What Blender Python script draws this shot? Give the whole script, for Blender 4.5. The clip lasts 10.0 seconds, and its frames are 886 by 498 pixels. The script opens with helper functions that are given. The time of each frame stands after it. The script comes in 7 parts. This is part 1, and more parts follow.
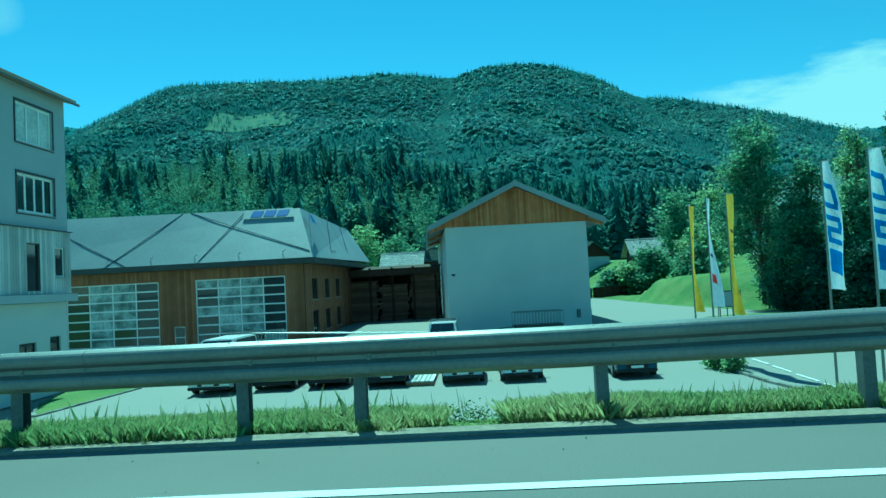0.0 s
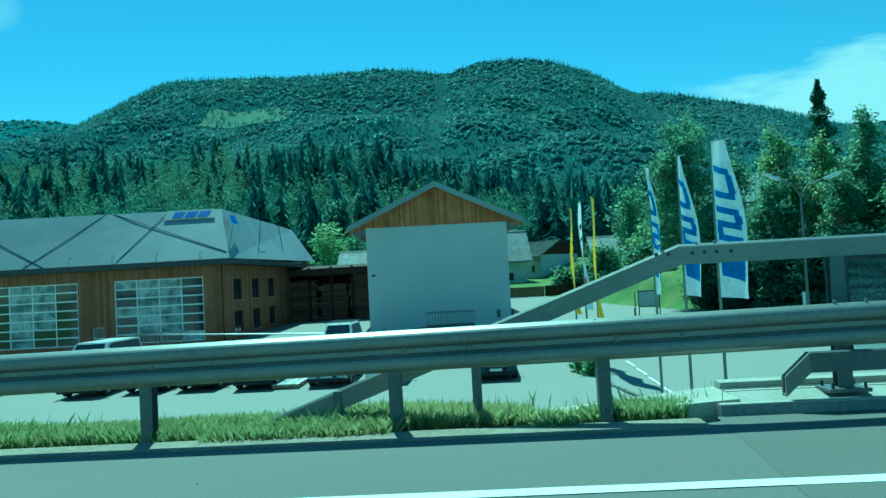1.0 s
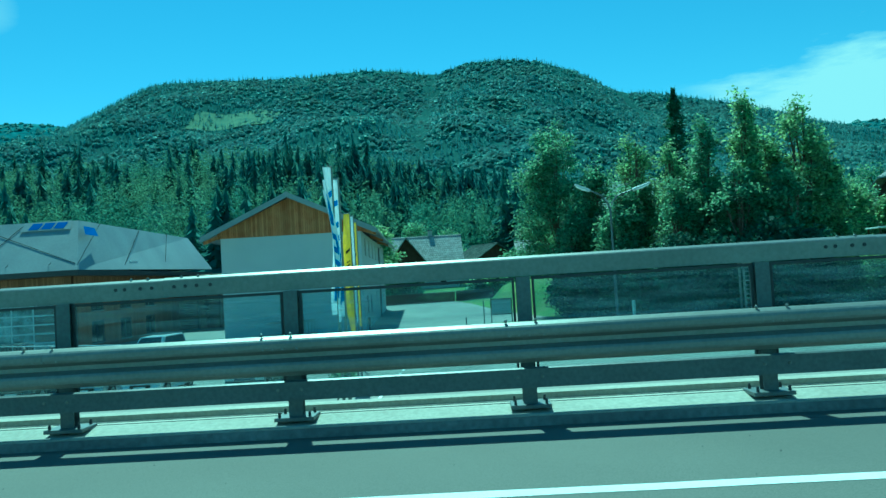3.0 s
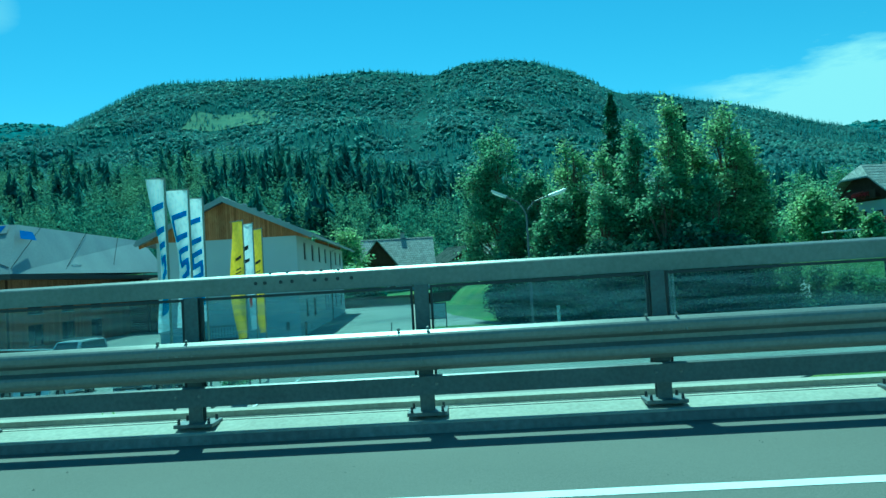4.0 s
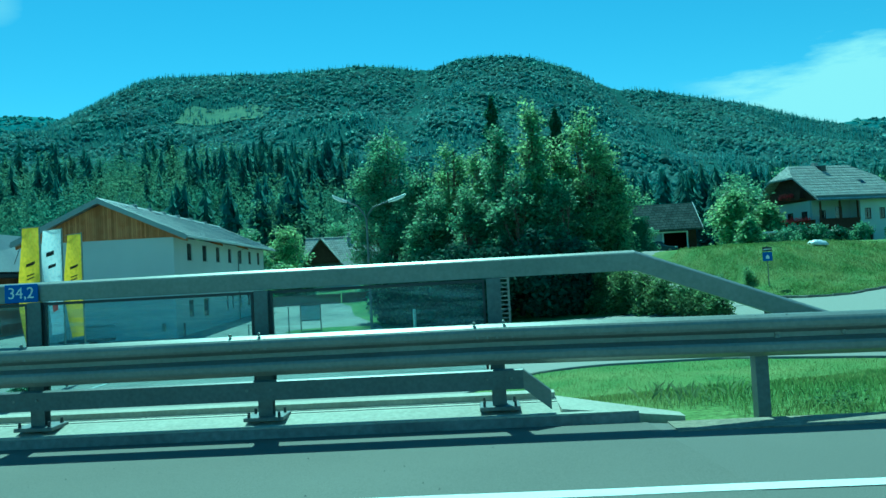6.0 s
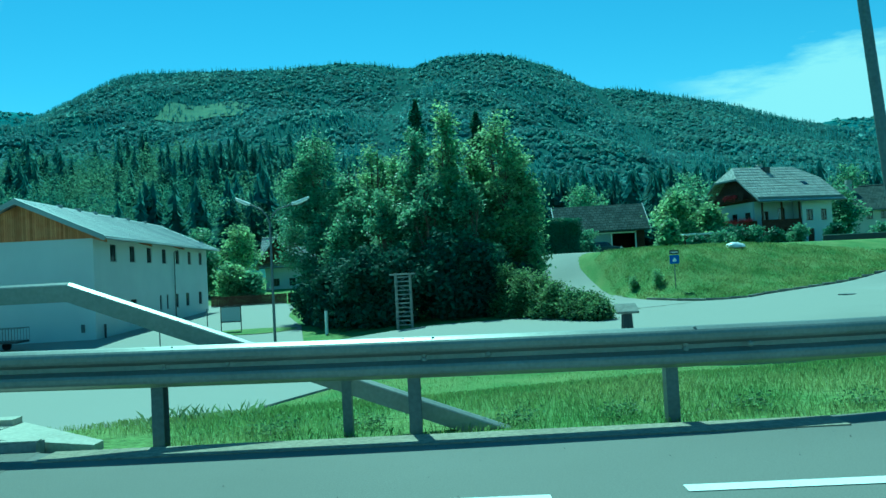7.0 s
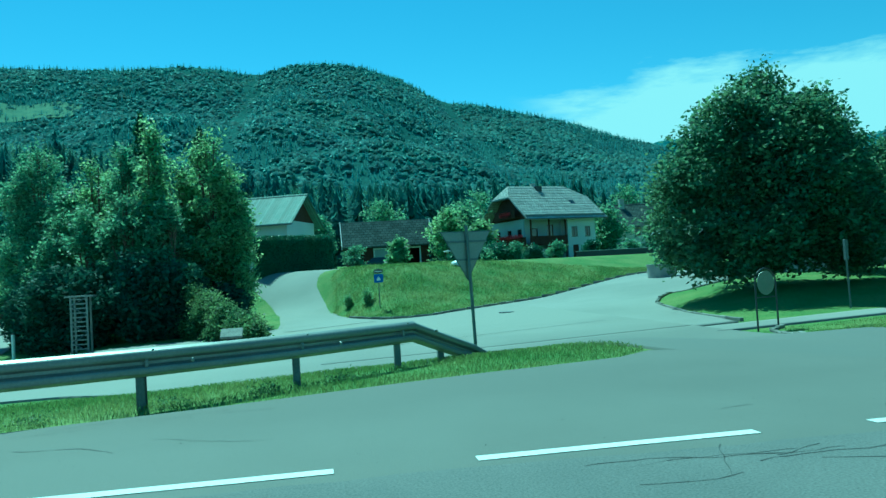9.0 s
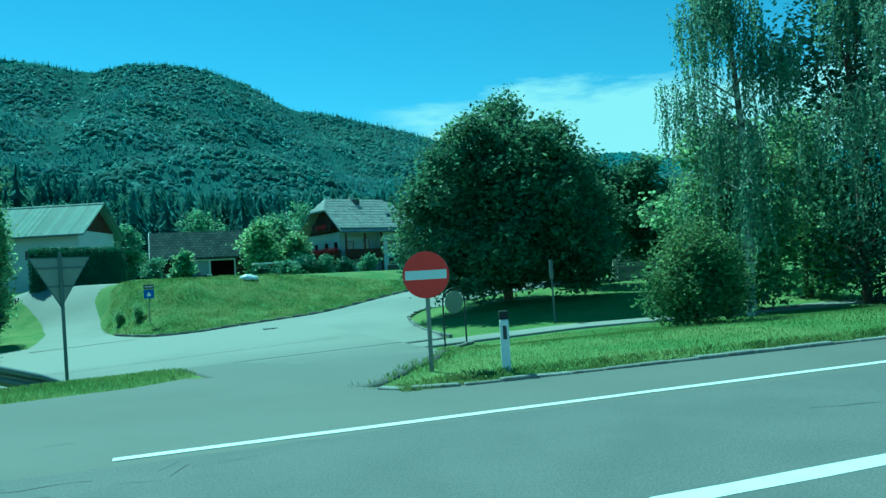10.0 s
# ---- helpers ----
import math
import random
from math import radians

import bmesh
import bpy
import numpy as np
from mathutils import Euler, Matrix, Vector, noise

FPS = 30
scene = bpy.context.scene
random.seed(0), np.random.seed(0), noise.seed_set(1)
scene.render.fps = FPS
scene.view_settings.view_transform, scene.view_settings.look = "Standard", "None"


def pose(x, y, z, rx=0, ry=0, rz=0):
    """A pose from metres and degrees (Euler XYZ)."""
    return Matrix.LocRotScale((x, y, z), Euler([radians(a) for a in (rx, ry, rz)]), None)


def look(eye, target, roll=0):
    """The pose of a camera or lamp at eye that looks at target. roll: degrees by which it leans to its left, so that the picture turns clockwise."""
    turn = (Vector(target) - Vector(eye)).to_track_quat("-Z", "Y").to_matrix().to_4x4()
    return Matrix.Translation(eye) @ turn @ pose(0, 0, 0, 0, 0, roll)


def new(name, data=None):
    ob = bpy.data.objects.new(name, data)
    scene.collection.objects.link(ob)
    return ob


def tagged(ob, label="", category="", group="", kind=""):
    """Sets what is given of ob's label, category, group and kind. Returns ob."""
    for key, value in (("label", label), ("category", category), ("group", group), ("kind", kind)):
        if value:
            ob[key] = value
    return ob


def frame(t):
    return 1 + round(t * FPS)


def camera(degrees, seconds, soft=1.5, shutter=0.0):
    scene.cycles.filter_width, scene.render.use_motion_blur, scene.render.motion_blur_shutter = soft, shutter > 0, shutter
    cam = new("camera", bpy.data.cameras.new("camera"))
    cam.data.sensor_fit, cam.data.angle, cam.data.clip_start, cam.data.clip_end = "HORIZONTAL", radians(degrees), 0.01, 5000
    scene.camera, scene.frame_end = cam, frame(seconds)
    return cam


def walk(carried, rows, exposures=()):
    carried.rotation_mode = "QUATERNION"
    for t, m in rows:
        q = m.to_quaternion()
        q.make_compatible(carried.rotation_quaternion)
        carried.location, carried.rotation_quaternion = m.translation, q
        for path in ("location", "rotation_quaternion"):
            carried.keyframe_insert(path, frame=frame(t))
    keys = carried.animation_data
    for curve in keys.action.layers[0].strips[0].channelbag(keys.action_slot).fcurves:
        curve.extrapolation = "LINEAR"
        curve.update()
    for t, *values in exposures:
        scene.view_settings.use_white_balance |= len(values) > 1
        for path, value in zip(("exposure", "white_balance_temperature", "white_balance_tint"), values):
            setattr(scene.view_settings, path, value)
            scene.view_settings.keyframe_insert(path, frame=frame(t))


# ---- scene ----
cam = camera(60.5, 10.0)
PATH = [
    (0, (-8.767, 0.625, 1.16), (-8.856, 2.621, 1.249), -3.0),
    (0.5, (-5.814, 0.679, 1.152), (-5.905, 2.675, 1.235), -2.8),
    (1, (-2.943, 0.675, 1.21), (-3.033, 2.671, 1.287), -3.1),
    (1.5, (-0.11, 0.561, 1.234), (-0.199, 2.558, 1.306), -3.3),
    (2, (2.594, 0.566, 1.24), (2.508, 2.563, 1.312), -3.5),
    (2.5, (5.154, 0.59, 1.235), (5.071, 2.587, 1.31), -3.5),
    (4, (12.486, 0.579, 1.252), (12.401, 2.575, 1.331), -3.4),
    (4.5, (14.978, 0.601, 1.256), (14.889, 2.598, 1.331), -3.2),
    (5, (17.266, 0.604, 1.26), (17.174, 2.6, 1.33), -3.1),
    (6.5, (24.256, 0.605, 1.288), (24.175, 2.602, 1.351), -3.0),
    (7, (26.673, 0.588, 1.318), (26.623, 2.586, 1.376), -3.0),
    (7.5, (29.111, 0.478, 1.368), (29.117, 2.477, 1.424), -3.2),
    (8, (31.545, 0.36, 1.381), (31.63, 2.357, 1.439), -3.1),
    (8.5, (34.026, 0.113, 1.366), (34.208, 2.104, 1.428), -3.3),
    (9, (36.43, -0.52, 1.352), (36.752, 1.453, 1.417), -3.3),
    (9.5, (38.811, -1.259, 1.38), (39.32, 0.674, 1.447), -3.2),
    (10, (41.051, -2.115, 1.384), (41.746, -0.241, 1.454), -3.3),
]
walk(cam, [(t, look(eye, target, roll)) for t, eye, target, roll in PATH], [(0, 0.47, 3985, -62.0), (10, 0.47, 3985, -62.0)])

# ---- light ----
SUN_DIR = Vector((-0.26, 1.0, 1.52)).normalized()
world = bpy.data.worlds.new("sky")
scene.world = world
world.use_nodes = True
wn, wl = world.node_tree.nodes, world.node_tree.links
sky = wn.new("ShaderNodeTexSky")
sky.sky_type, sky.sun_disc = "NISHITA", False
sky.sun_elevation = math.asin(SUN_DIR.z)
sky.sun_rotation = math.atan2(SUN_DIR.x, SUN_DIR.y)
sky.air_density, sky.dust_density, sky.ozone_density = 1.0, 0.0, 3.0


def wmath(op, a, b=None, c=None, clamp=False):
    k = wn.new("ShaderNodeMath")
    k.operation, k.use_clamp = op, clamp
    for i_, q in enumerate((a, b, c)):
        if q is None:
            continue
        if isinstance(q, (int, float)):
            k.inputs[i_].default_value = q
        else:
            wl.new(q, k.inputs[i_])
    return k.outputs[0]


# a bank of thin high cloud low in the east, and a wisp in the west
wtc, wsep, wmap, wnoise = wn.new("ShaderNodeTexCoord"), wn.new("ShaderNodeSeparateXYZ"), wn.new("ShaderNodeMapping"), wn.new("ShaderNodeTexNoise")
wl.new(wtc.outputs["Generated"], wsep.inputs[0]), wl.new(wtc.outputs["Generated"], wmap.inputs["Vector"])
wmap.inputs["Scale"].default_value = (3.0, 3.0, 13.0)
wmap.inputs["Rotation"].default_value = (0, radians(-14), 0)
wl.new(wmap.outputs[0], wnoise.inputs["Vector"])
wnoise.inputs["Scale"].default_value, wnoise.inputs["Detail"].default_value, wnoise.inputs["Roughness"].default_value = 1.6, 8, 0.62
az = wmath("MULTIPLY", wmath("ARCTAN2", wsep.outputs[0], wsep.outputs[1]), 57.3)
el = wmath("MULTIPLY", wmath("ARCSINE", wsep.outputs[2]), 57.3)
ragged = wmath("MULTIPLY", wmath("SUBTRACT", wnoise.outputs["Fac"], 0.5), 10.0)
under = wmath("ADD", wmath("SUBTRACT", wmath("MULTIPLY_ADD", wmath("MINIMUM", wmath("SUBTRACT", az, 15.0), 12.0), 0.27, 11.5), el), ragged)
bank = wmath("MULTIPLY", wmath("MULTIPLY", wmath("DIVIDE", under, 1.9, clamp=True), wmath("DIVIDE", wmath("SUBTRACT", 85.0, az), 25.0, clamp=True)), wmath("DIVIDE", wmath("SUBTRACT", az, 14.5), 5.0, clamp=True))
wx, wy = wmath("DIVIDE", wmath("ADD", az, 32.8), 1.8), wmath("DIVIDE", wmath("SUBTRACT", el, 19.0), 1.6)
wisp = wmath("MULTIPLY", wmath("SUBTRACT", wmath("ADD", 1.0, wmath("DIVIDE", ragged, 5.0)), wmath("ADD", wmath("MULTIPLY", wx, wx), wmath("MULTIPLY", wy, wy)), clamp=True), 0.28)
cover = wmath("MAXIMUM", wmath("MULTIPLY", bank, 0.92), wisp)
wmix = wn.new("ShaderNodeMix")
wmix.data_type = "RGBA"
wmix.inputs[7].default_value = (6.4, 7.0, 7.4, 1)
wl.new(cover, wmix.inputs[0]), wl.new(sky.outputs[0], wmix.inputs[6]), wl.new(wmix.outputs[2], wn["Background"].inputs[0])
wn["Background"].inputs[1].default_value = 0.08
sun = new("sun", bpy.data.lights.new("sun", "SUN"))
sun.data.energy, sun.data.angle, sun.data.color = 4.4, radians(0.5), (1.0, 0.95, 0.84)
sun.matrix_world = look(SUN_DIR * 50, (0, 0, 0))


# ---- materials ----
def mat(name, color, rough=0.8, metal=0.0, var=0.25, scale=3.0, fine=40.0, bump=0.15, rand=0.0, island=0.0, dist=0.02, second=None, spec=None):
    """A surface with broad and fine variation; second: a colour mixed in by the broad noise."""
    m = bpy.data.materials.new(name)
    m.use_nodes = True
    n, l = m.node_tree.nodes, m.node_tree.links
    b = n["Principled BSDF"]
    b.inputs["Roughness"].default_value, b.inputs["Metallic"].default_value = rough, metal
    if spec is not None:
        b.inputs["Specular IOR Level"].default_value = spec
    tc = n.new("ShaderNodeTexCoord")
    n1, n2 = n.new("ShaderNodeTexNoise"), n.new("ShaderNodeTexNoise")
    n1.inputs["Scale"].default_value, n2.inputs["Scale"].default_value = scale, fine
    n1.inputs["Detail"].default_value = n2.inputs["Detail"].default_value = 4
    l.new(tc.outputs["Object"], n1.inputs["Vector"]), l.new(tc.outputs["Object"], n2.inputs["Vector"])
    mix = n.new("ShaderNodeMix")
    mix.data_type = "RGBA"
    a, c = mix.inputs[6], mix.inputs[7]
    a.default_value = (*color, 1)
    c.default_value = (*(second or [min(1, k * (1 + var)) for k in color]), 1)
    ramp = n.new("ShaderNodeMapRange")
    ramp.inputs[1].default_value, ramp.inputs[2].default_value = 0.38, 0.62
    l.new(n1.outputs["Fac"], ramp.inputs[0]), l.new(ramp.outputs[0], mix.inputs[0])
    hsv = n.new("ShaderNodeHueSaturation")
    l.new(mix.outputs[2], hsv.inputs["Color"])
    val = n.new("ShaderNodeMapRange")
    val.inputs[1].default_value, val.inputs[2].default_value = 0.3, 0.7
    val.inputs[3].default_value, val.inputs[4].default_value = 1 - var, 1 + var
    l.new(n2.outputs["Fac"], val.inputs[0])
    last = val.outputs[0]
    for amount, node, socket in ((rand, "ShaderNodeObjectInfo", "Random"), (island, "ShaderNodeNewGeometry", "Random Per Island")):
        if amount:
            src, r, mul = n.new(node), n.new("ShaderNodeMapRange"), n.new("ShaderNodeMath")
            r.inputs[3].default_value, r.inputs[4].default_value = 1 - amount, 1 + amount
            mul.operation = "MULTIPLY"
            l.new(src.outputs[socket], r.inputs[0]), l.new(r.outputs[0], mul.inputs[0]), l.new(last, mul.inputs[1])
            last = mul.outputs[0]
    l.new(last, hsv.inputs["Value"])
    l.new(hsv.outputs[0], b.inputs["Base Color"])
    if bump:
        bp = n.new("ShaderNodeBump")
        bp.inputs["Strength"].default_value, bp.inputs["Distance"].default_value = bump, dist
        l.new(n2.outputs["Fac"], bp.inputs["Height"]), l.new(bp.outputs[0], b.inputs["Normal"])
    return m


def glass(name, tint=(0.9, 0.95, 0.95), rough=0.02, alpha=0.25):
    """Window glass: mostly clear, with its gloss."""
    m = bpy.data.materials.new(name)
    m.use_nodes = True
    n, l = m.node_tree.nodes, m.node_tree.links
    b = n["Principled BSDF"]
    b.inputs["Base Color"].default_value, b.inputs["Roughness"].default_value = (*tint, 1), rough
    tr, mx = n.new("ShaderNodeBsdfTransparent"), n.new("ShaderNodeMixShader")
    tr.inputs[0].default_value = (*tint, 1)
    mx.inputs[0].default_value = alpha
    l.new(tr.outputs[0], mx.inputs[1]), l.new(b.outputs[0], mx.inputs[2]), l.new(mx.outputs[0], n["Material Output"].inputs[0])
    return m


def leaf(name, color, second, trans=0.35, island=0.35, scale=0.5, spec=0.3, rough=0.5):
    """Foliage that lets some light through."""
    m = mat(name, color, rough, 0, 0.15, scale, 6.0, 0, island=island, second=second, spec=spec)
    n, l = m.node_tree.nodes, m.node_tree.links
    t, mx = n.new("ShaderNodeBsdfTranslucent"), n.new("ShaderNodeMixShader")
    mx.inputs[0].default_value = trans
    hsv = next(k for k in n if k.bl_idname == "ShaderNodeHueSaturation")
    glow = n.new("ShaderNodeHueSaturation")
    glow.inputs["Hue"].default_value, glow.inputs["Saturation"].default_value, glow.inputs["Value"].default_value = 0.49, 1.0, 1.5
    l.new(hsv.outputs[0], glow.inputs["Color"]), l.new(glow.outputs[0], t.inputs[0])
    l.new(n["Principled BSDF"].outputs[0], mx.inputs[1]), l.new(t.outputs[0], mx.inputs[2]), l.new(mx.outputs[0], n["Material Output"].inputs[0])
    return m


def boards(name, color, second, width=0.15, axis=0, rough=0.8, bump=0.5, spec=0.15):
    """Boards side by side: each its own tone, with dark joints and grain."""
    m = mat(name, color, rough, 0, 0.12, 1.2, 18, 0, second=second, spec=spec)
    n, l = m.node_tree.nodes, m.node_tree.links
    b = n["Principled BSDF"]
    tc = next(k for k in n if k.bl_idname == "ShaderNodeTexCoord")
    sep, div, flo, fra = n.new("ShaderNodeSeparateXYZ"), n.new("ShaderNodeMath"), n.new("ShaderNodeMath"), n.new("ShaderNodeMath")
    div.operation, flo.operation, fra.operation = "DIVIDE", "FLOOR", "FRACT"
    div.inputs[1].default_value = width
    l.new(tc.outputs["Object"], sep.inputs[0]), l.new(sep.outputs[axis], div.inputs[0]), l.new(div.outputs[0], flo.inputs[0]), l.new(div.outputs[0], fra.inputs[0])
    wh_, rng_ = n.new("ShaderNodeTexWhiteNoise"), n.new("ShaderNodeMapRange")
    wh_.noise_dimensions = "1D"
    rng_.inputs[3].default_value, rng_.inputs[4].default_value = 0.72, 1.25
    l.new(flo.outputs[0], wh_.inputs["W"]), l.new(wh_.outputs["Value"], rng_.inputs[0])
    gap, mul = n.new("ShaderNodeMath"), n.new("ShaderNodeMath")
    gap.operation, mul.operation = "GREATER_THAN", "MULTIPLY"
    gap.inputs[1].default_value = 0.07
    l.new(fra.outputs[0], gap.inputs[0])
    hsv = next(k for k in n if k.bl_idname == "ShaderNodeHueSaturation")
    old = hsv.inputs["Value"].links[0].from_socket
    l.new(old, mul.inputs[0]), l.new(rng_.outputs[0], mul.inputs[1]), l.new(mul.outputs[0], hsv.inputs["Value"])
    mx = n.new("ShaderNodeMix")
    mx.data_type = "RGBA"
    mx.inputs[6].default_value = (*[k * 0.25 for k in color], 1)
    l.new(gap.outputs[0], mx.inputs[0]), l.new(hsv.outputs[0], mx.inputs[7]), l.new(mx.outputs[2], b.inputs["Base Color"])
    bp = n.new("ShaderNodeBump")
    bp.inputs["Strength"].default_value, bp.inputs["Distance"].default_value = bump, 0.02
    l.new(gap.outputs[0], bp.inputs["Height"]), l.new(bp.outputs[0], b.inputs["Normal"])
    return m


def tiled(name, color, second, width=0.3, row=0.34, rough=0.85, spec=0.1, bump=0.8, joint=0.35):
    """Roof tiles in staggered rows: each its own tone, with shaded joints and relief."""
    m = mat(name, color, rough, 0, 0.12, 0.8, 18, 0, second=second, spec=spec)
    n, l = m.node_tree.nodes, m.node_tree.links
    b = n["Principled BSDF"]
    tc = next(k for k in n if k.bl_idname == "ShaderNodeTexCoord")
    hsv = next(k for k in n if k.bl_idname == "ShaderNodeHueSaturation")
    br, mx, bp = n.new("ShaderNodeTexBrick"), n.new("ShaderNodeMix"), n.new("ShaderNodeBump")
    br.inputs["Scale"].default_value, br.inputs["Brick Width"].default_value, br.inputs["Row Height"].default_value = 1.0, width, row
    br.inputs["Mortar Size"].default_value, br.inputs["Mortar Smooth"].default_value = 0.028, 0.3
    br.inputs["Color1"].default_value, br.inputs["Color2"].default_value, br.inputs["Mortar"].default_value = (1.12, 1.12, 1.12, 1), (0.78, 0.78, 0.78, 1), (joint, joint, joint, 1)
    l.new(tc.outputs["Object"], br.inputs["Vector"])
    mx.data_type, mx.blend_type = "RGBA", "MULTIPLY"
    mx.inputs[0].default_value = 1.0
    l.new(hsv.outputs[0], mx.inputs[6]), l.new(br.outputs["Color"], mx.inputs[7]), l.new(mx.outputs[2], b.inputs["Base Color"])
    bp.inputs["Strength"].default_value, bp.inputs["Distance"].default_value = bump, 0.03
    bp.invert = True
    l.new(br.outputs["Fac"], bp.inputs["Height"]), l.new(bp.outputs[0], b.inputs["Normal"])
    return m


ASPHALT = mat("asphalt", (0.132, 0.13, 0.116), 0.85, 0, 0.16, 0.3, 90, 0.35, dist=0.01, second=(0.155, 0.152, 0.136))

OLDLANE = mat("old_lane_asphalt", (0.13, 0.132, 0.129), 0.9, 0, 0.28, 0.9, 60, 0.6, dist=0.012, second=(0.15, 0.15, 0.145))
LOT = mat("lot_asphalt", (0.225, 0.223, 0.2), 0.9, 0, 0.08, 0.15, 40, 0.2, dist=0.01, second=(0.27, 0.265, 0.24))
MOUTH = mat("junction_asphalt", (0.145, 0.145, 0.132), 0.88, 0, 0.1, 0.2, 60, 0.25, dist=0.01, second=(0.255, 0.25, 0.222))


def weathered_by_place(m):
    """The asphalt turns paler away from the main road, with a ragged passage."""
    n, l = m.node_tree.nodes, m.node_tree.links
    tc = next(k for k in n if k.bl_idname == "ShaderNodeTexCoord")
    mx = next(k for k in n if k.bl_idname == "ShaderNodeMix")
    broad = next(k for k in n if k.bl_idname == "ShaderNodeTexNoise" and k.inputs["Scale"].default_value < 1)
    sep = n.new("ShaderNodeSeparateXYZ")
    l.new(tc.outputs["Object"], sep.inputs[0])
    ops = []
    for op, v0, v1 in (("SUBTRACT", 38.0, None), ("MAXIMUM", None, 0.0), ("MULTIPLY_ADD", None, 0.9), ("MULTIPLY_ADD", None, 14.0)):
        k = n.new("ShaderNodeMath")
        k.operation = op
        if v0 is not None:
            k.inputs[0].default_value = v0
        if v1 is not None:
            k.inputs[1].default_value = v1
        ops.append(k)
    l.new(sep.outputs[0], ops[0].inputs[1]), l.new(ops[0].outputs[0], ops[1].inputs[0]), l.new(ops[1].outputs[0], ops[2].inputs[0])
    l.new(sep.outputs[1], ops[2].inputs[2]), l.new(broad.outputs["Fac"], ops[3].inputs[0]), l.new(ops[2].outputs[0], ops[3].inputs[2])
    r = n.new("ShaderNodeMapRange")
    r.inputs[1].default_value, r.inputs[2].default_value = 25, 39
    l.new(ops[3].outputs[0], r.inputs[0]), l.new(r.outputs[0], mx.inputs[0])


weathered_by_place(MOUTH)
PAINT = mat("road_paint", (0.75, 0.75, 0.73), 0.7, 0, 0.08, 4, 60, 0.1)
GRASS = mat("meadow", (0.135, 0.2, 0.06), 0.9, 0, 0.3, 0.5, 14, 0.7, second=(0.19, 0.235, 0.08), dist=0.08, spec=0.1)
BLADE = leaf("grass_blades", (0.135, 0.195, 0.06), (0.2, 0.24, 0.088), 0.48, 0.35, spec=0.15)
FORESTFLOOR = mat("forest_floor", (0.06, 0.1, 0.09), 0.95, 0, 0.3, 0.02, 0.3, 0, spec=0.0)
GALV = mat("galvanised_steel", (0.215, 0.222, 0.205), 0.42, 0.35, 0.1, 1.2, 30, 0.04, second=(0.26, 0.265, 0.245))
GALVD = mat("weathered_steel", (0.13, 0.145, 0.15), 0.5, 0.4, 0.15, 2.0, 30, 0.05)
PALECONC = mat("pale_concrete", (0.36, 0.35, 0.295), 0.85, 0, 0.14, 1.2, 25, 0.25, second=(0.43, 0.42, 0.355))
CONC = mat("concrete", (0.34, 0.34, 0.32), 0.85, 0, 0.15, 1.2, 25, 0.25)
# Darker concrete: the kerb face's shade is put into its base colour.
KERBCONC = mat("shade_dark_concrete", (0.17, 0.17, 0.165), 0.9, 0, 0.2, 1.0, 20, 0.3, second=(0.23, 0.23, 0.22))
PLASTER = mat("white_plaster", (0.56, 0.57, 0.575), 0.9, 0, 0.05, 0.35, 30, 0.12, second=(0.60, 0.61, 0.61))
GREYPL = mat("grey_plaster", (0.42, 0.44, 0.46), 0.9, 0, 0.06, 0.4, 30, 0.1)
LARCH = boards("larch_cladding", (0.36, 0.17, 0.07), (0.42, 0.23, 0.10), 0.16)
HALLWOOD = boards("hall_cladding", (0.235, 0.13, 0.068), (0.28, 0.16, 0.085), 0.16)
LARCHY = boards("larch_cladding_side", (0.34, 0.16, 0.065), (0.40, 0.21, 0.09), 0.16, 1)
PALEWOOD = boards("weathered_boards", (0.52, 0.53, 0.52), (0.6, 0.6, 0.58), 0.2, 0)
DARKWOOD = mat("dark_timber", (0.052, 0.036, 0.025), 0.8, 0, 0.3, 1.5, 14, 0.2, rand=0.2, spec=0.15)
RACKWOOD = mat("stacked_old_boards", (0.13, 0.085, 0.055), 0.85, 0, 0.25, 1.5, 20, 0.2, rand=0.35)
RAWWOOD = mat("sawn_timber", (0.30, 0.22, 0.13), 0.85, 0, 0.2, 1.5, 20, 0.2, rand=0.3)
TILES = tiled("roof_shingles", (0.37, 0.38, 0.36), (0.45, 0.45, 0.425), 0.36, 0.4, 0.8, 0.2)
BROWNTILE = tiled("brown_roof_tiles", (0.085, 0.1, 0.095), (0.115, 0.13, 0.12), 0.5, 0.36, 0.95, 0.0)
GREENSHEET = boards("green_roof_sheet", (0.17, 0.24, 0.21), (0.21, 0.27, 0.24), 0.3, 0, 0.7, 0.5)
CREAM = mat("cream_plaster", (0.62, 0.60, 0.54), 0.9, 0, 0.06, 0.5, 30, 0.1)
WHITEP = mat("white_lacquer", (0.8, 0.8, 0.8), 0.35, 0, 0.03, 2, 30, 0)
BLACK = mat("black_rubber", (0.02, 0.02, 0.02), 0.8, 0, 0.2, 3, 30, 0.1)
REDP = mat("red_sign_film", (0.55, 0.02, 0.02), 0.4, 0, 0.05, 2, 30, 0)
BLUEP = mat("blue_sign_film", (0.015, 0.08, 0.42), 0.4, 0, 0.05, 2, 30, 0)
YELLOWF = leaf("yellow_flag_cloth", (0.75, 0.55, 0.03), (0.8, 0.6, 0.05), 0.45, 0)
WHITEF = leaf("white_flag_cloth", (0.8, 0.82, 0.84), (0.75, 0.78, 0.8), 0.45, 0)
BLUEF = leaf("blue_flag_print", (0.04, 0.22, 0.55), (0.06, 0.25, 0.6), 0.45, 0)
BLACKF = leaf("black_flag_print", (0.03, 0.03, 0.03), (0.04, 0.04, 0.04), 0.3, 0)
LENS = mat("lamp_lens", (0.85, 0.86, 0.85), 0.3, 0, 0.03, 2, 30, 0)
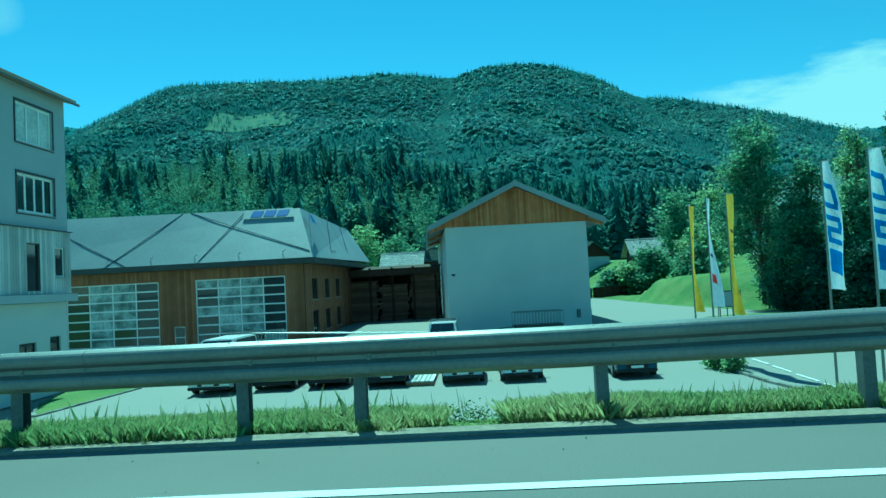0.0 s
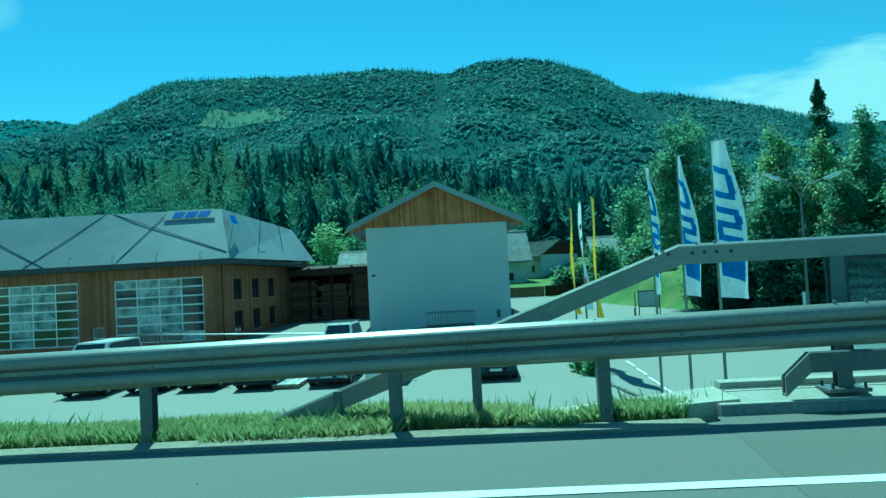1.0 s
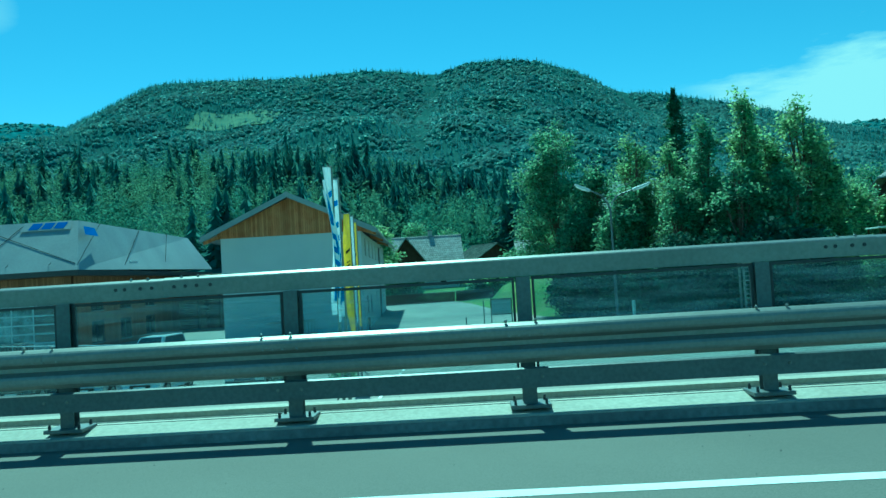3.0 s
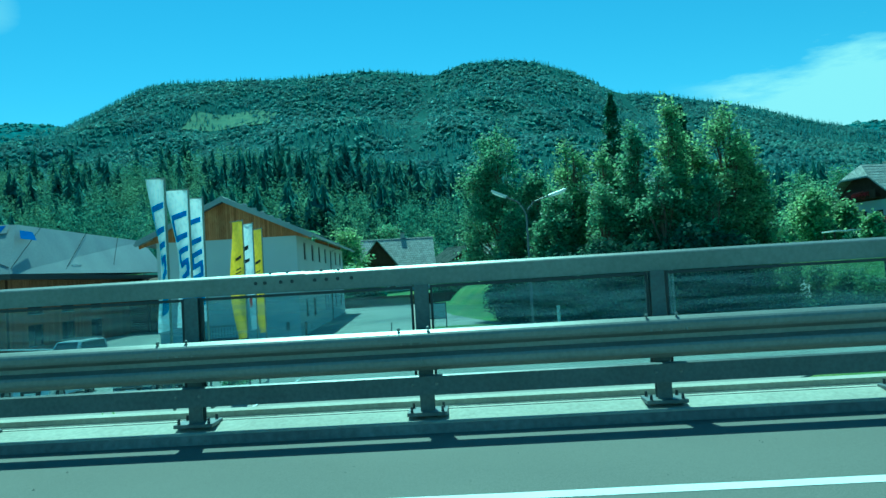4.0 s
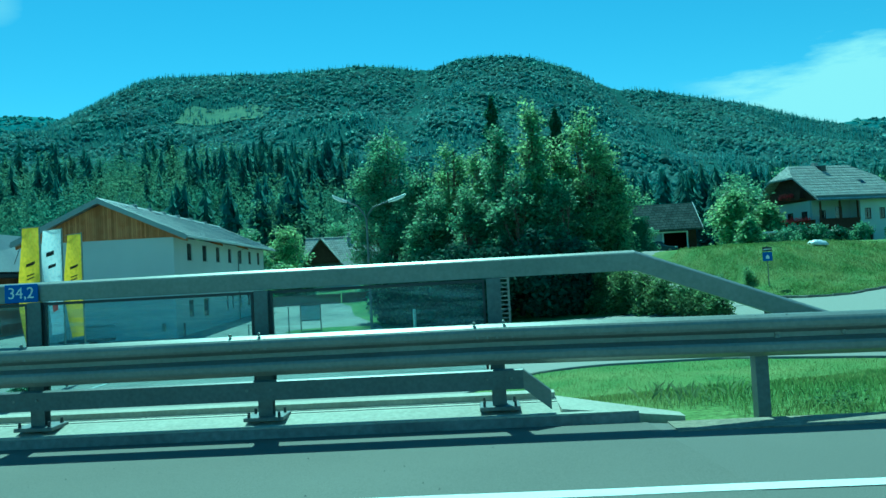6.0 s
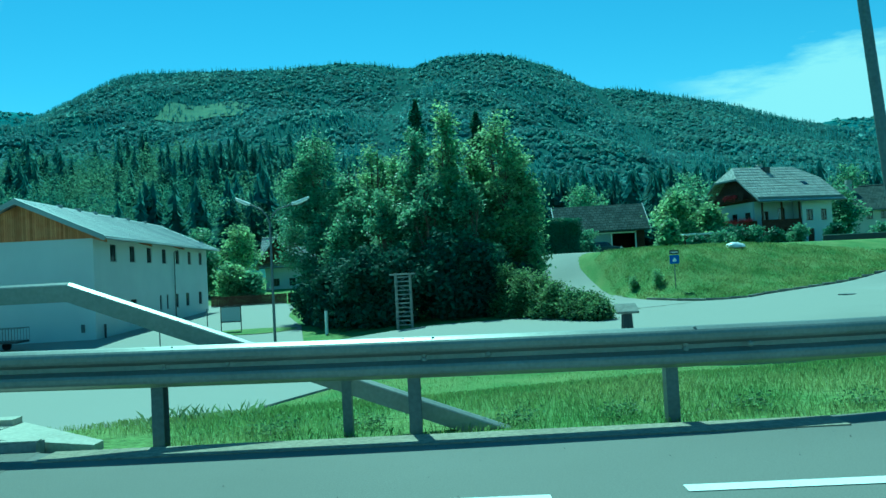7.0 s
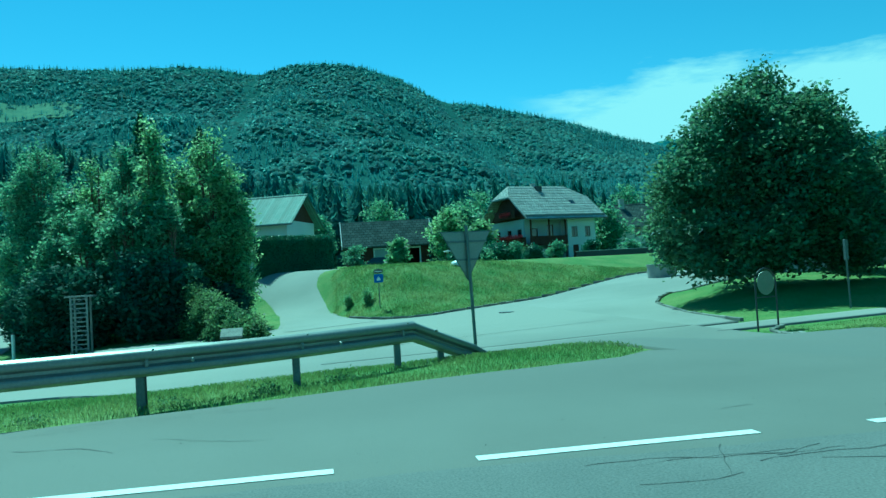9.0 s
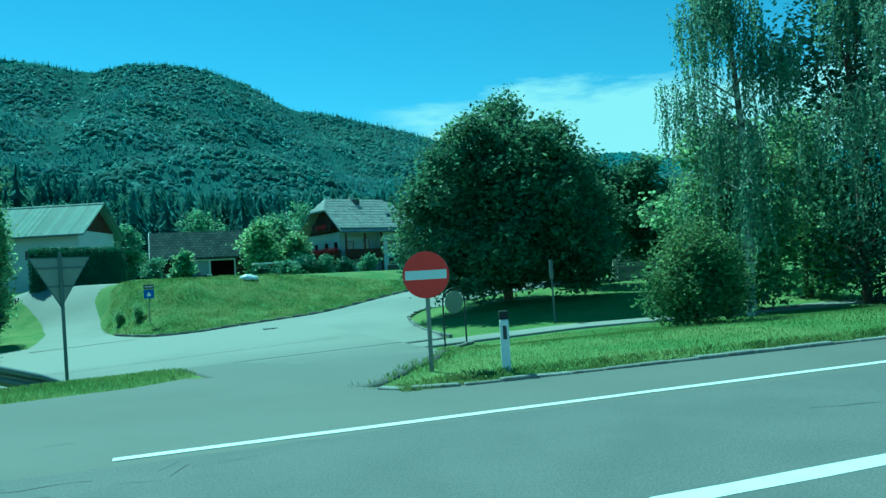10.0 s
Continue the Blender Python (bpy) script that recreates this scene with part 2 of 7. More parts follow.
FLOWER = leaf("red_geraniums", (0.42, 0.05, 0.06), (0.52, 0.11, 0.11), 0.3, 0.35)
KERB = mat("granite_kerb", (0.19, 0.19, 0.17), 0.85, 0, 0.3, 3, 30, 0.3, rand=0.25)
SOIL = mat("dry_verge", (0.22, 0.2, 0.15), 0.95, 0, 0.25, 2, 25, 0.4)
SHEET = mat("roof_sheet", (0.27, 0.29, 0.305), 0.55, 0.2, 0.06, 0.25, 6, 0.05, rand=0.04, second=(0.33, 0.35, 0.36))
SEAM = mat("black_roof_seam", (0.012, 0.014, 0.015), 0.9, 0, 0.1, 1, 20, 0, spec=0.0)
DARKMET = mat("dark_metal", (0.05, 0.055, 0.06), 0.5, 0.4, 0.15, 1, 20, 0.05)
DARKGL = mat("dark_glazing", (0.02, 0.025, 0.03), 0.06, 0, 0.1, 1, 5, 0, spec=0.8)
CONIFER = leaf("conifer_needles", (0.078, 0.135, 0.135), (0.11, 0.17, 0.14), 0.45, 0.35, 0.05, 0.04, 0.9)
BEECH = leaf("broadleaf_foliage", (0.09, 0.15, 0.115), (0.14, 0.205, 0.125), 0.5, 0.4, 0.03, 0.04, 0.9)
# Far foliage is bluer and paler, with the haze mixed into its colour.
FARCONIFER = leaf("hazed_spruce_needles", (0.125, 0.2, 0.215), (0.15, 0.23, 0.23), 0.5, 0.35, 0.02, 0.03, 0.9)
FARBEECH = leaf("hazed_beech_foliage", (0.175, 0.262, 0.262), (0.21, 0.3, 0.275), 0.55, 0.3, 0.012, 0.03, 0.9)
CLEARING = mat("mountain_pasture", (0.11, 0.18, 0.12), 0.95, 0, 0.3, 0.09, 0.7, 0, second=(0.16, 0.23, 0.14), spec=0.1)
BARK = mat("bark", (0.10, 0.08, 0.06), 0.95, 0, 0.3, 4, 20, 0.6)


# ---- building helpers ----
def fillobj(bm, me):
    bm.to_mesh(me)
    bm.free()


def part(name, bm, material, parent=None, label="", smooth=False):
    """One bmesh as one mesh object under a thing or a part."""
    me = bpy.data.meshes.new(name)
    fillobj(bm, me)
    return part_me(name, me, material, parent, label, smooth)


def part_me(name, me, material, parent=None, label="", smooth=False):
    if material is not None and not me.materials:
        for k in material if isinstance(material, (list, tuple)) else (material,):
            me.materials.append(k)
    if smooth:
        me.polygons.foreach_set("use_smooth", [True] * len(me.polygons))
    ob = new(name, me)
    if parent is not None:
        ob.parent = parent
    if label:
        ob["label"] = label
    return ob


def thing(name, x, y, z, label, category, group="", rz=0, kind=""):
    ob = new(name)
    ob.matrix_world = pose(x, y, z, 0, 0, rz)
    ob.empty_display_size = 0.2
    return tagged(ob, label, category, group, kind)


def fastmesh(verts, tris):
    """A mesh from arrays of vertices (n, 3) and triangles (m, 3)."""
    me = bpy.data.meshes.new("mesh")
    me.vertices.add(len(verts)), me.loops.add(len(tris) * 3), me.polygons.add(len(tris))
    me.vertices.foreach_set("co", np.asarray(verts, np.float32).ravel())
    me.loops.foreach_set("vertex_index", np.asarray(tris, np.int32).ravel())
    me.polygons.foreach_set("loop_start", np.arange(0, len(tris) * 3, 3, dtype=np.int32))
    me.update(calc_edges=True)
    me.validate()
    return me


def box(x0, x1, y0, y1, z0, z1, bm=None, bevel=0.0):
    """A box between limits, added to bm."""
    own = bmesh.new()
    m = Matrix.Translation(((x0 + x1) / 2, (y0 + y1) / 2, (z0 + z1) / 2)) @ Matrix.Diagonal((x1 - x0, y1 - y0, z1 - z0, 1))
    bmesh.ops.create_cube(own, size=1, matrix=m)
    if bevel:
        bmesh.ops.bevel(own, geom=own.edges[:], offset=bevel, segments=1, affect="EDGES")
    return merge(bm, own)


def merge(bm, own):
    if bm is None:
        return own
    me = bpy.data.meshes.new("tmp")
    fillobj(own, me)
    bm.from_mesh(me)
    bpy.data.meshes.remove(me)
    return bm


def tube(points, r, bm=None, n=8, r1=None):
    """A round rod along points, tapering from r to r1."""
    own = bmesh.new()
    pts = [Vector(p) for p in points]
    rings = []
    for i, p in enumerate(pts):
        d = (pts[min(i + 1, len(pts) - 1)] - pts[max(i - 1, 0)]).normalized()
        a = d.cross(Vector((0, 0, 1)) if abs(d.z) < 0.9 else Vector((1, 0, 0))).normalized()
        b = d.cross(a)
        rr = r if r1 is None else r + (r1 - r) * i / (len(pts) - 1)
        rings.append([own.verts.new(p + (a * math.cos(k * 2 * math.pi / n) + b * math.sin(k * 2 * math.pi / n)) * rr) for k in range(n)])
    for u, v in zip(rings, rings[1:]):
        for k in range(n):
            own.faces.new((u[k], u[(k + 1) % n], v[(k + 1) % n], v[k]))
    own.faces.new(rings[0][::-1]), own.faces.new(rings[-1])
    bmesh.ops.recalc_face_normals(own, faces=own.faces[:])
    return merge(bm, own)


def prism(profile, d0, d1, axis="y", bm=None, bevel=0.0):
    """A flat outline (list of 2D points) pushed from d0 to d1 along an axis."""
    own = bmesh.new()
    put = {"y": lambda p, d: (p[0], d, p[1]), "x": lambda p, d: (d, p[0], p[1]), "z": lambda p, d: (p[0], p[1], d)}[axis]
    a = [own.verts.new(put(p, d0)) for p in profile]
    b = [own.verts.new(put(p, d1)) for p in profile]
    own.faces.new(a), own.faces.new(b[::-1])
    for i in range(len(a)):
        j = (i + 1) % len(a)
        own.faces.new((a[j], a[i], b[i], b[j]))
    bmesh.ops.recalc_face_normals(own, faces=own.faces[:])
    if bevel:
        bmesh.ops.bevel(own, geom=own.edges[:], offset=bevel, segments=1, affect="EDGES")
    return merge(bm, own)


def sweep(path, section, closed=True):
    """A section (y out, z up) carried along a path of (x, y, z) in plan; returns a bmesh."""
    bm = bmesh.new()
    pts = [Vector(p) for p in path]
    rings = []
    for i, p in enumerate(pts):
        d = pts[min(i + 1, len(pts) - 1)] - pts[max(i - 1, 0)]
        d.z = 0
        d.normalize()
        side = Vector((-d.y, d.x, 0))
        rings.append([bm.verts.new(p + side * a + Vector((0, 0, b))) for a, b in section])
    m = len(section)
    for u, v in zip(rings, rings[1:]):
        for k in range(m if closed else m - 1):
            bm.faces.new((u[k], v[k], v[(k + 1) % m], u[(k + 1) % m]))
    if closed:
        bm.faces.new(rings[0]), bm.faces.new(rings[-1][::-1])
    bmesh.ops.recalc_face_normals(bm, faces=bm.faces[:])
    return bm


def wall_holes(x0, x1, z0, z1, t, holes, bm=None):
    """A wall in the xz plane, its face at y = 0 and t thick behind it, with openings (x0, x1, z0, z1)."""
    xs = sorted({x0, x1, *[h[0] for h in holes], *[h[1] for h in holes]})
    zs = sorted({z0, z1, *[h[2] for h in holes], *[h[3] for h in holes]})
    own = bmesh.new()
    solid = lambda i, j: 0 <= i < len(xs) - 1 and 0 <= j < len(zs) - 1 and not any(
        h[0] <= (xs[i] + xs[i + 1]) / 2 <= h[1] and h[2] <= (zs[j] + zs[j + 1]) / 2 <= h[3] for h in holes)
    cache = {}

    def v(i, j, k):
        if (i, j, k) not in cache:
            cache[i, j, k] = own.verts.new((xs[i], k * t, zs[j]))
        return cache[i, j, k]

    for i in range(len(xs) - 1):
        for j in range(len(zs) - 1):
            if not solid(i, j):
                continue
            own.faces.new((v(i, j, 0), v(i + 1, j, 0), v(i + 1, j + 1, 0), v(i, j + 1, 0)))
            own.faces.new((v(i, j + 1, 1), v(i + 1, j + 1, 1), v(i + 1, j, 1), v(i, j, 1)))
            for di, dj, a, b in ((-1, 0, (i, j), (i, j + 1)), (1, 0, (i + 1, j + 1), (i + 1, j)), (0, -1, (i + 1, j), (i, j)), (0, 1, (i, j + 1), (i + 1, j + 1))):
                if not solid(i + di, j + dj):
                    own.faces.new((v(*a, 0), v(*b, 0), v(*b, 1), v(*a, 1)))
    bmesh.ops.recalc_face_normals(own, faces=own.faces[:])
    return merge(bm, own)


# ---- terrain ----
def sstep(a, b, v):
    k = np.clip((v - a) / (b - a), 0, 1)
    return k * k * (3 - 2 * k)


def road_edge(x):
    """Where the main road's asphalt ends on the valley side."""
    return np.interp(x, [-1.4, -1.0, 23, 23.6, 28.3, 30.4, 32, 33.6, 35.3, 36.9, 38.3, 39.5, 40.9, 41.6, 43.3, 44.3, 60], [6.5, 6.76, 6.76, 6.55, 6.6, 6.85, 7.35, 7.9, 8.35, 8.9, 9.35, 9.6, 10.0, 10.8, 7.4, 6.65, 6.65])


def ground_z(x, y):
    """Height of the ground sheet."""
    x, y = np.asarray(x, float), np.asarray(y, float)
    lot = np.interp(y, [30, 38, 56, 86, 140, 220, 400], [-3.25, -3.15, -2.45, -1.95, 0.5, 3.0, 6.0])
    east = np.clip(-2.0 + (x - 16) * 0.032, -2.0, -0.75) + np.interp(y, [45, 90, 220], [0, 1.2, 4.0])
    z = lot + (east - lot) * sstep(12, 26, x)
    # the terrace with the houses, above a grass bank
    foot = np.interp(x, [26, 30, 34, 37, 38.4, 40, 41.5, 43, 44.3, 46.7, 49.4, 52, 55, 62, 75, 120], [66, 59, 55.5, 53.5, 48.4, 45.4, 44.6, 44.9, 46, 47.4, 49, 50.6, 52.3, 57, 62, 66])
    rise = sstep(0, 13, y - foot) ** 1.3 * sstep(28, 38, x + (y - 48) * 0.25)
    z = z + (2.25 + np.interp(y, [90, 200], [0, 2.5]) - z) * rise
    # the upper street beside the bank
    z = np.where(x > 45, z + 0.9 * sstep(50, 62, x) * sstep(30, 48, y) * (1 - rise), z)
    # grass mound between the village street and the clump
    u = x - np.interp(y, [59, 72, 88, 125], [14.5, 10.5, 7.5, 4.5])
    z = z + 2.7 * sstep(0, 3.2, u) * (1 - sstep(6, 11, u)) * sstep(60, 74, y) * (1 - sstep(83, 92, y))
    # slope up to the main road
    e = np.where(x < 44, np.interp(x, [20, 26, 30.9, 34.2, 38, 41, 42.3, 44], [7.15, 7.6, 8.1, 9.0, 10.6, 11.6, 11.8, 9.5]), 9.5)
    run = np.interp(x, [18, 30, 40, 50], [6.5, 13, 10, 10.5])
    up = 1 - sstep(0, 1, (y - e) / run)
    z = z + (-0.02 - z) * up
    # grass mound under the maple
    z = z + 0.72 * sstep(51.2, 56.5, x) * sstep(24.0, 31, y) * (1 - sstep(34, 41, y - 0.35 * np.clip(x - 57, 0, 30))) * (1 - sstep(72, 90, x))
    # raised verge past the junction
    z = z + 0.09 * sstep(43.6, 44.6, x) * sstep(6.9, 7.2, y) * (1 - sstep(16, 22, y)) * (1 - sstep(300, 400, x))
    return z


def axis_steps(bounds):
    out = []
    for a, b, s in bounds:
        out += list(np.arange(a, b, s))
    return np.array(out + [bounds[-1][1]])


def sheet(xs, ys, zfun):
    gx, gy = np.meshgrid(xs, ys)
    v = np.stack([gx, gy, zfun(gx, gy)], -1).reshape(-1, 3)
    n, m = len(xs), len(ys)
    i = (np.arange(m - 1)[:, None] * n + np.arange(n - 1)[None]).ravel()
    return v, np.concatenate([np.stack([i, i + 1, i + n + 1], -1), np.stack([i, i + n + 1, i + n], -1)])


def smooth_noise(x, y, size, seed):
    """Soft value noise on a grid of the given size."""
    rng = np.random.RandomState(seed)
    g = rng.rand(64, 64)
    u, v = x / size, y / size
    i, j = np.floor(u).astype(int), np.floor(v).astype(int)
    fu, fv = u - i, v - j
    fu, fv = fu * fu * (3 - 2 * fu), fv * fv * (3 - 2 * fv)
    at = lambda a, b: g[a % 64, b % 64]
    return (at(i, j) * (1 - fu) + at(i + 1, j) * fu) * (1 - fv) + (at(i, j + 1) * (1 - fu) + at(i + 1, j + 1) * fu) * fv


xs = axis_steps([(-3500, -400, 310), (-400, -60, 20), (-60, -24, 3), (-24, 90, 0.75), (90, 200, 10), (200, 3500, 330)])
ys = axis_steps([(-3500, -100, 340), (-100, 3, 10), (3, 75, 0.75), (75, 160, 5), (160, 400, 40), (400, 3500, 310)])
v, f = sheet(xs, ys, lambda x, y: ground_z(x, y) - 0.03)
ground = tagged(part_me("ground", fastmesh(v, f), GRASS, smooth=True), "green valley meadow rising towards the hills", "ground", kind="structure")

# hills
RIDGE_X = [-2200, -900, -700, -620, -560, -518, -470, -431, -399, -314, -207, -130, -85, -33, 13, 66, 110, 161, 211, 255, 320, 384, 447, 540, 700, 1000, 1500]
RIDGE_Z = [60, 80, 130, 190, 222, 242, 262, 279, 288, 286, 282, 286, 283, 272, 286, 287, 281, 262, 231, 229, 216, 201, 178, 150, 90, 50, 30]


def hill_z(x, y):
    """The main mountain, its crest about a kilometre off."""
    crest = np.interp(x, RIDGE_X, RIDGE_Z) - 7
    p = np.clip((y - 380) / 620, 0, 1)
    z = 5 + crest * (0.8 * p + 0.2 * p * p) + (smooth_noise(x, y, 120, 5) - 0.5) * 40 * np.sin(np.pi * p) + (smooth_noise(x, y, 45, 6) - 0.5) * 14 * np.sin(np.pi * p)
    return np.where(y > 1000, crest + 5 - (y - 1000) * 0.35, z)


def front_z(x, y):
    """The wooded foothill in front of it."""
    top = np.interp(x, [-900, -248, -155, -75, -33, -4, 26, 76, 115, 200, 400, 900], [62, 62, 58, 54, 47, 38, 32, 25, 20, 14, 12, 10])
    p = np.clip((y - 190) / 210, 0, 1)
    return np.where(y > 400, top - (y - 400) * 0.25, 1.5 + top * p ** 1.3 + (smooth_noise(x, y, 60, 8) - 0.5) * 10 * p) + 0.5


v, f = sheet(np.arange(-2200, 1501, 25.0), np.arange(380, 1301, 20.0), hill_z)
tagged(part_me("mountain", fastmesh(v, f), FORESTFLOOR, smooth=True), "forested mountain with two rounded summits", "mountain", kind="structure")
v, f = sheet(np.arange(-900, 901, 15.0), np.arange(185, 521, 12.0), front_z)
tagged(part_me("foothill", fastmesh(v, f), FORESTFLOOR, smooth=True), "dark wooded foothill behind the village", "hill", kind="structure")


def far_z(x, y):
    crest = np.interp(x, [-3400, -1640, -1300, -900, -400, 900, 1160, 1300, 1700, 1950, 2400, 3400], [620, 630, 615, 500, 300, 300, 400, 440, 440, 440, 470, 480]) + (smooth_noise(x, y, 260, 11) - 0.5) * 40
    return np.where(y > 2600, crest - (y - 2600) * 0.4, crest * np.clip((y - 1300) / 1300, 0, 1))


v, f = sheet(np.arange(-3400, 3401, 60.0), np.arange(1300, 3001, 50.0), far_z)
# Haze is put into the base colour of the distant hills.
FARWOOD = mat("hazed_distant_woods", (0.07, 0.13, 0.14), 0.95, 0, 0.35, 0.006, 0.05, 0, spec=0.0)
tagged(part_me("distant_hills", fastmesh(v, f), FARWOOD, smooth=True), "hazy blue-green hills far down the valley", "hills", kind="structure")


# ---- woods ----
def conifer_shape(seed, n):
    """A ragged spruce one unit high: drooping boughs round a tiered core."""
    r = np.random.RandomState(seed)
    h = 0.04 + 0.94 * (np.arange(n) + r.rand(n)) / n
    q = (0.19 * (1 - h) ** 0.8 + 0.012) * r.uniform(0.6, 1.15, n)
    a, d = r.rand(n) * 6.283, r.uniform(0.16, 0.4, n)
    z = h - 0.05 - 0.04 * r.rand(n)
    v = np.stack([np.stack([0 * h, 0 * h, h + 0.03], -1), np.stack([q * np.cos(a - d), q * np.sin(a - d), z], -1), np.stack([q * np.cos(a + d), q * np.sin(a + d), z - 0.02], -1)], 1)
    k = np.arange(5) * 1.2566
    core = np.concatenate([np.stack([0.06 * np.cos(k), 0.06 * np.sin(k), 0 * k], -1), [[0, 0, 0.96]]])
    return np.concatenate([v.reshape(-1, 3), core]), np.concatenate([np.arange(3 * n).reshape(n, 3), [[3 * n + i, 3 * n + (i + 1) % 5, 3 * n + 5] for i in range(5)]])


def far_crown(seed):
    """A flattened uneven crown of a far beech, with a few sprays at its rim."""
    r = np.random.RandomState(seed)
    v, f = [[r.uniform(-0.1, 0.1), r.uniform(-0.1, 0.1), 0.86]], []
    for q, z, m in ((0.2, 0.78, 5), (0.42, 0.56, 8)):
        o = len(v)
        for i in range(m):
            a = i * 6.283 / m + r.uniform(-0.35, 0.35)
            k = q * r.uniform(0.65, 1.3)
            v.append([k * math.cos(a), k * math.sin(a), z + r.uniform(-0.14, 0.14)])
        if o == 1:
            f += [[0, 1 + i, 1 + (i + 1) % 5] for i in range(5)]
        else:
            for i in range(8):
                j, a, b = (i + 1) % 8, 1 + (i * 5 // 8) % 5, 1 + ((i + 1) * 5 // 8) % 5
                f.append([o + i, o + j, a])
                if a != b:
                    f.append([a, o + j, b])
            for i in range(0, 8, 2):
                v.append([v[o + i][0] * 1.05, v[o + i][1] * 1.05, 0.3])
                f.append([o + i, len(v) - 1, o + (i + 1) % 8])
    return np.array(v), np.array(f)


def broad_shape(seed, n):
    """A broadleaf crown one unit high: many small leafy sprays round bulging limbs."""
    r = np.random.RandomState(seed)
    m = 11
    f_ = (np.arange(m) + r.rand(m)) / m
    a, q = r.rand(m) * 6.283, 0.2 * np.sin(np.pi * np.clip(0.2 + 0.75 * f_, 0, 1)) * r.uniform(0.5, 1.1, m)
    c = np.stack([q * np.cos(a), q * np.sin(a), 0.2 + 0.68 * f_], -1)
    rad = r.uniform(0.08, 0.15, m)
    k = r.randint(0, m, n)
    d = r.normal(size=(n, 3))
    d /= np.linalg.norm(d, axis=1)[:, None]
    p = c[k] + d * (rad[k] * r.uniform(0.6, 1.1, n))[:, None]
    e = r.normal(size=(n, 3, 3))
    e -= (e * d[:, None]).sum(-1, keepdims=True) * d[:, None] * 0.6
    v = p[:, None] + e / np.linalg.norm(e, axis=2, keepdims=True) * 0.026 * r.uniform(0.6, 1.4, (n, 1, 1))
    return v.reshape(-1, 3), np.arange(3 * n).reshape(n, 3)


def scatter(places, shapes, rng):
    """Many trees joined: places are rows of x, y, z, height, width factor."""
    vs, fs, base = [], [], 0
    pick = rng.randint(0, len(shapes), len(places))
    for s, (v, f) in enumerate(shapes):
        p = places[pick == s]
        if not len(p):
            continue
        a = rng.rand(len(p)) * 6.28
        c, d = np.cos(a)[:, None], np.sin(a)[:, None]
        w, h = (p[:, 3] * p[:, 4])[:, None], p[:, 3][:, None]
        out = np.stack([p[:, 0:1] + (v[:, 0] * c - v[:, 1] * d) * w, p[:, 1:2] + (v[:, 0] * d + v[:, 1] * c) * w, p[:, 2:3] + v[:, 2] * h], -1)
        vs.append(out.reshape(-1, 3))
        fs.append((f[None] + (np.arange(len(p)) * len(v))[:, None, None] + base).reshape(-1, 3))
        base += len(p) * len(v)
    return fastmesh(np.concatenate(vs), np.concatenate(fs))


def wood(name, n, xr, yr, zfun, hr, label, seed, broad, detail, materials, keep=None, crest=0):
    """A wood of spruces and beeches in patches; crest: beyond this depth one kind prevails."""
    rng = np.random.RandomState(seed)
    x, y = rng.uniform(*xr, n), rng.uniform(*yr, n)
    ok = (np.abs(x - 20) < 60 + y * 0.72) if keep is None else keep(x, y)
    x, y = x[ok], y[ok]
    z = zfun(x, y)
    kind = smooth_noise(x, y, 70, seed + 1) * 0.6 + 0.4 * smooth_noise(x, y, 23, seed + 3) + 0.25 * rng.rand(len(x)) < broad
    if crest > 0:
        kind |= (y > crest) & (rng.rand(len(x)) < 0.75)
    elif crest < 0:
        kind &= ~((y > -crest) & (rng.rand(len(x)) < 0.6))
    h = rng.uniform(*hr, len(x))
    for tag, sel, shapes, material, wf in (("conifers", ~kind, [conifer_shape(k, detail[0]) for k in range(6)], materials[0], 1.3), ("broadleaf_trees", kind, [broad_shape(k, detail[1]) if detail[1] else far_crown(k) for k in range(9)], materials[1], 1.0)):
        p = np.stack([x, y, z - (0.5 if detail[1] else np.where(kind, 0.42, 0.2) * h), h * np.where(kind, 0.82, 1.0), wf * rng.uniform(0.75, 1.3, len(x))], -1)[sel]
        if len(p):
            tagged(part_me(f"{name}_{tag}", scatter(p, shapes, rng), material, smooth=True), label + (" of dark spruces" if tag == "conifers" else " of lighter beeches"), "forest", kind="stuff")


CLEAR = lambda x, y: (np.abs(x + 252 + 0.8 * (y - 838)) < 24) & (np.abs(y - 838) < 7 + 9 * smooth_noise(x, y, 12, 4))
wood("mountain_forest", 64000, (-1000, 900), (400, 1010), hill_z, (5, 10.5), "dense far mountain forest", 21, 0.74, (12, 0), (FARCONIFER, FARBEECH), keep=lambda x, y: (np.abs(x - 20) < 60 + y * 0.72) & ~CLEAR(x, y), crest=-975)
wood("foothill_forest", 3000, (-420, 420), (225, 410), front_z, (18, 28), "tall near forest edge", 22, 0.58, (130, 280), (CONIFER, BEECH), crest=372)
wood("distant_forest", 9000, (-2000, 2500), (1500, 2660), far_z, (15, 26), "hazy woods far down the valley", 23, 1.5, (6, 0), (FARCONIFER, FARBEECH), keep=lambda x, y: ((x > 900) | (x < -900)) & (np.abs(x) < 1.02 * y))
v, f = sheet(np.arange(-300, -200, 6.0), np.arange(812, 866, 6.0), lambda x, y: hill_z(x, y) + 1.5)
tagged(part_me("clearing", fastmesh(v, f), CLEARING, smooth=True), "pale green clearing high on the mountain", "clearing", kind="structure")

# ---- paved areas ----
def drape(x, y, lift):
    return np.stack([x, y, ground_z(x, y) + lift], -1)


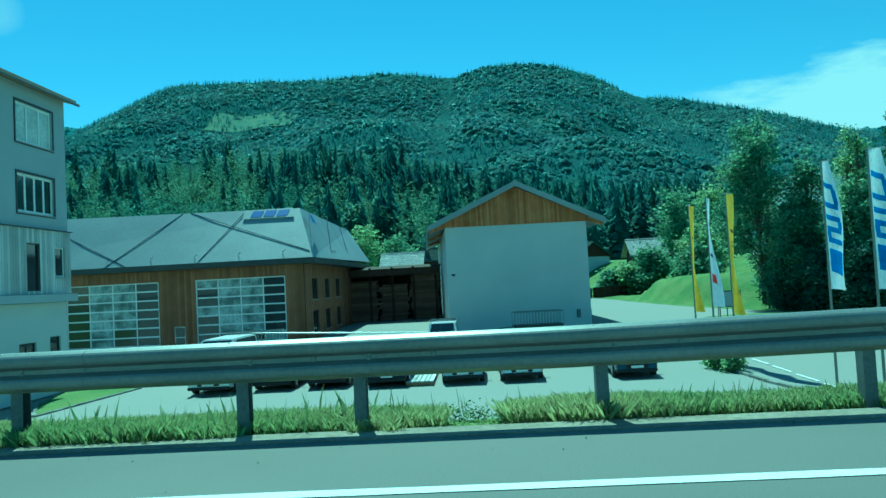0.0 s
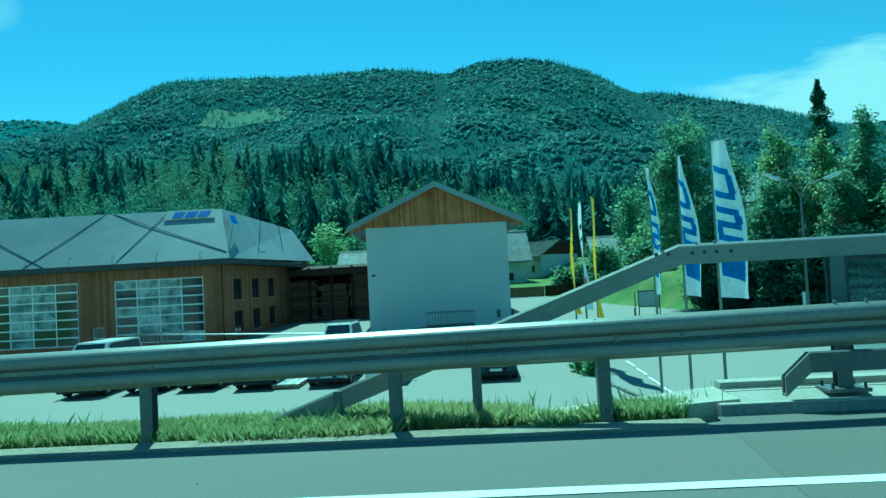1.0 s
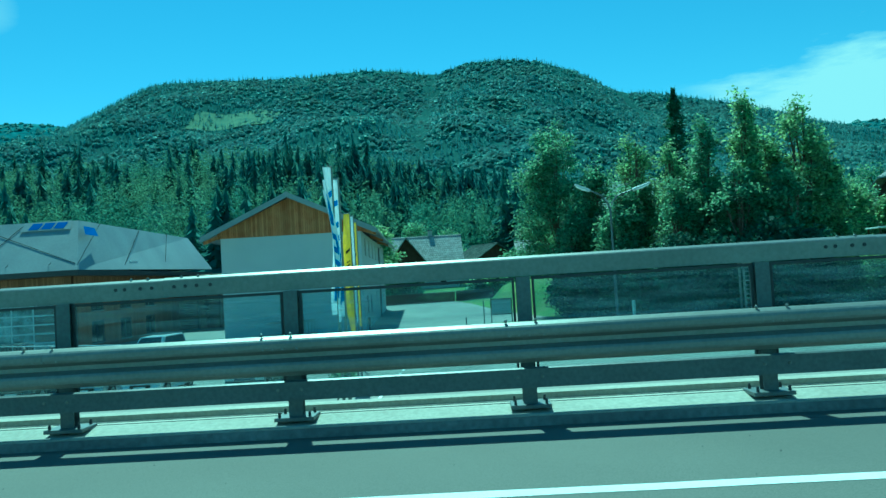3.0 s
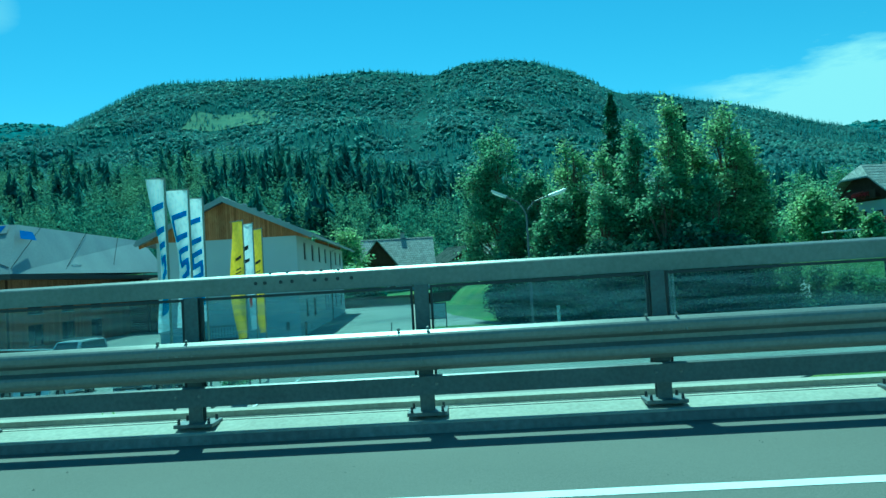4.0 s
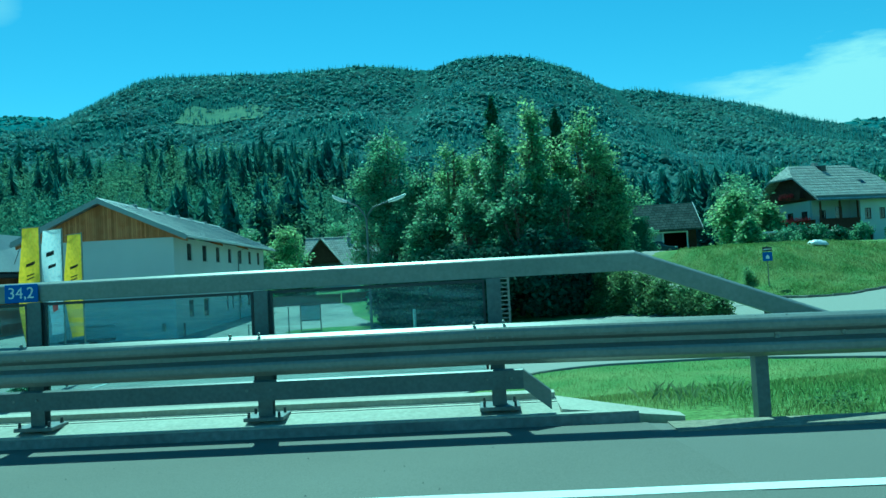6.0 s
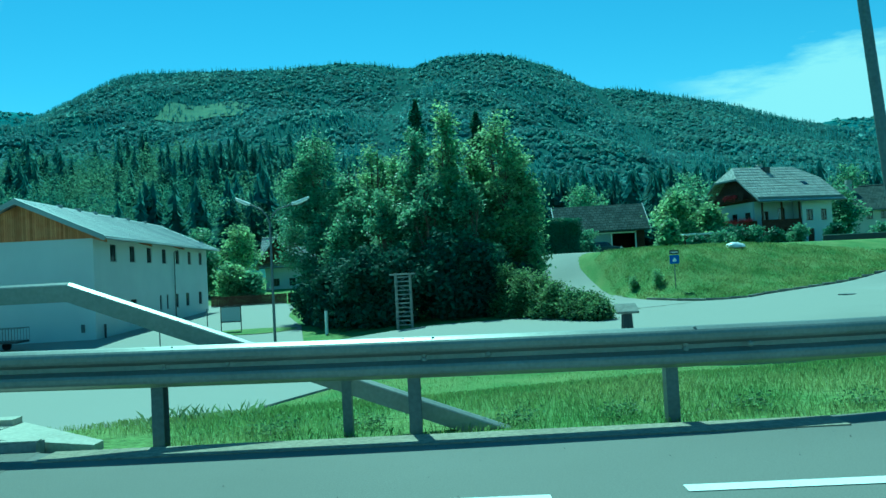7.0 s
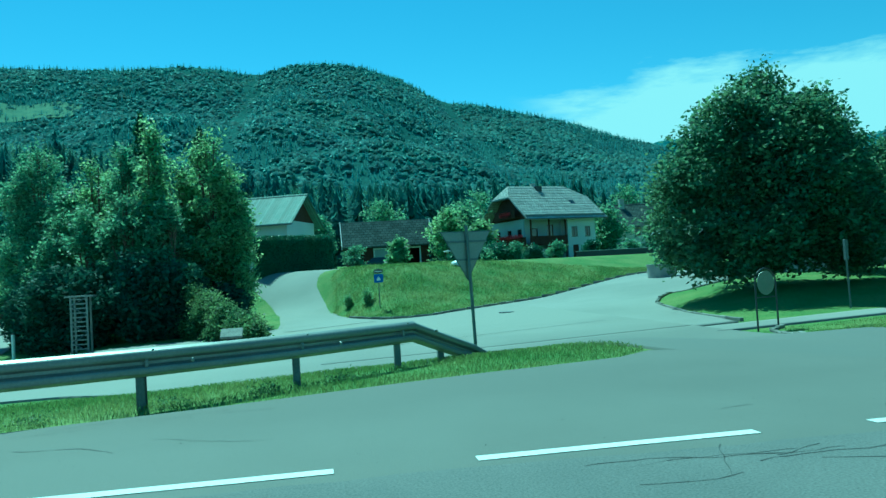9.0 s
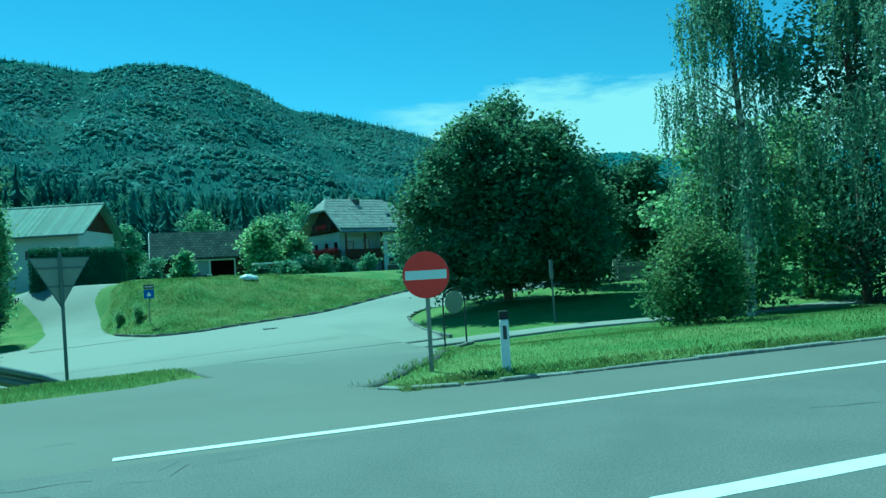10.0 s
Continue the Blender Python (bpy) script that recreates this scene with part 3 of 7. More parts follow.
def paved(name, xs_, lo, hi, rows, material, label, category, lift=0.03):
    """A paved sheet lying on the ground, column by column between two edges."""
    k = np.concatenate([[0], np.linspace(0, 1, rows), [1]])[:, None]
    rows += 2
    gx = np.repeat(xs_[None], rows, 0)
    gy = lo[None] + (hi - lo)[None] * k
    v_ = drape(gx, gy, lift(gx, gy) if callable(lift) else lift)
    v_[0, :, 2] -= 0.12
    v_[-1, :, 2] -= 0.12
    v_ = v_.reshape(-1, 3)
    n_ = len(xs_)
    i_ = (np.arange(rows - 1)[:, None] * n_ + np.arange(n_ - 1)[None]).ravel()
    f_ = np.concatenate([np.stack([i_, i_ + 1, i_ + n_ + 1], -1), np.stack([i_, i_ + n_ + 1, i_ + n_], -1)])
    return tagged(part_me(name, fastmesh(v_, f_), material, smooth=True), label, category, kind="structure")


def bank_foot(x):
    return np.interp(x, [26, 30, 34, 37, 38.4, 40, 41.5, 43, 44.3, 46.7, 49.4, 52, 55, 62, 75, 120], [66, 59, 55.5, 53.5, 48.4, 45.4, 44.6, 44.9, 46, 47.4, 49, 50.6, 52.3, 57, 62, 66])


c = np.append(np.arange(-46, 36.2, 0.4), 36.32)
south = np.interp(c, [-46, 0, 18, 19, 20.5, 23.4, 29, 33, 37], [13, 13.5, 16, 19, 22, 24, 23, 20.4, 18])
north = np.interp(c, [-46, -21, -20.9, 1, 4, 7, 10, 14, 16, 17.2, 29.6, 30.2, 30.6, 36.5], [54, 54, 92, 97, 95, 88, 72, 59, 50, 44.8, 43.0, 43.0, 43.2, 48])
paved("yard", c, south, np.maximum(north, south + 0.3), 140, MOUTH, "pale sunlit asphalt of the yard and village street", "yard")
c = np.concatenate([np.arange(36.3, 49, 0.3), [49.0]])
paved("street_bend", c, np.full_like(c, 24.0), bank_foot(c) - 0.2, 60, MOUTH, "pale asphalt where the village street bends", "street", 0.033)
south = np.interp(c, [36.3, 37, 39.6, 40.7, 41.3, 41.6, 42.0, 43.3, 43.5, 44.1, 45.15, 46.1, 48, 49], [18.3, 18, 15.2, 13.8, 12.4, 11.0, 9.0, 7.4, 7.5, 8.1, 9.4, 11.6, 16.0, 18.6])
paved("junction_mouth", c, south, np.full_like(c, 24.0), 40, MOUTH, "worn asphalt of the junction mouth", "street", lambda x, y: np.interp(y, [12, 23], [0.012, 0.032]))


def ribbon(name, left, right, n_, material, label, category, lift=0.05):
    """A paved way between a left and a right edge, each a line of plan points, lying on the ground."""
    def along(pts):
        q = np.array(pts, float)
        d = np.concatenate([[0], np.cumsum(np.linalg.norm(np.diff(q, axis=0), axis=1))])
        k = np.linspace(0, d[-1], n_)
        return np.stack([np.interp(k, d, q[:, 0]), np.interp(k, d, q[:, 1])], -1)
    a_, b_ = along(left), along(right)
    w_ = np.linspace(0, 1, 9)[:, None, None]
    g_ = a_[None] * (1 - w_) + b_[None] * w_
    v_ = drape(g_[..., 0], g_[..., 1], lift)
    v_[0, :, 2] -= 0.1
    v_[-1, :, 2] -= 0.1
    i_ = (np.arange(8)[:, None] * n_ + np.arange(n_ - 1)[None]).ravel()
    f_ = np.concatenate([np.stack([i_, i_ + n_ + 1, i_ + 1], -1), np.stack([i_, i_ + n_, i_ + n_ + 1], -1)])
    return tagged(part_me(name, fastmesh(v_.reshape(-1, 3), f_), material, smooth=True), label, category, kind="structure")


ribbon("driveway", [(33.6, 42), (33.6, 50), (33.2, 57), (32.2, 62), (30.6, 67), (28.8, 72), (28.2, 77), (31.5, 82), (36, 86), (46, 89)], [(40.2, 44.6), (38.4, 48.6), (37.5, 54), (36.7, 59), (36.2, 62), (36.4, 64.2), (37.6, 66.2), (40, 68), (43, 72.5), (50, 80)], 80, LOT, "pale asphalt driveway climbing beside the grass bank", "driveway")
c = np.arange(49, 75.01, 0.5)
paved("upper_street", c, np.interp(c, [49, 50.6, 50.9, 51.3, 52.3, 53.4, 55, 58, 66, 75], [23.6, 23.7, 25, 28.6, 33.7, 36, 38, 41, 46, 50]), bank_foot(c) - 0.2, 40, LOT, "pale asphalt side street below the grass bank", "street")
c = np.arange(48.6, 90.1, 0.6)
paved("footpath", c, np.full_like(c, 21.6), np.full_like(c, 23.3), 6, LOT, "narrow asphalt footpath behind the verge", "path")

# ---- main road ----
xr = np.arange(-140, 141, 0.7)
ed = np.where(xr > 40.2, np.interp(xr, [40.2, 40.9, 41.6, 43.3, 44.3, 300], [9.78, 10.0, 10.8, 7.6, 6.65, 6.65]), road_edge(xr))
v = np.concatenate([np.stack([xr, np.full_like(xr, k), np.full_like(xr, 0.012)], -1) for k in (-5.4, 1.6)] + [np.stack([xr, ed, np.full_like(xr, 0.012)], -1)])
n = len(xr)
i = np.arange(n - 1)
f = np.concatenate([np.concatenate([np.stack([i + a, i + 1 + a, i + n + 1 + a], -1), np.stack([i + a, i + n + 1 + a, i + n + a], -1)]) for a in (0, n)])
tagged(part_me("road", fastmesh(v, f), ASPHALT), "grey worn asphalt main road", "road", kind="structure")
DECK = mat("bridge_asphalt", (0.12, 0.118, 0.104), 0.85, 0, 0.16, 0.4, 90, 0.35, dist=0.01, second=(0.14, 0.137, 0.12))
bm = bmesh.new()
bm.faces.new([bm.verts.new(p) for p in ((-2.3, -5.35, 0.0145), (24.4, -5.35, 0.0145), (23.15, 6.745, 0.0145), (-1.15, 6.745, 0.0145))])
tagged(part("bridge_deck", bm, DECK), "darker asphalt surface over the bridge", "road", kind="structure")
r = random.Random(77)
xl = np.arange(26.0, 140.1, 0.35)
bm = bmesh.new()
a = [bm.verts.new((x, -5.3, 0.0145)) for x in xl]
b = [bm.verts.new((x, 4.6 + r.uniform(-0.03, 0.03) + 0.05 * math.sin(x * 0.9), 0.0145)) for x in xl]
for k in range(len(xl) - 1):
    bm.faces.new((a[k], a[k + 1], b[k + 1], b[k]))
tagged(part("lane_surface", bm, OLDLANE), "darker worn lane of the main road", "road", kind="structure")
# dry strip of soil along the rail
for x0, x1 in ((-60, -1.3), (23.3, 29.5)):
    bm = box(x0, x1, 6.36, 6.7, -0.05, 0.022)
    tagged(part("verge_strip", bm, SOIL), "dry dusty strip beside the asphalt", "verge", kind="structure")


def line(x0, x1, y, w=0.13):
    """A painted stripe along the road, slightly worn at its edges."""
    bm = bmesh.new()
    r = random.Random(int(x0 * 10))
    zl = 0.0172
    xs_ = np.linspace(x0, x1, max(3, int((x1 - x0) / 0.5)))
    a = [bm.verts.new((k, y - w / 2 + r.uniform(-0.006, 0.006), zl)) for k in xs_]
    b = [bm.verts.new((k, y + w / 2 + r.uniform(-0.006, 0.006), zl)) for k in xs_]
    for k in range(len(xs_) - 1):
        bm.faces.new((a[k], a[k + 1], b[k + 1], b[k]))
    return tagged(part("road_marking", bm, PAINT), "white painted line on the asphalt", "road marking", "painted road lines", kind="structure")


line(-140, 27.1, 4.9)
for k in range(4):
    line(27.87 + 3.2 * k, 30.05 + 3.2 * k, 4.97 - 0.03 * k)
line(40.6, 140, 4.84)
for k in range(8):
    line(43.67 + 12 * k, 49.7 + 12 * k, 1.62, 0.2)


def crack(x0, y0, length, turn, seed, z=0.017, w=0.006):
    """A tar-filled crack wandering over the asphalt."""
    r = random.Random(seed)
    bm = bmesh.new()
    x, y, a, last = x0, y0, turn, None
    for k in range(int(length / 0.12)):
        ww = w * r.uniform(0.4, 1.4)
        p = (bm.verts.new((x - math.sin(a) * ww, y + math.cos(a) * ww, z)), bm.verts.new((x + math.sin(a) * ww, y - math.cos(a) * ww, z)))
        if last:
            bm.faces.new((last[0], last[1], p[1], p[0]))
        last = p
        a += r.uniform(-0.35, 0.35) - (a - turn) * 0.3
        x, y = x + 0.12 * math.cos(a), y + 0.12 * math.sin(a)
    return tagged(part("asphalt_crack", bm, TAR), "dark wandering crack in the road surface", "crack", "road cracks", kind="structure")


TAR = mat("tar", (0.06, 0.06, 0.06), 0.8, 0, 0.2, 3, 40, 0)
for a in ((38.1, 4.4, 1.6, -0.05, 1), (39.2, 4.1, 1.5, 0.05, 2), (46.4, 3.2, 3.0, 0.05, 4), (33.7, 6.7, 1.2, -0.6, 5), (45.2, 0.95, 4, 0.03, 6)):
    crack(*a)
r = random.Random(31)
for k in range(13):
    crack(r.uniform(37.4, 41.5), r.uniform(3.7, 4.45), r.uniform(0.4, 1.2), r.choice((0.0, 0.3, -0.2, 0.9)) + r.uniform(-0.1, 0.1), 50 + k, w=r.uniform(0.002, 0.0045))
for k in range(7):
    crack(r.uniform(27, 40), r.uniform(5.4, 8.0), r.uniform(0.5, 1.6), r.uniform(-0.5, 0.9), 80 + k, w=0.004)
# loose grit on the asphalt
r = np.random.RandomState(9)
gx, gy = r.uniform(-13, 46, 420), 6.45 - np.abs(r.normal(size=420)) * 0.9
gs = r.uniform(0.002, 0.012, 420) * (r.rand(420) ** 0.7)
corner = np.array([[1, 0, -0.3], [-0.5, 0.87, -0.3], [-0.5, -0.87, -0.3], [0, 0, 1]])
v = (np.stack([gx, gy, np.full(420, 0.016)], -1)[:, None] + corner[None] * gs[:, None, None]).reshape(-1, 3)
f = (np.arange(420)[:, None, None] * 4 + np.array([[0, 1, 3], [1, 2, 3], [2, 0, 3]])[None]).reshape(-1, 3)
tagged(part_me("road_grit", fastmesh(v, f), TAR), "scattered grit along the road edge", "grit", kind="stuff")
# old patch seam across the junction mouth
bm = bmesh.new()
for k in range(24):
    x = 30 + k * 0.75
    p = drape(np.array([x, x + 0.7]), np.array([26.5 + 0.16 * (x - 30), 26.5 + 0.16 * (x - 29.3)]), 0.052)
    q = [bm.verts.new(p[0]), bm.verts.new(p[1]), bm.verts.new(p[1] + np.array([0, 0.07, 0.0])), bm.verts.new(p[0] + np.array([0, 0.07, 0.0]))]
    bm.faces.new(q)
tagged(part("asphalt_seam", bm, TAR), "dark repaired seam across the side street", "seam", kind="structure")

# ---- guard rail ----
W = [(0.0, 0.167), (-0.022, 0.160), (-0.062, 0.141), (-0.078, 0.126), (-0.084, 0.105), (-0.083, 0.07), (-0.075, 0.05), (-0.01, 0.018), (-0.01, -0.018), (-0.075, -0.05), (-0.083, -0.07), (-0.083, -0.105), (-0.078, -0.125), (-0.03, -0.15), (-0.02, -0.16), (0.0, -0.165)]
W = W + [(a + 0.006, b) for a, b in W[::-1]]


def rail_y(x):
    return np.interp(x, [-200, -1, 0.5, 22, 24, 26.3, 28.4, 29.5, 30.5, 31.5, 32.47, 33.4, 34.28, 35.2, 36.04, 36.8, 37.56, 37.85], [6.74, 6.74, 6.79, 6.79, 6.74, 6.75, 6.83, 6.96, 7.18, 7.52, 7.93, 8.36, 8.83, 9.4, 10.02, 10.65, 11.33, 11.6])


def rail_z(x):
    return np.interp(x, [-200, -8, 0, 22, 29, 38], [0.6, 0.6, 0.685, 0.685, 0.595, 0.455])


bm = bmesh.new()
bmesh.ops.create_uvsphere(bm, u_segments=8, v_segments=5, radius=0.015)
rail_bolt = bpy.data.meshes.new("bolt")
fillobj(bm, rail_bolt)
# Near-white base colour paints the glints on the front bolts.
ZINC = mat("glint_white_zinc", (0.75, 0.77, 0.77), 0.3, 0.3, 0.05, 4, 30, 0)
rail = thing("guard_rail", 0, 0, 0, "galvanised steel crash barrier along the road edge", "guard rail")
joints = list(np.arange(-60, 29, 4.0)) + [30.5, 32.47, 34.28, 36.04, 37.85]
for a, b in zip(joints, joints[1:]):
    px = np.linspace(a - 0.12, b, 7)
    o = 0.004 * (joints.index(a) % 2)
    part("beam", sweep([(x, float(rail_y(x)) - o, float(rail_z(x))) for x in px], W), GALV, rail)
part("end_terminal", sweep([(37.83, 11.58, 0.455), (38.4, 12.1, 0.2), (39.0, 12.65, -0.06), (39.4, 13.0, -0.3)], W), GALV, rail)
for x in [-60 + 2.25 * k for k in range(21)] + [-12.65, -10.75, -9.78, -7.82, -5.72, -3.67, -1.99] + [24.1, 26.22, 28.34, 30.5, 32.47, 34.28, 36.04, 37.56, 38.36]:
    y = float(rail_y(x)) + 0.13
    top = float(rail_z(x)) + 0.12
    if x > 38:
        y, top = 12.2, 0.22
    g = float(ground_z(x, y)) - 0.4
    bm = box(x - 0.05, x + 0.05, y - 0.06, y - 0.053, g, top)
    box(x - 0.05, x - 0.043, y - 0.053, y + 0.053, g, top, bm)
    box(x - 0.05, x + 0.05, y + 0.053, y + 0.06, g, top, bm)
    part("post", bm, GALVD, rail)
    if x < 38:
        for dx, dy, dz, m_ in ((-0.06, -0.15, 0.03, GALV), (0.18, -0.15, 0.03, GALV), (0.1, -0.142, -0.1, ZINC), (0.1, -0.142, -0.14, ZINC), (0.62, -0.142, -0.12, ZINC)):
            b = part_me("bolt", rail_bolt, m_, rail)
            b.location, b.scale = (x + dx, y + dy, top + dz), (1.7, 1, 1.7) if m_ is ZINC else (1, 1, 1)

# ---- bridge ----
bridge = thing("bridge_edge", 0, 0, 0, "pale concrete kerb and edge beam of the short bridge", "bridge", kind="structure")
# Kerb darkened as if shaded; a pale strip paints its sunlit top edge.
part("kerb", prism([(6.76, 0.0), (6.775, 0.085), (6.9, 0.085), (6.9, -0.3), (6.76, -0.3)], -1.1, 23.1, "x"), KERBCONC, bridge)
part("lit_kerb_strip", box(-1.1, 23.1, 6.785, 6.86, 0.086, 0.1), PALECONC, bridge)
part("edge_beam", prism([(6.92, 0.06), (7.2, 0.12), (7.62, 0.12), (7.62, -0.7), (6.92, -0.7)], -0.9, 22.5, "x"), PALECONC, bridge)
part("outer_upstand", prism([(7.44, 0.1), (7.45, 0.17), (7.6, 0.175), (7.6, 0.1)], -0.9, 22.5, "x"), PALECONC, bridge)
part("joint_strip", box(-0.9, 22.5, 7.37, 7.385, 0.1, 0.124), DARKMET, bridge)
part("joint_strip", box(-0.9, 22.5, 7.255, 7.27, 0.1, 0.124), DARKMET, bridge)
part("outer_ledge", prism([(7.66, -0.15), (8.0, -0.17), (8.0, -0.8), (7.66, -0.8)], -0.9, 22.9, "x"), CONC, bridge)
bm = prism([(-2.7, 6.98), (-0.903, 6.92), (-0.903, 7.62), (-2.7, 7.3)], -0.6, 0.115, "z")
for w_ in bm.verts:
    if w_.co.x < -2 and w_.co.z > 0:
        w_.co.z = 0.01
part("wing_slab", bm, PALECONC, bridge, "smooth slab sloping down to the grass")
bm = prism([(22.503, 6.92), (23.5, 6.93), (23.5, 7.1), (22.503, 7.62)], -0.6, 0.115, "z")
for w_ in bm.verts:
    if w_.co.x > 23 and w_.co.z > 0:
        w_.co.z = 0.015
part("wing_slab", bm, PALECONC, bridge, "smooth slab sloping down to a point")
part("abutment", box(-0.9, 22.9, 7.7, 8.2, -3.6, -0.5), CONC, bridge)

parapet = thing("bridge_railing", 0, 0, 0, "galvanised bridge railing with clear panels behind the crash barrier", "railing")
C_SEC = [(-0.05, -0.085), (0.05, -0.085), (0.05, 0.07), (0.03, 0.088), (0.0, 0.088), (-0.04, 0.069), (-0.05, 0.058)]
for k in range(4):
    a, b = -1.25 + 6.1175 * k, -1.25 + 6.1175 * (k + 1)
    part("handrail", sweep([(a, 7.17, 1.30), (b, 7.17, 1.30)], [(p + 0.002 * (k % 2), q + 0.004 * (k % 2)) for p, q in C_SEC]), GALV, parapet)
bm = bmesh.new()
bmesh.ops.create_cone(bm, cap_ends=True, segments=10, radius1=0.016, radius2=0.016, depth=0.006, matrix=pose(0, 0, 0, 90))
hole_me = bpy.data.meshes.new("slot_hole")
fillobj(bm, hole_me)
for xj in (-1.25, 4.87, 10.98, 17.1):
    for dx in (-0.42, -0.34, -0.2, -0.1, 0.1, 0.2, 0.3, 0.42):
        h_ = part_me("bolt_hole", hole_me, DARKMET, parapet)
        h_.location = (xj + dx, 7.119, 1.31)
    for dx in (-0.3, -0.15, 0.15, 0.3):
        h_ = part_me("bolt", rail_bolt, GALVD, parapet)
        h_.location = (xj + dx, 7.17, 1.39)
part("sloped_rail", sweep([(-1.25, 7.17, 1.30), (-5.4, 7.15, -0.22)], C_SEC), GALV, parapet)
part("sloped_rail", sweep([(23.22, 7.17, 1.30), (27.2, 7.15, -0.2)], C_SEC), GALV, parapet)
for x in (-4.19, -3.01, -1.96, 25.62):
    bm = box(x - 0.04, x + 0.04, 7.1, 7.18, -0.5, 0.30 if x < -3.5 else 0.45)
    part("brace_post", bm, GALVD, parapet)
BOLT = bmesh.new()
bmesh.ops.create_cone(BOLT, cap_ends=True, segments=6, radius1=0.014, radius2=0.011, depth=0.05, matrix=Matrix.Translation((0, 0, 0.025)))
bolt_me = bpy.data.meshes.new("bolt")
fillobj(BOLT, bolt_me)
for k in range(12):
    x = 2.0 * k
    bm = box(x - 0.06, x + 0.06, 7.06, 7.068, 0.13, 1.216)
    box(x - 0.06, x + 0.06, 7.152, 7.16, 0.13, 1.216, bm)
    box(x - 0.006, x + 0.006, 7.068, 7.152, 0.13, 1.216, bm)
    part("railing_post", bm, GALVD, parapet)
    plate = part("base_plate", box(x - 0.17, x + 0.17, 6.98, 7.25, 0.112, 0.145, bevel=0.004), GALVD, parapet)
    for dx in (-0.13, 0.13):
        for dy in (7.01, 7.21):
            b = part_me("bolt", bolt_me, DARKMET, plate)
            b.location = (x + dx, dy, 0.14)
    for dx, z in ((-0.18, 0.862), (0.06, 0.862)):
        b = part_me("bolt", rail_bolt, GALVD, rail)
        b.location = (x + dx, 6.765, z)
    for dx in (-0.16, -0.08, 0.0, 0.12):
        b = part_me("bolt", rail_bolt, DARKMET, rail)
        b.location = (x + dx, 6.716, 0.745)
    for dx in (-0.1, 0.1):
        b = part_me("bolt", rail_bolt, DARKMET, parapet)
        b.location = (x + dx, 6.893, 0.39)
    if k < 11:
        part("spacer", box(x - 0.05, x + 0.05, 6.805, 7.06, 0.62, 0.76), GALVD, parapet)
PANEL = glass("acrylic_panel", (0.86, 0.93, 0.95), 0.04, 0.16)
pn_, pl_ = PANEL.node_tree.nodes, PANEL.node_tree.links
pn_["Principled BSDF"].inputs["Base Color"].default_value = (0.5, 0.55, 0.55, 1)
# pale wavy reflections painted along the panels as streaks of higher opacity
ptc, pmp, pno, prg = pn_.new("ShaderNodeTexCoord"), pn_.new("ShaderNodeMapping"), pn_.new("ShaderNodeTexNoise"), pn_.new("ShaderNodeMapRange")
pmp.inputs["Scale"].default_value = (0.5, 1.0, 6.0)
pno.inputs["Scale"].default_value, pno.inputs["Detail"].default_value, pno.inputs["Distortion"].default_value = 2.2, 5, 0.6
prg.inputs[1].default_value, prg.inputs[2].default_value, prg.inputs[3].default_value, prg.inputs[4].default_value = 0.42, 0.72, 0.07, 0.3
pl_.new(ptc.outputs["Object"], pmp.inputs["Vector"]), pl_.new(pmp.outputs[0], pno.inputs["Vector"]), pl_.new(pno.outputs["Fac"], prg.inputs[0])
pl_.new(prg.outputs[0], next(k for k in pn_ if k.bl_idname == "ShaderNodeMixShader").inputs[0])
for k in range(11):
    fr = box(2.0 * k + 0.075, 2.0 * k + 0.095, 7.09, 7.12, 0.4, 1.21)
    box(2.0 * k + 1.905, 2.0 * k + 1.925, 7.09, 7.12, 0.4, 1.21, fr)
    box(2.0 * k + 0.095, 2.0 * k + 1.905, 7.09, 7.12, 1.185, 1.21, fr)
    holder = part("panel_frame", fr, DARKMET, parapet)
    p = part("panel", box(2.0 * k + 0.096, 2.0 * k + 1.904, 7.10, 7.11, 0.41, 1.184), PANEL, holder, "clear acrylic wind panel")
    p.visible_shadow = False
LOWC = [(-0.04, -0.08), (0.05, -0.08), (0.05, 0.08), (0.03, 0.08), (0.03, -0.06), (-0.02, -0.06), (-0.02, 0.085), (-0.04, 0.075)]
part("lower_rail", sweep([(-0.35, 6.93, 0.38), (22.2, 6.93, 0.38)], LOWC), GALVD, parapet)
part("lower_rail_end", sweep([(-0.35, 6.93, 0.38), (-0.55, 6.93, 0.2)], LOWC), GALV, parapet)
part("lower_rail_end", sweep([(22.2, 6.93, 0.38), (22.42, 6.93, 0.2)], LOWC), GALV, parapet)


def lettering(text, size, material, parent, m, name="lettering"):
    """Letters in the built-in font, as a thin mesh."""
    cu = bpy.data.curves.new("t", "FONT")
    cu.body, cu.size, cu.align_x, cu.align_y, cu.extrude = text, size, "CENTER", "CENTER", 0.002
    ob = bpy.data.objects.new("t", cu)
    me = bpy.data.meshes.new_from_object(ob)
    bpy.data.objects.remove(ob)
    me.materials.clear()
    t = part_me(name, me, material, parent)
    t.matrix_local = m
    return t


km = thing("kilometre_sign", 17.87, 7.105, 1.30, "small blue kilometre plate with white numerals on the handrail", "sign")
part("plate", box(-0.15, 0.15, -0.008, 0.0, -0.08, 0.08, bevel=0.003), BLUEP, km)
lettering("34,2", 0.14, WHITEP, km, pose(0, -0.012, 0.0, 90, 0, 0))


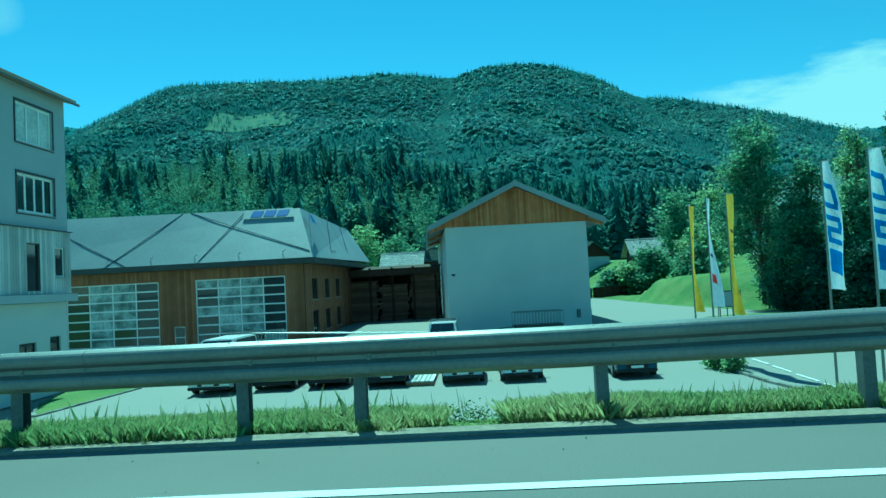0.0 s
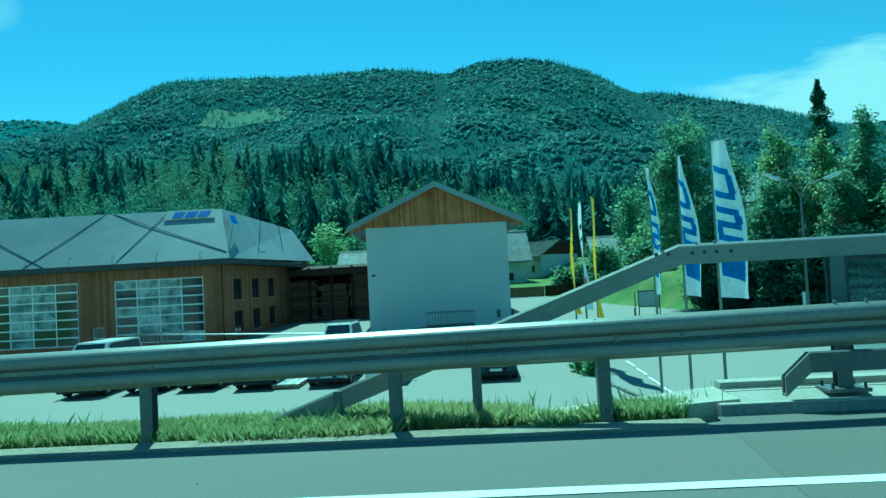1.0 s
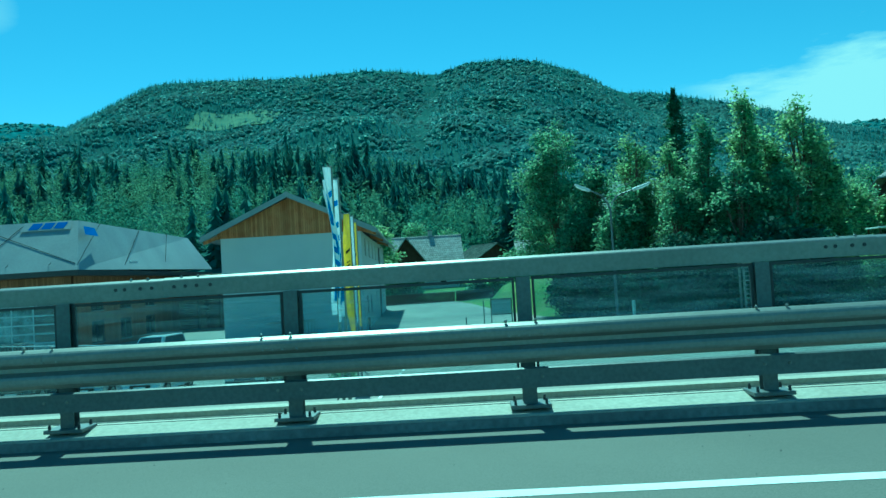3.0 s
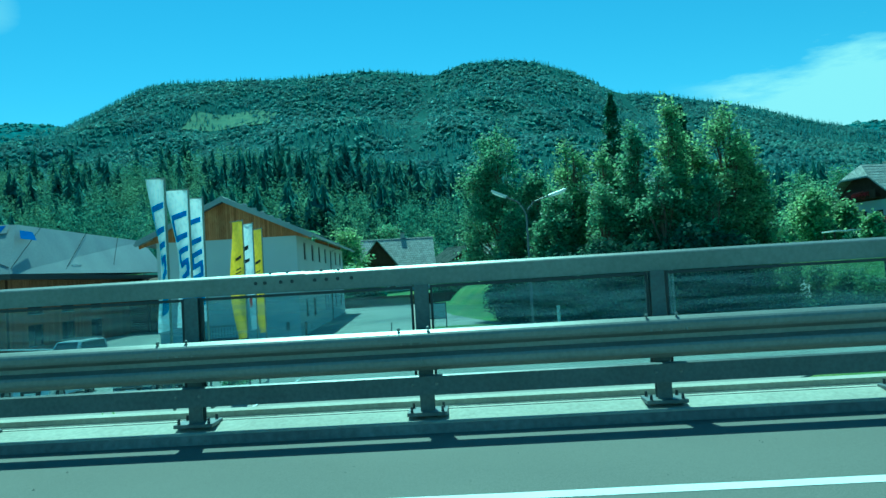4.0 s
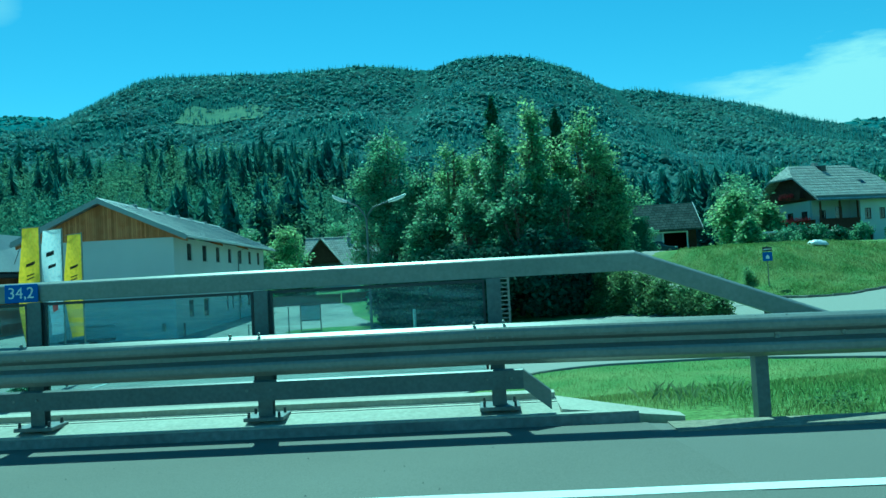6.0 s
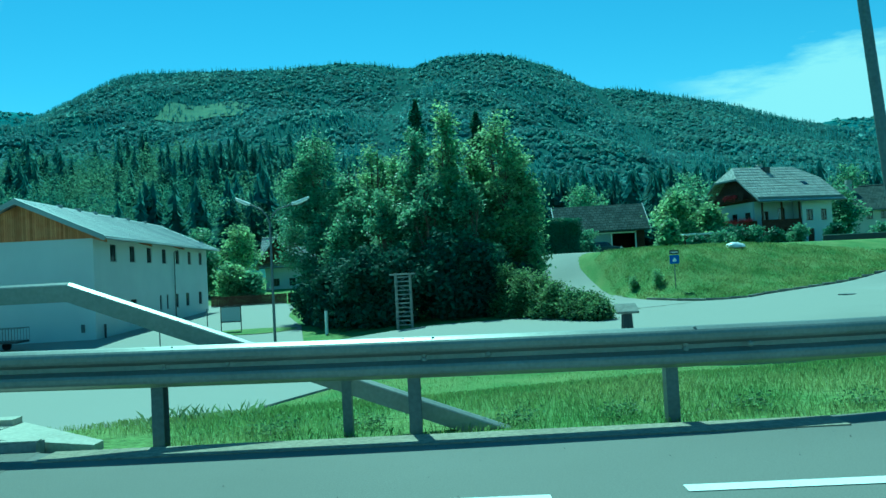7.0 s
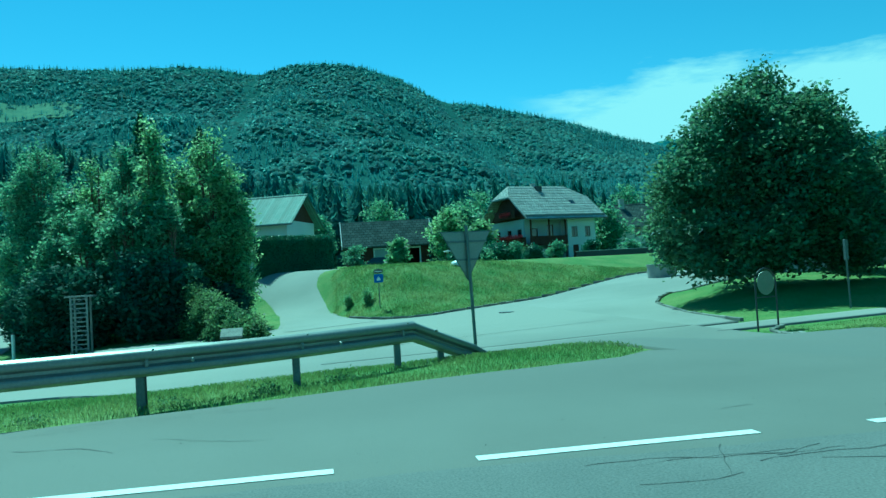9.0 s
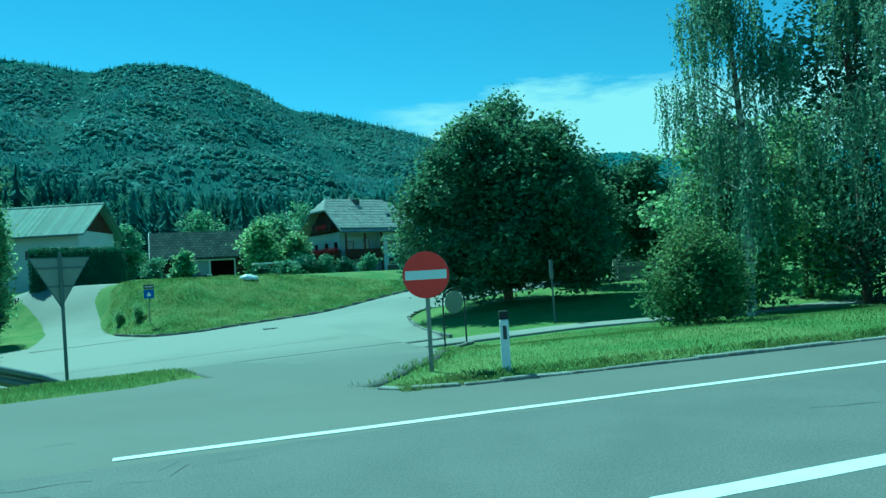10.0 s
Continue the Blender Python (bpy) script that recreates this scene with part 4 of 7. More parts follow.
# ---- openings ----
def window(parent, m, w, h, cols=1, rows=1, sill=True, frame_mat=None, pane_mat=None, label="", bar=0.06):
    """A window in an opening: frame, panes and sill; m stands at the opening's lower left, y into the wall."""
    fm = frame_mat or WHITEP
    holes = [(max(bar, w * a / cols + bar / 2), min(w - bar, w * (a + 1) / cols - bar / 2), max(bar, h * b / rows + bar / 2), min(h - bar, h * (b + 1) / rows - bar / 2)) for a in range(cols) for b in range(rows)]
    bm = wall_holes(0, w, 0, h, 0.07, holes)
    for v_ in bm.verts:
        v_.co.y += 0.08
    win = part("window", bm, fm, parent, label)
    win.matrix_local = m
    for a in range(cols):
        for b in range(rows):
            part("pane", box(w * a / cols + bar / 2, w * (a + 1) / cols - bar / 2, 0.11, 0.12, h * b / rows + bar / 2, h * (b + 1) / rows - bar / 2), pane_mat or DARKGL, win)
    if sill:
        part("sill", box(-0.05, w + 0.05, -0.06, 0.1, -0.05, -0.002), CONC, win)
    return win


def gable_roof(parent, half, depth0, depth1, zr, ze, material, t=0.16, name="roof"):
    """Two roof slopes over a ridge along y; half: eave's distance; zr, ze: heights of ridge and eave."""
    for sx in (-1, 1):
        part(name, prism([(0.0, zr), (sx * half, ze), (sx * half, ze + t), (0.0, zr + t)], depth0, depth1), material, parent)


# ---- white warehouse ----
wh = thing("warehouse", -5.86, 56.0, -2.75, "white plastered warehouse with larch gable and grey metal roof", "building", rz=4)
WZ, WD = 7.9, 31.5
part("front_wall", wall_holes(-5.15, 5.15, 0, WZ, 0.3, []), PLASTER, wh)
part("gable", prism([(-5.35, WZ - 0.02), (5.35, WZ - 0.02), (5.35, WZ + 0.35), (0, WZ + 2.75), (-5.35, WZ + 0.35)], -0.06, 0.3), LARCH, wh, "larch board gable")
up = [(3.2 + 4.17 * k, 4.45 + 4.17 * k, 6.2, 7.55) for k in range(7)]
low = [(3.2, 4.5, 1.75, 3.05), (7.2, 8.7, 1.6, 3.05), (14.6, 15.2, 1.85, 3.2), (16.6, 17.2, 1.85, 3.2), (19.5, 20.4, 1.85, 3.2), (22.9, 24.1, 1.85, 3.2), (27.7, 29, 1.85, 3.2)]
side = part("side_wall", wall_holes(0.3, WD, 0, WZ, 0.3, up + low), PLASTER, wh)
side.matrix_local = pose(5.15, 0, 0, 0, 0, 90)
for a, b, z0, z1 in up + low:
    window(wh, pose(5.15, a, z0, 0, 0, 90), b - a, z1 - z0, 2 if b - a > 1 else 1, 1, frame_mat=DARKMET)
part("side_wall", box(-5.15, -4.85, 0.3, WD, 0, WZ), PLASTER, wh)
part("back_wall", box(-4.85, 4.85, WD - 0.3, WD - 0.004, 0, WZ + 1), PLASTER, wh)
gable_roof(wh, 6.35, -0.9, WD + 0.8, WZ + 2.85, WZ - 0.12, SHEET, 0.2)
for sx in (-1, 1):
    part("barge_board", prism([(0.0, WZ + 2.68), (sx * 6.38, WZ - 0.3), (sx * 6.38, WZ + 0.12), (0.0, WZ + 3.08)], -0.96, -0.905), SHEET, wh, "grey metal barge board")
    part("gutter", tube([(sx * 6.42, -0.9, WZ - 0.1), (sx * 6.42, WD + 0.8, WZ - 0.1)], 0.08), SHEET, wh)
    for k in (-0.4, WD * 0.3, WD * 0.6):
        part("rafter", prism([(sx * 5.2, WZ - 0.05), (sx * 6.3, WZ - 0.4), (sx * 6.3, WZ - 0.2), (sx * 5.2, WZ + 0.25)], k, k + 0.16), LARCH, wh)
for y in np.arange(0, WD, 0.9):
    part("standing_seam", prism([(0.02, WZ + 3.05), (6.34, WZ + 0.09), (6.34, WZ + 0.13), (0.02, WZ + 3.09)], y, y + 0.03), SHEET, wh)
part("ridge_cap", prism([(-0.25, WZ + 2.95), (0.25, WZ + 2.95), (0, WZ + 3.13)], -0.97, WD + 0.85), SHEET, wh)
for y in (6, 9.5, 13, 17, 21, 26):
    part("vent", prism([(-0.2, WZ + 3.0), (0.2, WZ + 3.0), (0.2, WZ + 3.25), (-0.2, WZ + 3.25)], y, y + 0.5, bevel=0.03), SHEET, wh)
part("downpipe", tube([(6.35, 18.6, WZ - 0.15), (5.35, 18.8, WZ - 0.55), (5.3, 18.8, 0)], 0.06), GALVD, wh)
bm = box(-4.85, -4.6, -0.16, -0.01, 4.35, 4.5, bevel=0.02)
part("wall_lamp", bm, DARKMET, wh)
part("meter_box", box(4.1, 4.35, -0.12, -0.004, 0.9, 1.5, bevel=0.01), GALVD, wh)
part("vent_pipe", tube([(5.35, 1.2, 0.3), (5.35, 1.2, 1.4)], 0.09), DARKMET, wh)

# ---- timber garage hall ----
hall = thing("garage_hall", -20.9, 53.0, -2.55, "timber garage hall with glazed rolling doors and faceted metal roof", "building")
D1, D2 = (-17.0, -10.3, 0.35, 4.8), (-7.7, -1.3, 0.35, 4.8)
part("front_wall", wall_holes(-24, 0, 0, 5.6, 0.3, [D1, D2, (-9.3, -8.5, 0.1, 1.6)]), HALLWOOD, hall, "larch board front")
sw = [(y_, y_ + 2.0, z_, z_ + 1.6) for y_ in (2.6, 7.2, 11.8) for z_ in (0.6, 3.0)]
side = part("side_wall", wall_holes(0.3, 25, 0, 5.6, 0.3, sw), HALLWOOD, hall)
side.matrix_local = pose(0, 0, 0, 0, 0, 90)
for a, b, z0, z1 in sw:
    window(hall, pose(0, a, z0, 0, 0, 90), b - a, z1 - z0, 2, 1, frame_mat=DARKMET)
part("back_wall", box(-24, -0.3, 24.7, 25, 0, 5.6), LARCHY, hall)
part("inner_floor", box(-23.9, -0.4, 0.4, 24.6, 0.0, 0.12), CONC, hall)
part("inner_wall", box(-23.9, -0.4, 9.0, 9.2, 0.13, 5.5), GREYPL, hall)
# Cloud reflections on the door panes are painted as pale patches.
CLOUDGL = mat("cloud_reflection_glazing", (0.55, 0.6, 0.6), 0.25, 0, 0.3, 0.9, 6, 0, second=(0.12, 0.15, 0.15))
for x0, x1, z0, z1 in (D1, D2):
    w, h = x1 - x0, z1 - z0
    door = part("rolling_door", wall_holes(0, w, 0, h, 0.08, [(0.1, w - 0.1, 0.08, h - 0.08)]), WHITEP, hall, "glazed sectional door with white bars")
    for k in range(1, 7):
        part("crossbar", box(0.1, w - 0.1, 0.003, 0.077, h * k / 7 - 0.05, h * k / 7 + 0.05), WHITEP, door)
    for k in range(1, 4):
        part("mullion", box(w * k / 4 - 0.04, w * k / 4 + 0.04, 0.006, 0.074, 0.08, h - 0.08), WHITEP, door)
    door.location = (x0, 0.1, z0)
    r = random.Random(int(x0))
    for a in range(4):
        for b in range(7):
            part("pane", box(w * a / 4 + 0.041, w * (a + 1) / 4 - 0.041, 0.03, 0.04, h * b / 7 + 0.051, h * (b + 1) / 7 - 0.051), CLOUDGL if (a in (1, 2) and b > 1) or r.random() < 0.12 else DARKGL, door)
window(hall, pose(-9.3, 0, 0.1), 0.8, 1.5, 1, 2, sill=False)
# faceted roof: sloping band all round, flat top
EZ, TZ = 5.95, 9.75
rf = bmesh.new()
lo = [rf.verts.new(p) for p in ((-26, -0.9, EZ), (0.9, -0.9, EZ), (1.0, 26, EZ + 0.3), (-26, 26, EZ + 0.3))]
hi = [rf.verts.new(p) for p in ((-26, 2.7, TZ + 0.2), (-0.7, 2.7, TZ), (-0.9, 24.5, TZ - 0.2), (-26, 24.5, TZ))]
for a in range(4):
    rf.faces.new((lo[a], lo[(a + 1) % 4], hi[(a + 1) % 4], hi[a]))
rf.faces.new(hi), rf.faces.new(lo[::-1])
bmesh.ops.recalc_face_normals(rf, faces=rf.faces[:])
part("roof", rf, SHEET, hall, "grey sheet-metal faceted roof")
part("eave", box(-26, 1.05, -1.05, 26, EZ - 0.38, EZ - 0.002), DARKMET, hall, "dark metal eave band")


def on_front(x, k):
    """A point on the roof's front slope, k of the way up."""
    return Vector((x, -0.9 + 3.6 * k - 0.012, EZ + (TZ + 0.05 - EZ) * k + 0.012))


for x0, k0, x1, k1 in ((-17.4, 0.62, -12.2, 0.0), (-13.7, 0.0, -9.4, 1.0), (-8.8, 1.0, 0.6, 0.12), (-7.1, 0.02, -4.6, 1.0), (-22, 0.0, -17.0, 1.0)):
    part("roof_seam", tube([on_front(x0, k0), on_front(x1, k1)], 0.02, n=5), SEAM, hall)
for p, q in (((0.75, -0.5, EZ + 0.35), (-0.75, 6, TZ)), ((0.9, 6, EZ), (-0.75, 13, TZ)), ((0.95, 14, EZ), (-0.8, 19, TZ))):
    part("roof_seam", tube([p, q], 0.02, n=5), SEAM, hall)
sg = bmesh.new()
a, b, c_, d = on_front(-4.75, 0.80), on_front(-0.95, 0.80), on_front(-1.15, 0.985), on_front(-4.75, 0.985)
out = Vector((0, -0.03, 0.028))
sg.faces.new([sg.verts.new(k + out) for k in (a, b, c_, d)])
board = part("sign_board", sg, SHEET, hall)
for k in range(3):
    x0 = -4.2 + 0.95 * k
    bm = bmesh.new()
    bm.faces.new([bm.verts.new(on_front(x0 + dx, kk) + out * 1.4) for dx, kk in ((0.0, 0.83), (0.8, 0.83), (0.95, 0.955), (0.15, 0.955))])
    part("blue_emblem", bm, BLUEP, board, "plain blue emblem block")
bm = bmesh.new()
bm.faces.new([bm.verts.new(p) for p in ((-0.02, 1.2, EZ + 2.6), (-0.25, 3.6, EZ + 2.6), (-0.55, 3.6, EZ + 3.25), (-0.32, 1.6, EZ + 3.25))])
for w_ in bm.verts:
    w_.co += Vector((0.55, 0, 0))
part("blue_emblem", bm, BLUEP, hall, "plain blue emblem block")
for x in np.arange(-23, 0, 3.1):
    part("snow_guard", tube([on_front(x, 0.12), on_front(x + 0.25, 0.12) + Vector((0, -0.1, 0.14))], 0.02, n=5), DARKMET, hall)
part("skylight", box(0.1, 0.6, 8, 9.4, EZ + 0.7, EZ + 0.85), WHITEP, hall)

# timber rack between the buildings
rack = thing("timber_rack", -15.9, 72, -2.2, "dark open stacks of sawn boards between posts", "rack")
for x in (-3.1, -1.0, 1.0, 3.1):
    part("post", box(x - 0.1, x + 0.1, 0, 0.2, 0, 5.1), DARKWOOD, rack)
part("back_wall", box(-5.4, 3.4, 3.0, 3.2, 0, 5.1), DARKWOOD, rack)
part("roof", prism([(-0.5, 4.75), (3.4, 5.15), (3.4, 5.3), (-0.5, 4.9)], -5.6, 3.5, "x"), DARKWOOD, rack)
part("fascia", box(-5.6, 3.5, -0.56, -0.5, 4.3, 4.95), DARKWOOD, rack)
r = random.Random(4)
for lev in range(20):
    for k in range(3):
        if lev < 20 - 2 * ((k + 1) % 3):
            part("plank", box(-5.2 + 2.9 * k + r.uniform(-0.1, 0.3), -2.4 + 2.9 * k + r.uniform(-0.2, 0.1), 0.1 + r.uniform(0, 0.3), 2.6, 0.12 + 0.21 * lev, 0.3 + 0.21 * lev, bevel=0.015), RACKWOOD, rack)

# ---- corner building ----
# Upper windows: the bright reflection is put into the pane colour.
PALEPANE = mat("bright_reflection_glazing", (0.42, 0.47, 0.45), 0.15, 0, 0.2, 0.8, 6, 0, second=(0.55, 0.6, 0.56))
cb = thing("corner_building", -28.7, 36.8, -3.1, "grey upper storeys over white boarded ground floors", "building")
# its long face runs towards the road, with the gable wall beside
face = part("upper_wall", wall_holes(-14, 0, 7.7, 14.1, 0.3, [(-4.0, -1.15, 11.5, 13.3), (-4.0, -1.05, 8.35, 10.1), (-9, -6, 11.5, 13.3), (-9, -6, 8.35, 10.1)]), GREYPL, cb)
face.matrix_local = pose(0, 0, 0, 0, 0, 90)
for z0, dz in ((11.5, 1.8), (8.35, 1.75)):
    for y0 in (-4.0, -9.0):
        window(cb, pose(0, y0, z0, 0, 0, 90), 2.9, dz, 3 if z0 > 10 else 4, 1, frame_mat=WHITEP, pane_mat=PALEPANE if z0 > 10 else DARKGL, bar=0.12)
        ring = part("window_surround", wall_holes(-0.1, 3.0, -0.1, dz + 0.1, 0.03, [(0, 2.9, 0, dz)]), DARKMET, cb)
        ring.matrix_local = pose(0.032, y0, z0, 0, 0, 90)
mid = part("middle_wall", wall_holes(-14, 0, 4.7, 7.65, 0.3, [(-3.6, -2.6, 4.85, 7.0), (-1.35, -0.5, 5.5, 6.9)]), PALEWOOD, cb, "white vertical boarding")
mid.matrix_local = pose(0.12, 0, 0, 0, 0, 90)
window(cb, pose(0.12, -3.6, 4.85, 0, 0, 90), 1.0, 2.15, 1, 1, sill=False, frame_mat=DARKMET)
window(cb, pose(0.12, -1.35, 5.5, 0, 0, 90), 0.85, 1.4, 1, 1)
gr = part("ground_wall", wall_holes(-14, 0, 0, 4.3, 0.3, [(-3.9, -2.6, 1.3, 2.55), (-1.5, -0.6, 1.3, 2.7)]), PLASTER, cb)
gr.matrix_local = pose(-0.15, 0, 0, 0, 0, 90)
window(cb, pose(-0.15, -3.9, 1.3, 0, 0, 90), 1.3, 1.25, 2, 1, frame_mat=DARKMET)
window(cb, pose(-0.15, -1.5, 1.3, 0, 0, 90), 0.9, 1.4, 1, 1, frame_mat=DARKMET)
part("floor_band", box(-12, 0.35, -14, 0.15, 4.32, 4.68), GREYPL, cb)
part("floor_band", box(-12, 0.22, -14, 0.1, 7.655, 7.69), DARKMET, cb)
part("back_wall", box(-12, -0.35, -0.3, 0, 0, 14.1), GREYPL, cb)
part("roof", prism([(0.45, 14.0), (-6, 16.0), (-12.5, 14.0), (-12.5, 14.2), (-6, 16.25), (0.45, 14.22)], -14.4, 0.35), RAWWOOD, cb, "weathered shingle roof edge")
part("gutter", tube([(0.5, -14.4, 14.02), (0.5, 0.5, 14.02)], 0.07), GALVD, cb)


# ---- houses on the terrace ----
def simple_house(name, x, y, z, rz, w, d, wall_h, ridge_h, walls, roof, label, over=0.8, windows=(), gable=None, left_windows=()):
    """A house with its ridge along local x, the front at y = 0; windows: (x, z, w, h)."""
    ob = thing(name, x, y, z, label, "house", rz=rz)
    part("front_wall", wall_holes(0, w, 0, wall_h, 0.3, [(a, a + c, b, b + e) for a, b, c, e in windows]), walls, ob)
    for a, b, c, e in windows:
        window(ob, pose(a, 0, b), c, e, 2 if c > 0.8 else 1, 1, frame_mat=DARKMET)
    part("back_wall", box(0, w, d - 0.3, d, 0, wall_h), walls, ob)
    s = (ridge_h - wall_h) / (d / 2)
    for k, nm in ((0, "left"), (1, "right")):
        x0 = 0 if k == 0 else w - 0.3
        part("end_wall", box(x0, x0 + 0.3, 0.3, d - 0.3, 0, wall_h), walls, ob)
        part("gable", prism([(0.0, wall_h + 0.004), (d, wall_h + 0.004), (d / 2, ridge_h - 0.05)], x0 - 0.02, x0 + 0.3, "x"), gable or DARKWOOD, ob, "dark timber gable")
    for a, b, c, e in left_windows:
        q = window(ob, pose(0, a + c, b, 0, 0, -90), c, e, 1, 1, frame_mat=DARKMET)
    for y0, y1 in ((-over, d / 2), (d + over, d / 2)):
        z0 = ridge_h - s * (d / 2 + over)
        part("roof", prism([(y0, z0 + 0.05), (y1, ridge_h + 0.05), (y1, ridge_h + 0.22), (y0, z0 + 0.22)], -over, w + over, "x"), roof, ob)
    part("ridge_cap", prism([(d / 2 - 0.2, ridge_h + 0.15), (d / 2 + 0.2, ridge_h + 0.15), (d / 2, ridge_h + 0.32)], -over - 0.02, w + over + 0.02, "x"), roof, ob)
    part("gutter", tube([(-over, -over - 0.06, ridge_h - s * (d / 2 + over) + 0.08), (w + over, -over - 0.06, ridge_h - s * (d / 2 + over) + 0.08)], 0.07, n=6), GALVD, ob)
    return ob


# garage barn with a wide opening
barn = thing("garage_barn", 40.3, 104.6, 2.5, "low garage with brown tiled roof and white-framed opening", "garage")
part("front_wall", wall_holes(0, 9.4, 0, 2.6, 0.25, [(3.1, 5.55, 0, 2.0), (5.75, 8.3, 0, 2.0)]), DARKWOOD, barn)
bm = box(2.95, 3.1, -0.06, 0.2, 0, 2.15)
box(8.3, 8.45, -0.06, 0.2, 0, 2.15, bm), box(3.1, 8.3, -0.06, 0.2, 2.0, 2.15, bm), box(5.55, 5.75, -0.06, 0.2, 0, 2.0, bm)
part("door_frame", bm, WHITEP, barn)
part("garage_door", box(3.1, 5.55, 0.1, 0.16, 0.02, 1.98, bevel=0.01), GREYPL, barn)
for x0 in (0, 9.15):
    part("side_wall", box(x0, x0 + 0.25, 0.25, 6, 0, 2.6), DARKWOOD, barn)
    part("gable", prism([(0, 2.604), (6, 2.604), (3, 4.9)], x0, x0 + 0.25, "x"), DARKWOOD, barn)
part("back_wall", box(0.25, 9.15, 5.75, 6, 0, 2.6), DARKWOOD, barn)
barn.scale = (1.2, 1.2, 1.35)
for y0, y1 in ((-0.6, 3), (6.6, 3)):
    part("roof", prism([(y0, 2.2), (y1, 4.95), (y1, 5.12), (y0, 2.37)], -0.6, 10.0, "x"), BROWNTILE, barn)
for x0 in (-0.66, 10.0):
    part("barge_board", prism([(-0.6, 2.1), (3, 4.85), (3, 5.2), (-0.6, 2.45)], x0, x0 + 0.06, "x"), WHITEP, barn)

simple_house("farm_house", 23.1, 88.3, 1.9, -20, 10.6, 8.5, 6.4, 9.3, PLASTER, GREENSHEET, "white house with green metal roof and dark timber gable", 1.0, windows=[(5.0, 3.6, 0.8, 0.9), (7.2, 3.6, 0.8, 0.9), (7.4, 0.9, 0.9, 1.2)])
h4 = simple_house("bungalow", 80.0, 112, 3.4, -4, 11.5, 9, 4.0, 7.2, CREAM, BROWNTILE, "cream house with brown tiled roof and chimney", 0.9, windows=[(5.2, 2.2, 0.9, 1.1), (7.2, 2.2, 0.9, 1.1), (9.2, 2.2, 0.9, 1.1)], gable=CREAM)
part("chimney", box(4.2, 5.0, 3.4, 4.1, 6.2, 8.3, bevel=0.03), CONC, h4)
h5 = simple_house("village_house", -5.6, 124, -0.9, 6, 10.5, 9, 5.0, 9.2, PLASTER, TILES, "white farmhouse with timber cross gable and chimney", 1.0, windows=[(1.2, 1.2, 1, 1.2), (3.8, 1.2, 1, 1.2), (7.4, 1.2, 1, 1.2)])
part("chimney", box(6.0, 6.7, 4.6, 5.3, 8.6, 10.4, bevel=0.03), CONC, h5)
part("chimney_cap", box(5.9, 6.8, 4.5, 5.4, 10.404, 10.52, bevel=0.02), DARKMET, h5)
part("cross_gable", prism([(-0.8, 5.004), (5.0, 5.004), (2.1, 8.9)], -1.2, 4.2), DARKWOOD, h5, "dark timber cross gable")
for sx in (-1, 1):
    part("cross_roof", prism([(2.1, 8.95), (2.1 + sx * 3.9, 3.9), (2.1 + sx * 3.9, 4.1), (2.1, 9.15)], -1.9, 4.6), TILES, h5)
simple_house("back_house", 4.0, 141, 0.2, -60, 8, 8, 4.2, 6.6, PLASTER, BROWNTILE, "small white house at the street bend", 0.7, windows=[(1.2, 1.2, 1, 1.2), (5.0, 1.2, 1, 1.2)])
shed = simple_house("shed_house", -21.6, 104, -1.2, 0, 4.9, 5, 4.95, 6.6, CREAM, TILES, "low house with weathered grey roof behind the timber rack", 0.6)
part("chimney", box(5.6, 6.1, 2.6, 3.1, 4.0, 7.6, bevel=0.03), DARKMET, shed)
simple_house("dark_shed", -16.2, 106, -1.2, 0, 4.5, 4, 5.6, 7.2, DARKWOOD, BROWNTILE, "dark timber shed behind the rack", 0.3)
simple_house("hillside_house", 14.4, 114, -1.0, 0, 6.4, 6, 5.0, 7.0, DARKWOOD, TILES, "dark timber house with a pale roof behind the garden shrubs", 0.7)
simple_house("neighbour_house", 96, 112, 3.4, -8, 9, 8, 4, 7.4, CREAM, BROWNTILE, "house with red-brown roof past the bungalow", 0.8, windows=[(2, 2, 1, 1.1), (5, 2, 1, 1.1)])

# ---- chalet ----
ch = thing("chalet", 63.41, 93.66, 2.2, "white farmhouse with half-hipped shingle roof and flower balconies", "house", rz=16.3)
CW, CD, CH, CR = 10.0, 10.7, 5.65, 10.2
fw = [(6.2, 3.05, 0.95, 1.35), (8.35, 3.05, 0.85, 1.35)]
part("front_wall", wall_holes(5.6, CW, 0, CH, 0.35, [(a, a + c, b, b + e) for a, b, c, e in fw] + [(6.3, 7.25, 0.0, 2.0)]), PLASTER, ch)
for a, b, c, e in fw:
    window(ch, pose(a, 0, b), c, e, 2, 1, frame_mat=DARKWOOD)
part("door", box(6.3, 7.25, 0.12, 0.18, 0, 2.0, bevel=0.01), DARKWOOD, ch)
# Grey instead of white plaster: the gallery's shade is in the colour.
part("shaded_recess_wall", wall_holes(0, 5.6, 0, CH, 0.3, [(1.0, 2.0, 0.9, 2.2), (3.6, 4.6, 0.1, 2.1), (1.0, 2.0, 3.2, 4.4), (3.4, 4.4, 2.8, 4.8)]), GREYPL, ch).location = (0, 1.6, 0)
for a, b, c, e in ((1.0, 0.9, 1, 1.3), (1.0, 3.2, 1, 1.2), (3.4, 2.8, 1, 2.0), (3.6, 0.1, 1, 2.0)):
    window(ch, pose(a, 1.6, b), c, e, 1, 1, sill=False, frame_mat=DARKWOOD)
part("return_wall", box(5.6, 5.9, 0.35, 1.6, 0, CH), PLASTER, ch)
part("balcony_floor", box(-0.2, 5.6, 0.1, 1.6, 2.1, 2.3), DARKWOOD, ch)
rl = bmesh.new()
for k in range(28):
    box(-0.19 + 0.206 * k, 0.0 + 0.206 * k, 0.1, 0.14, 2.05, 3.2, rl)
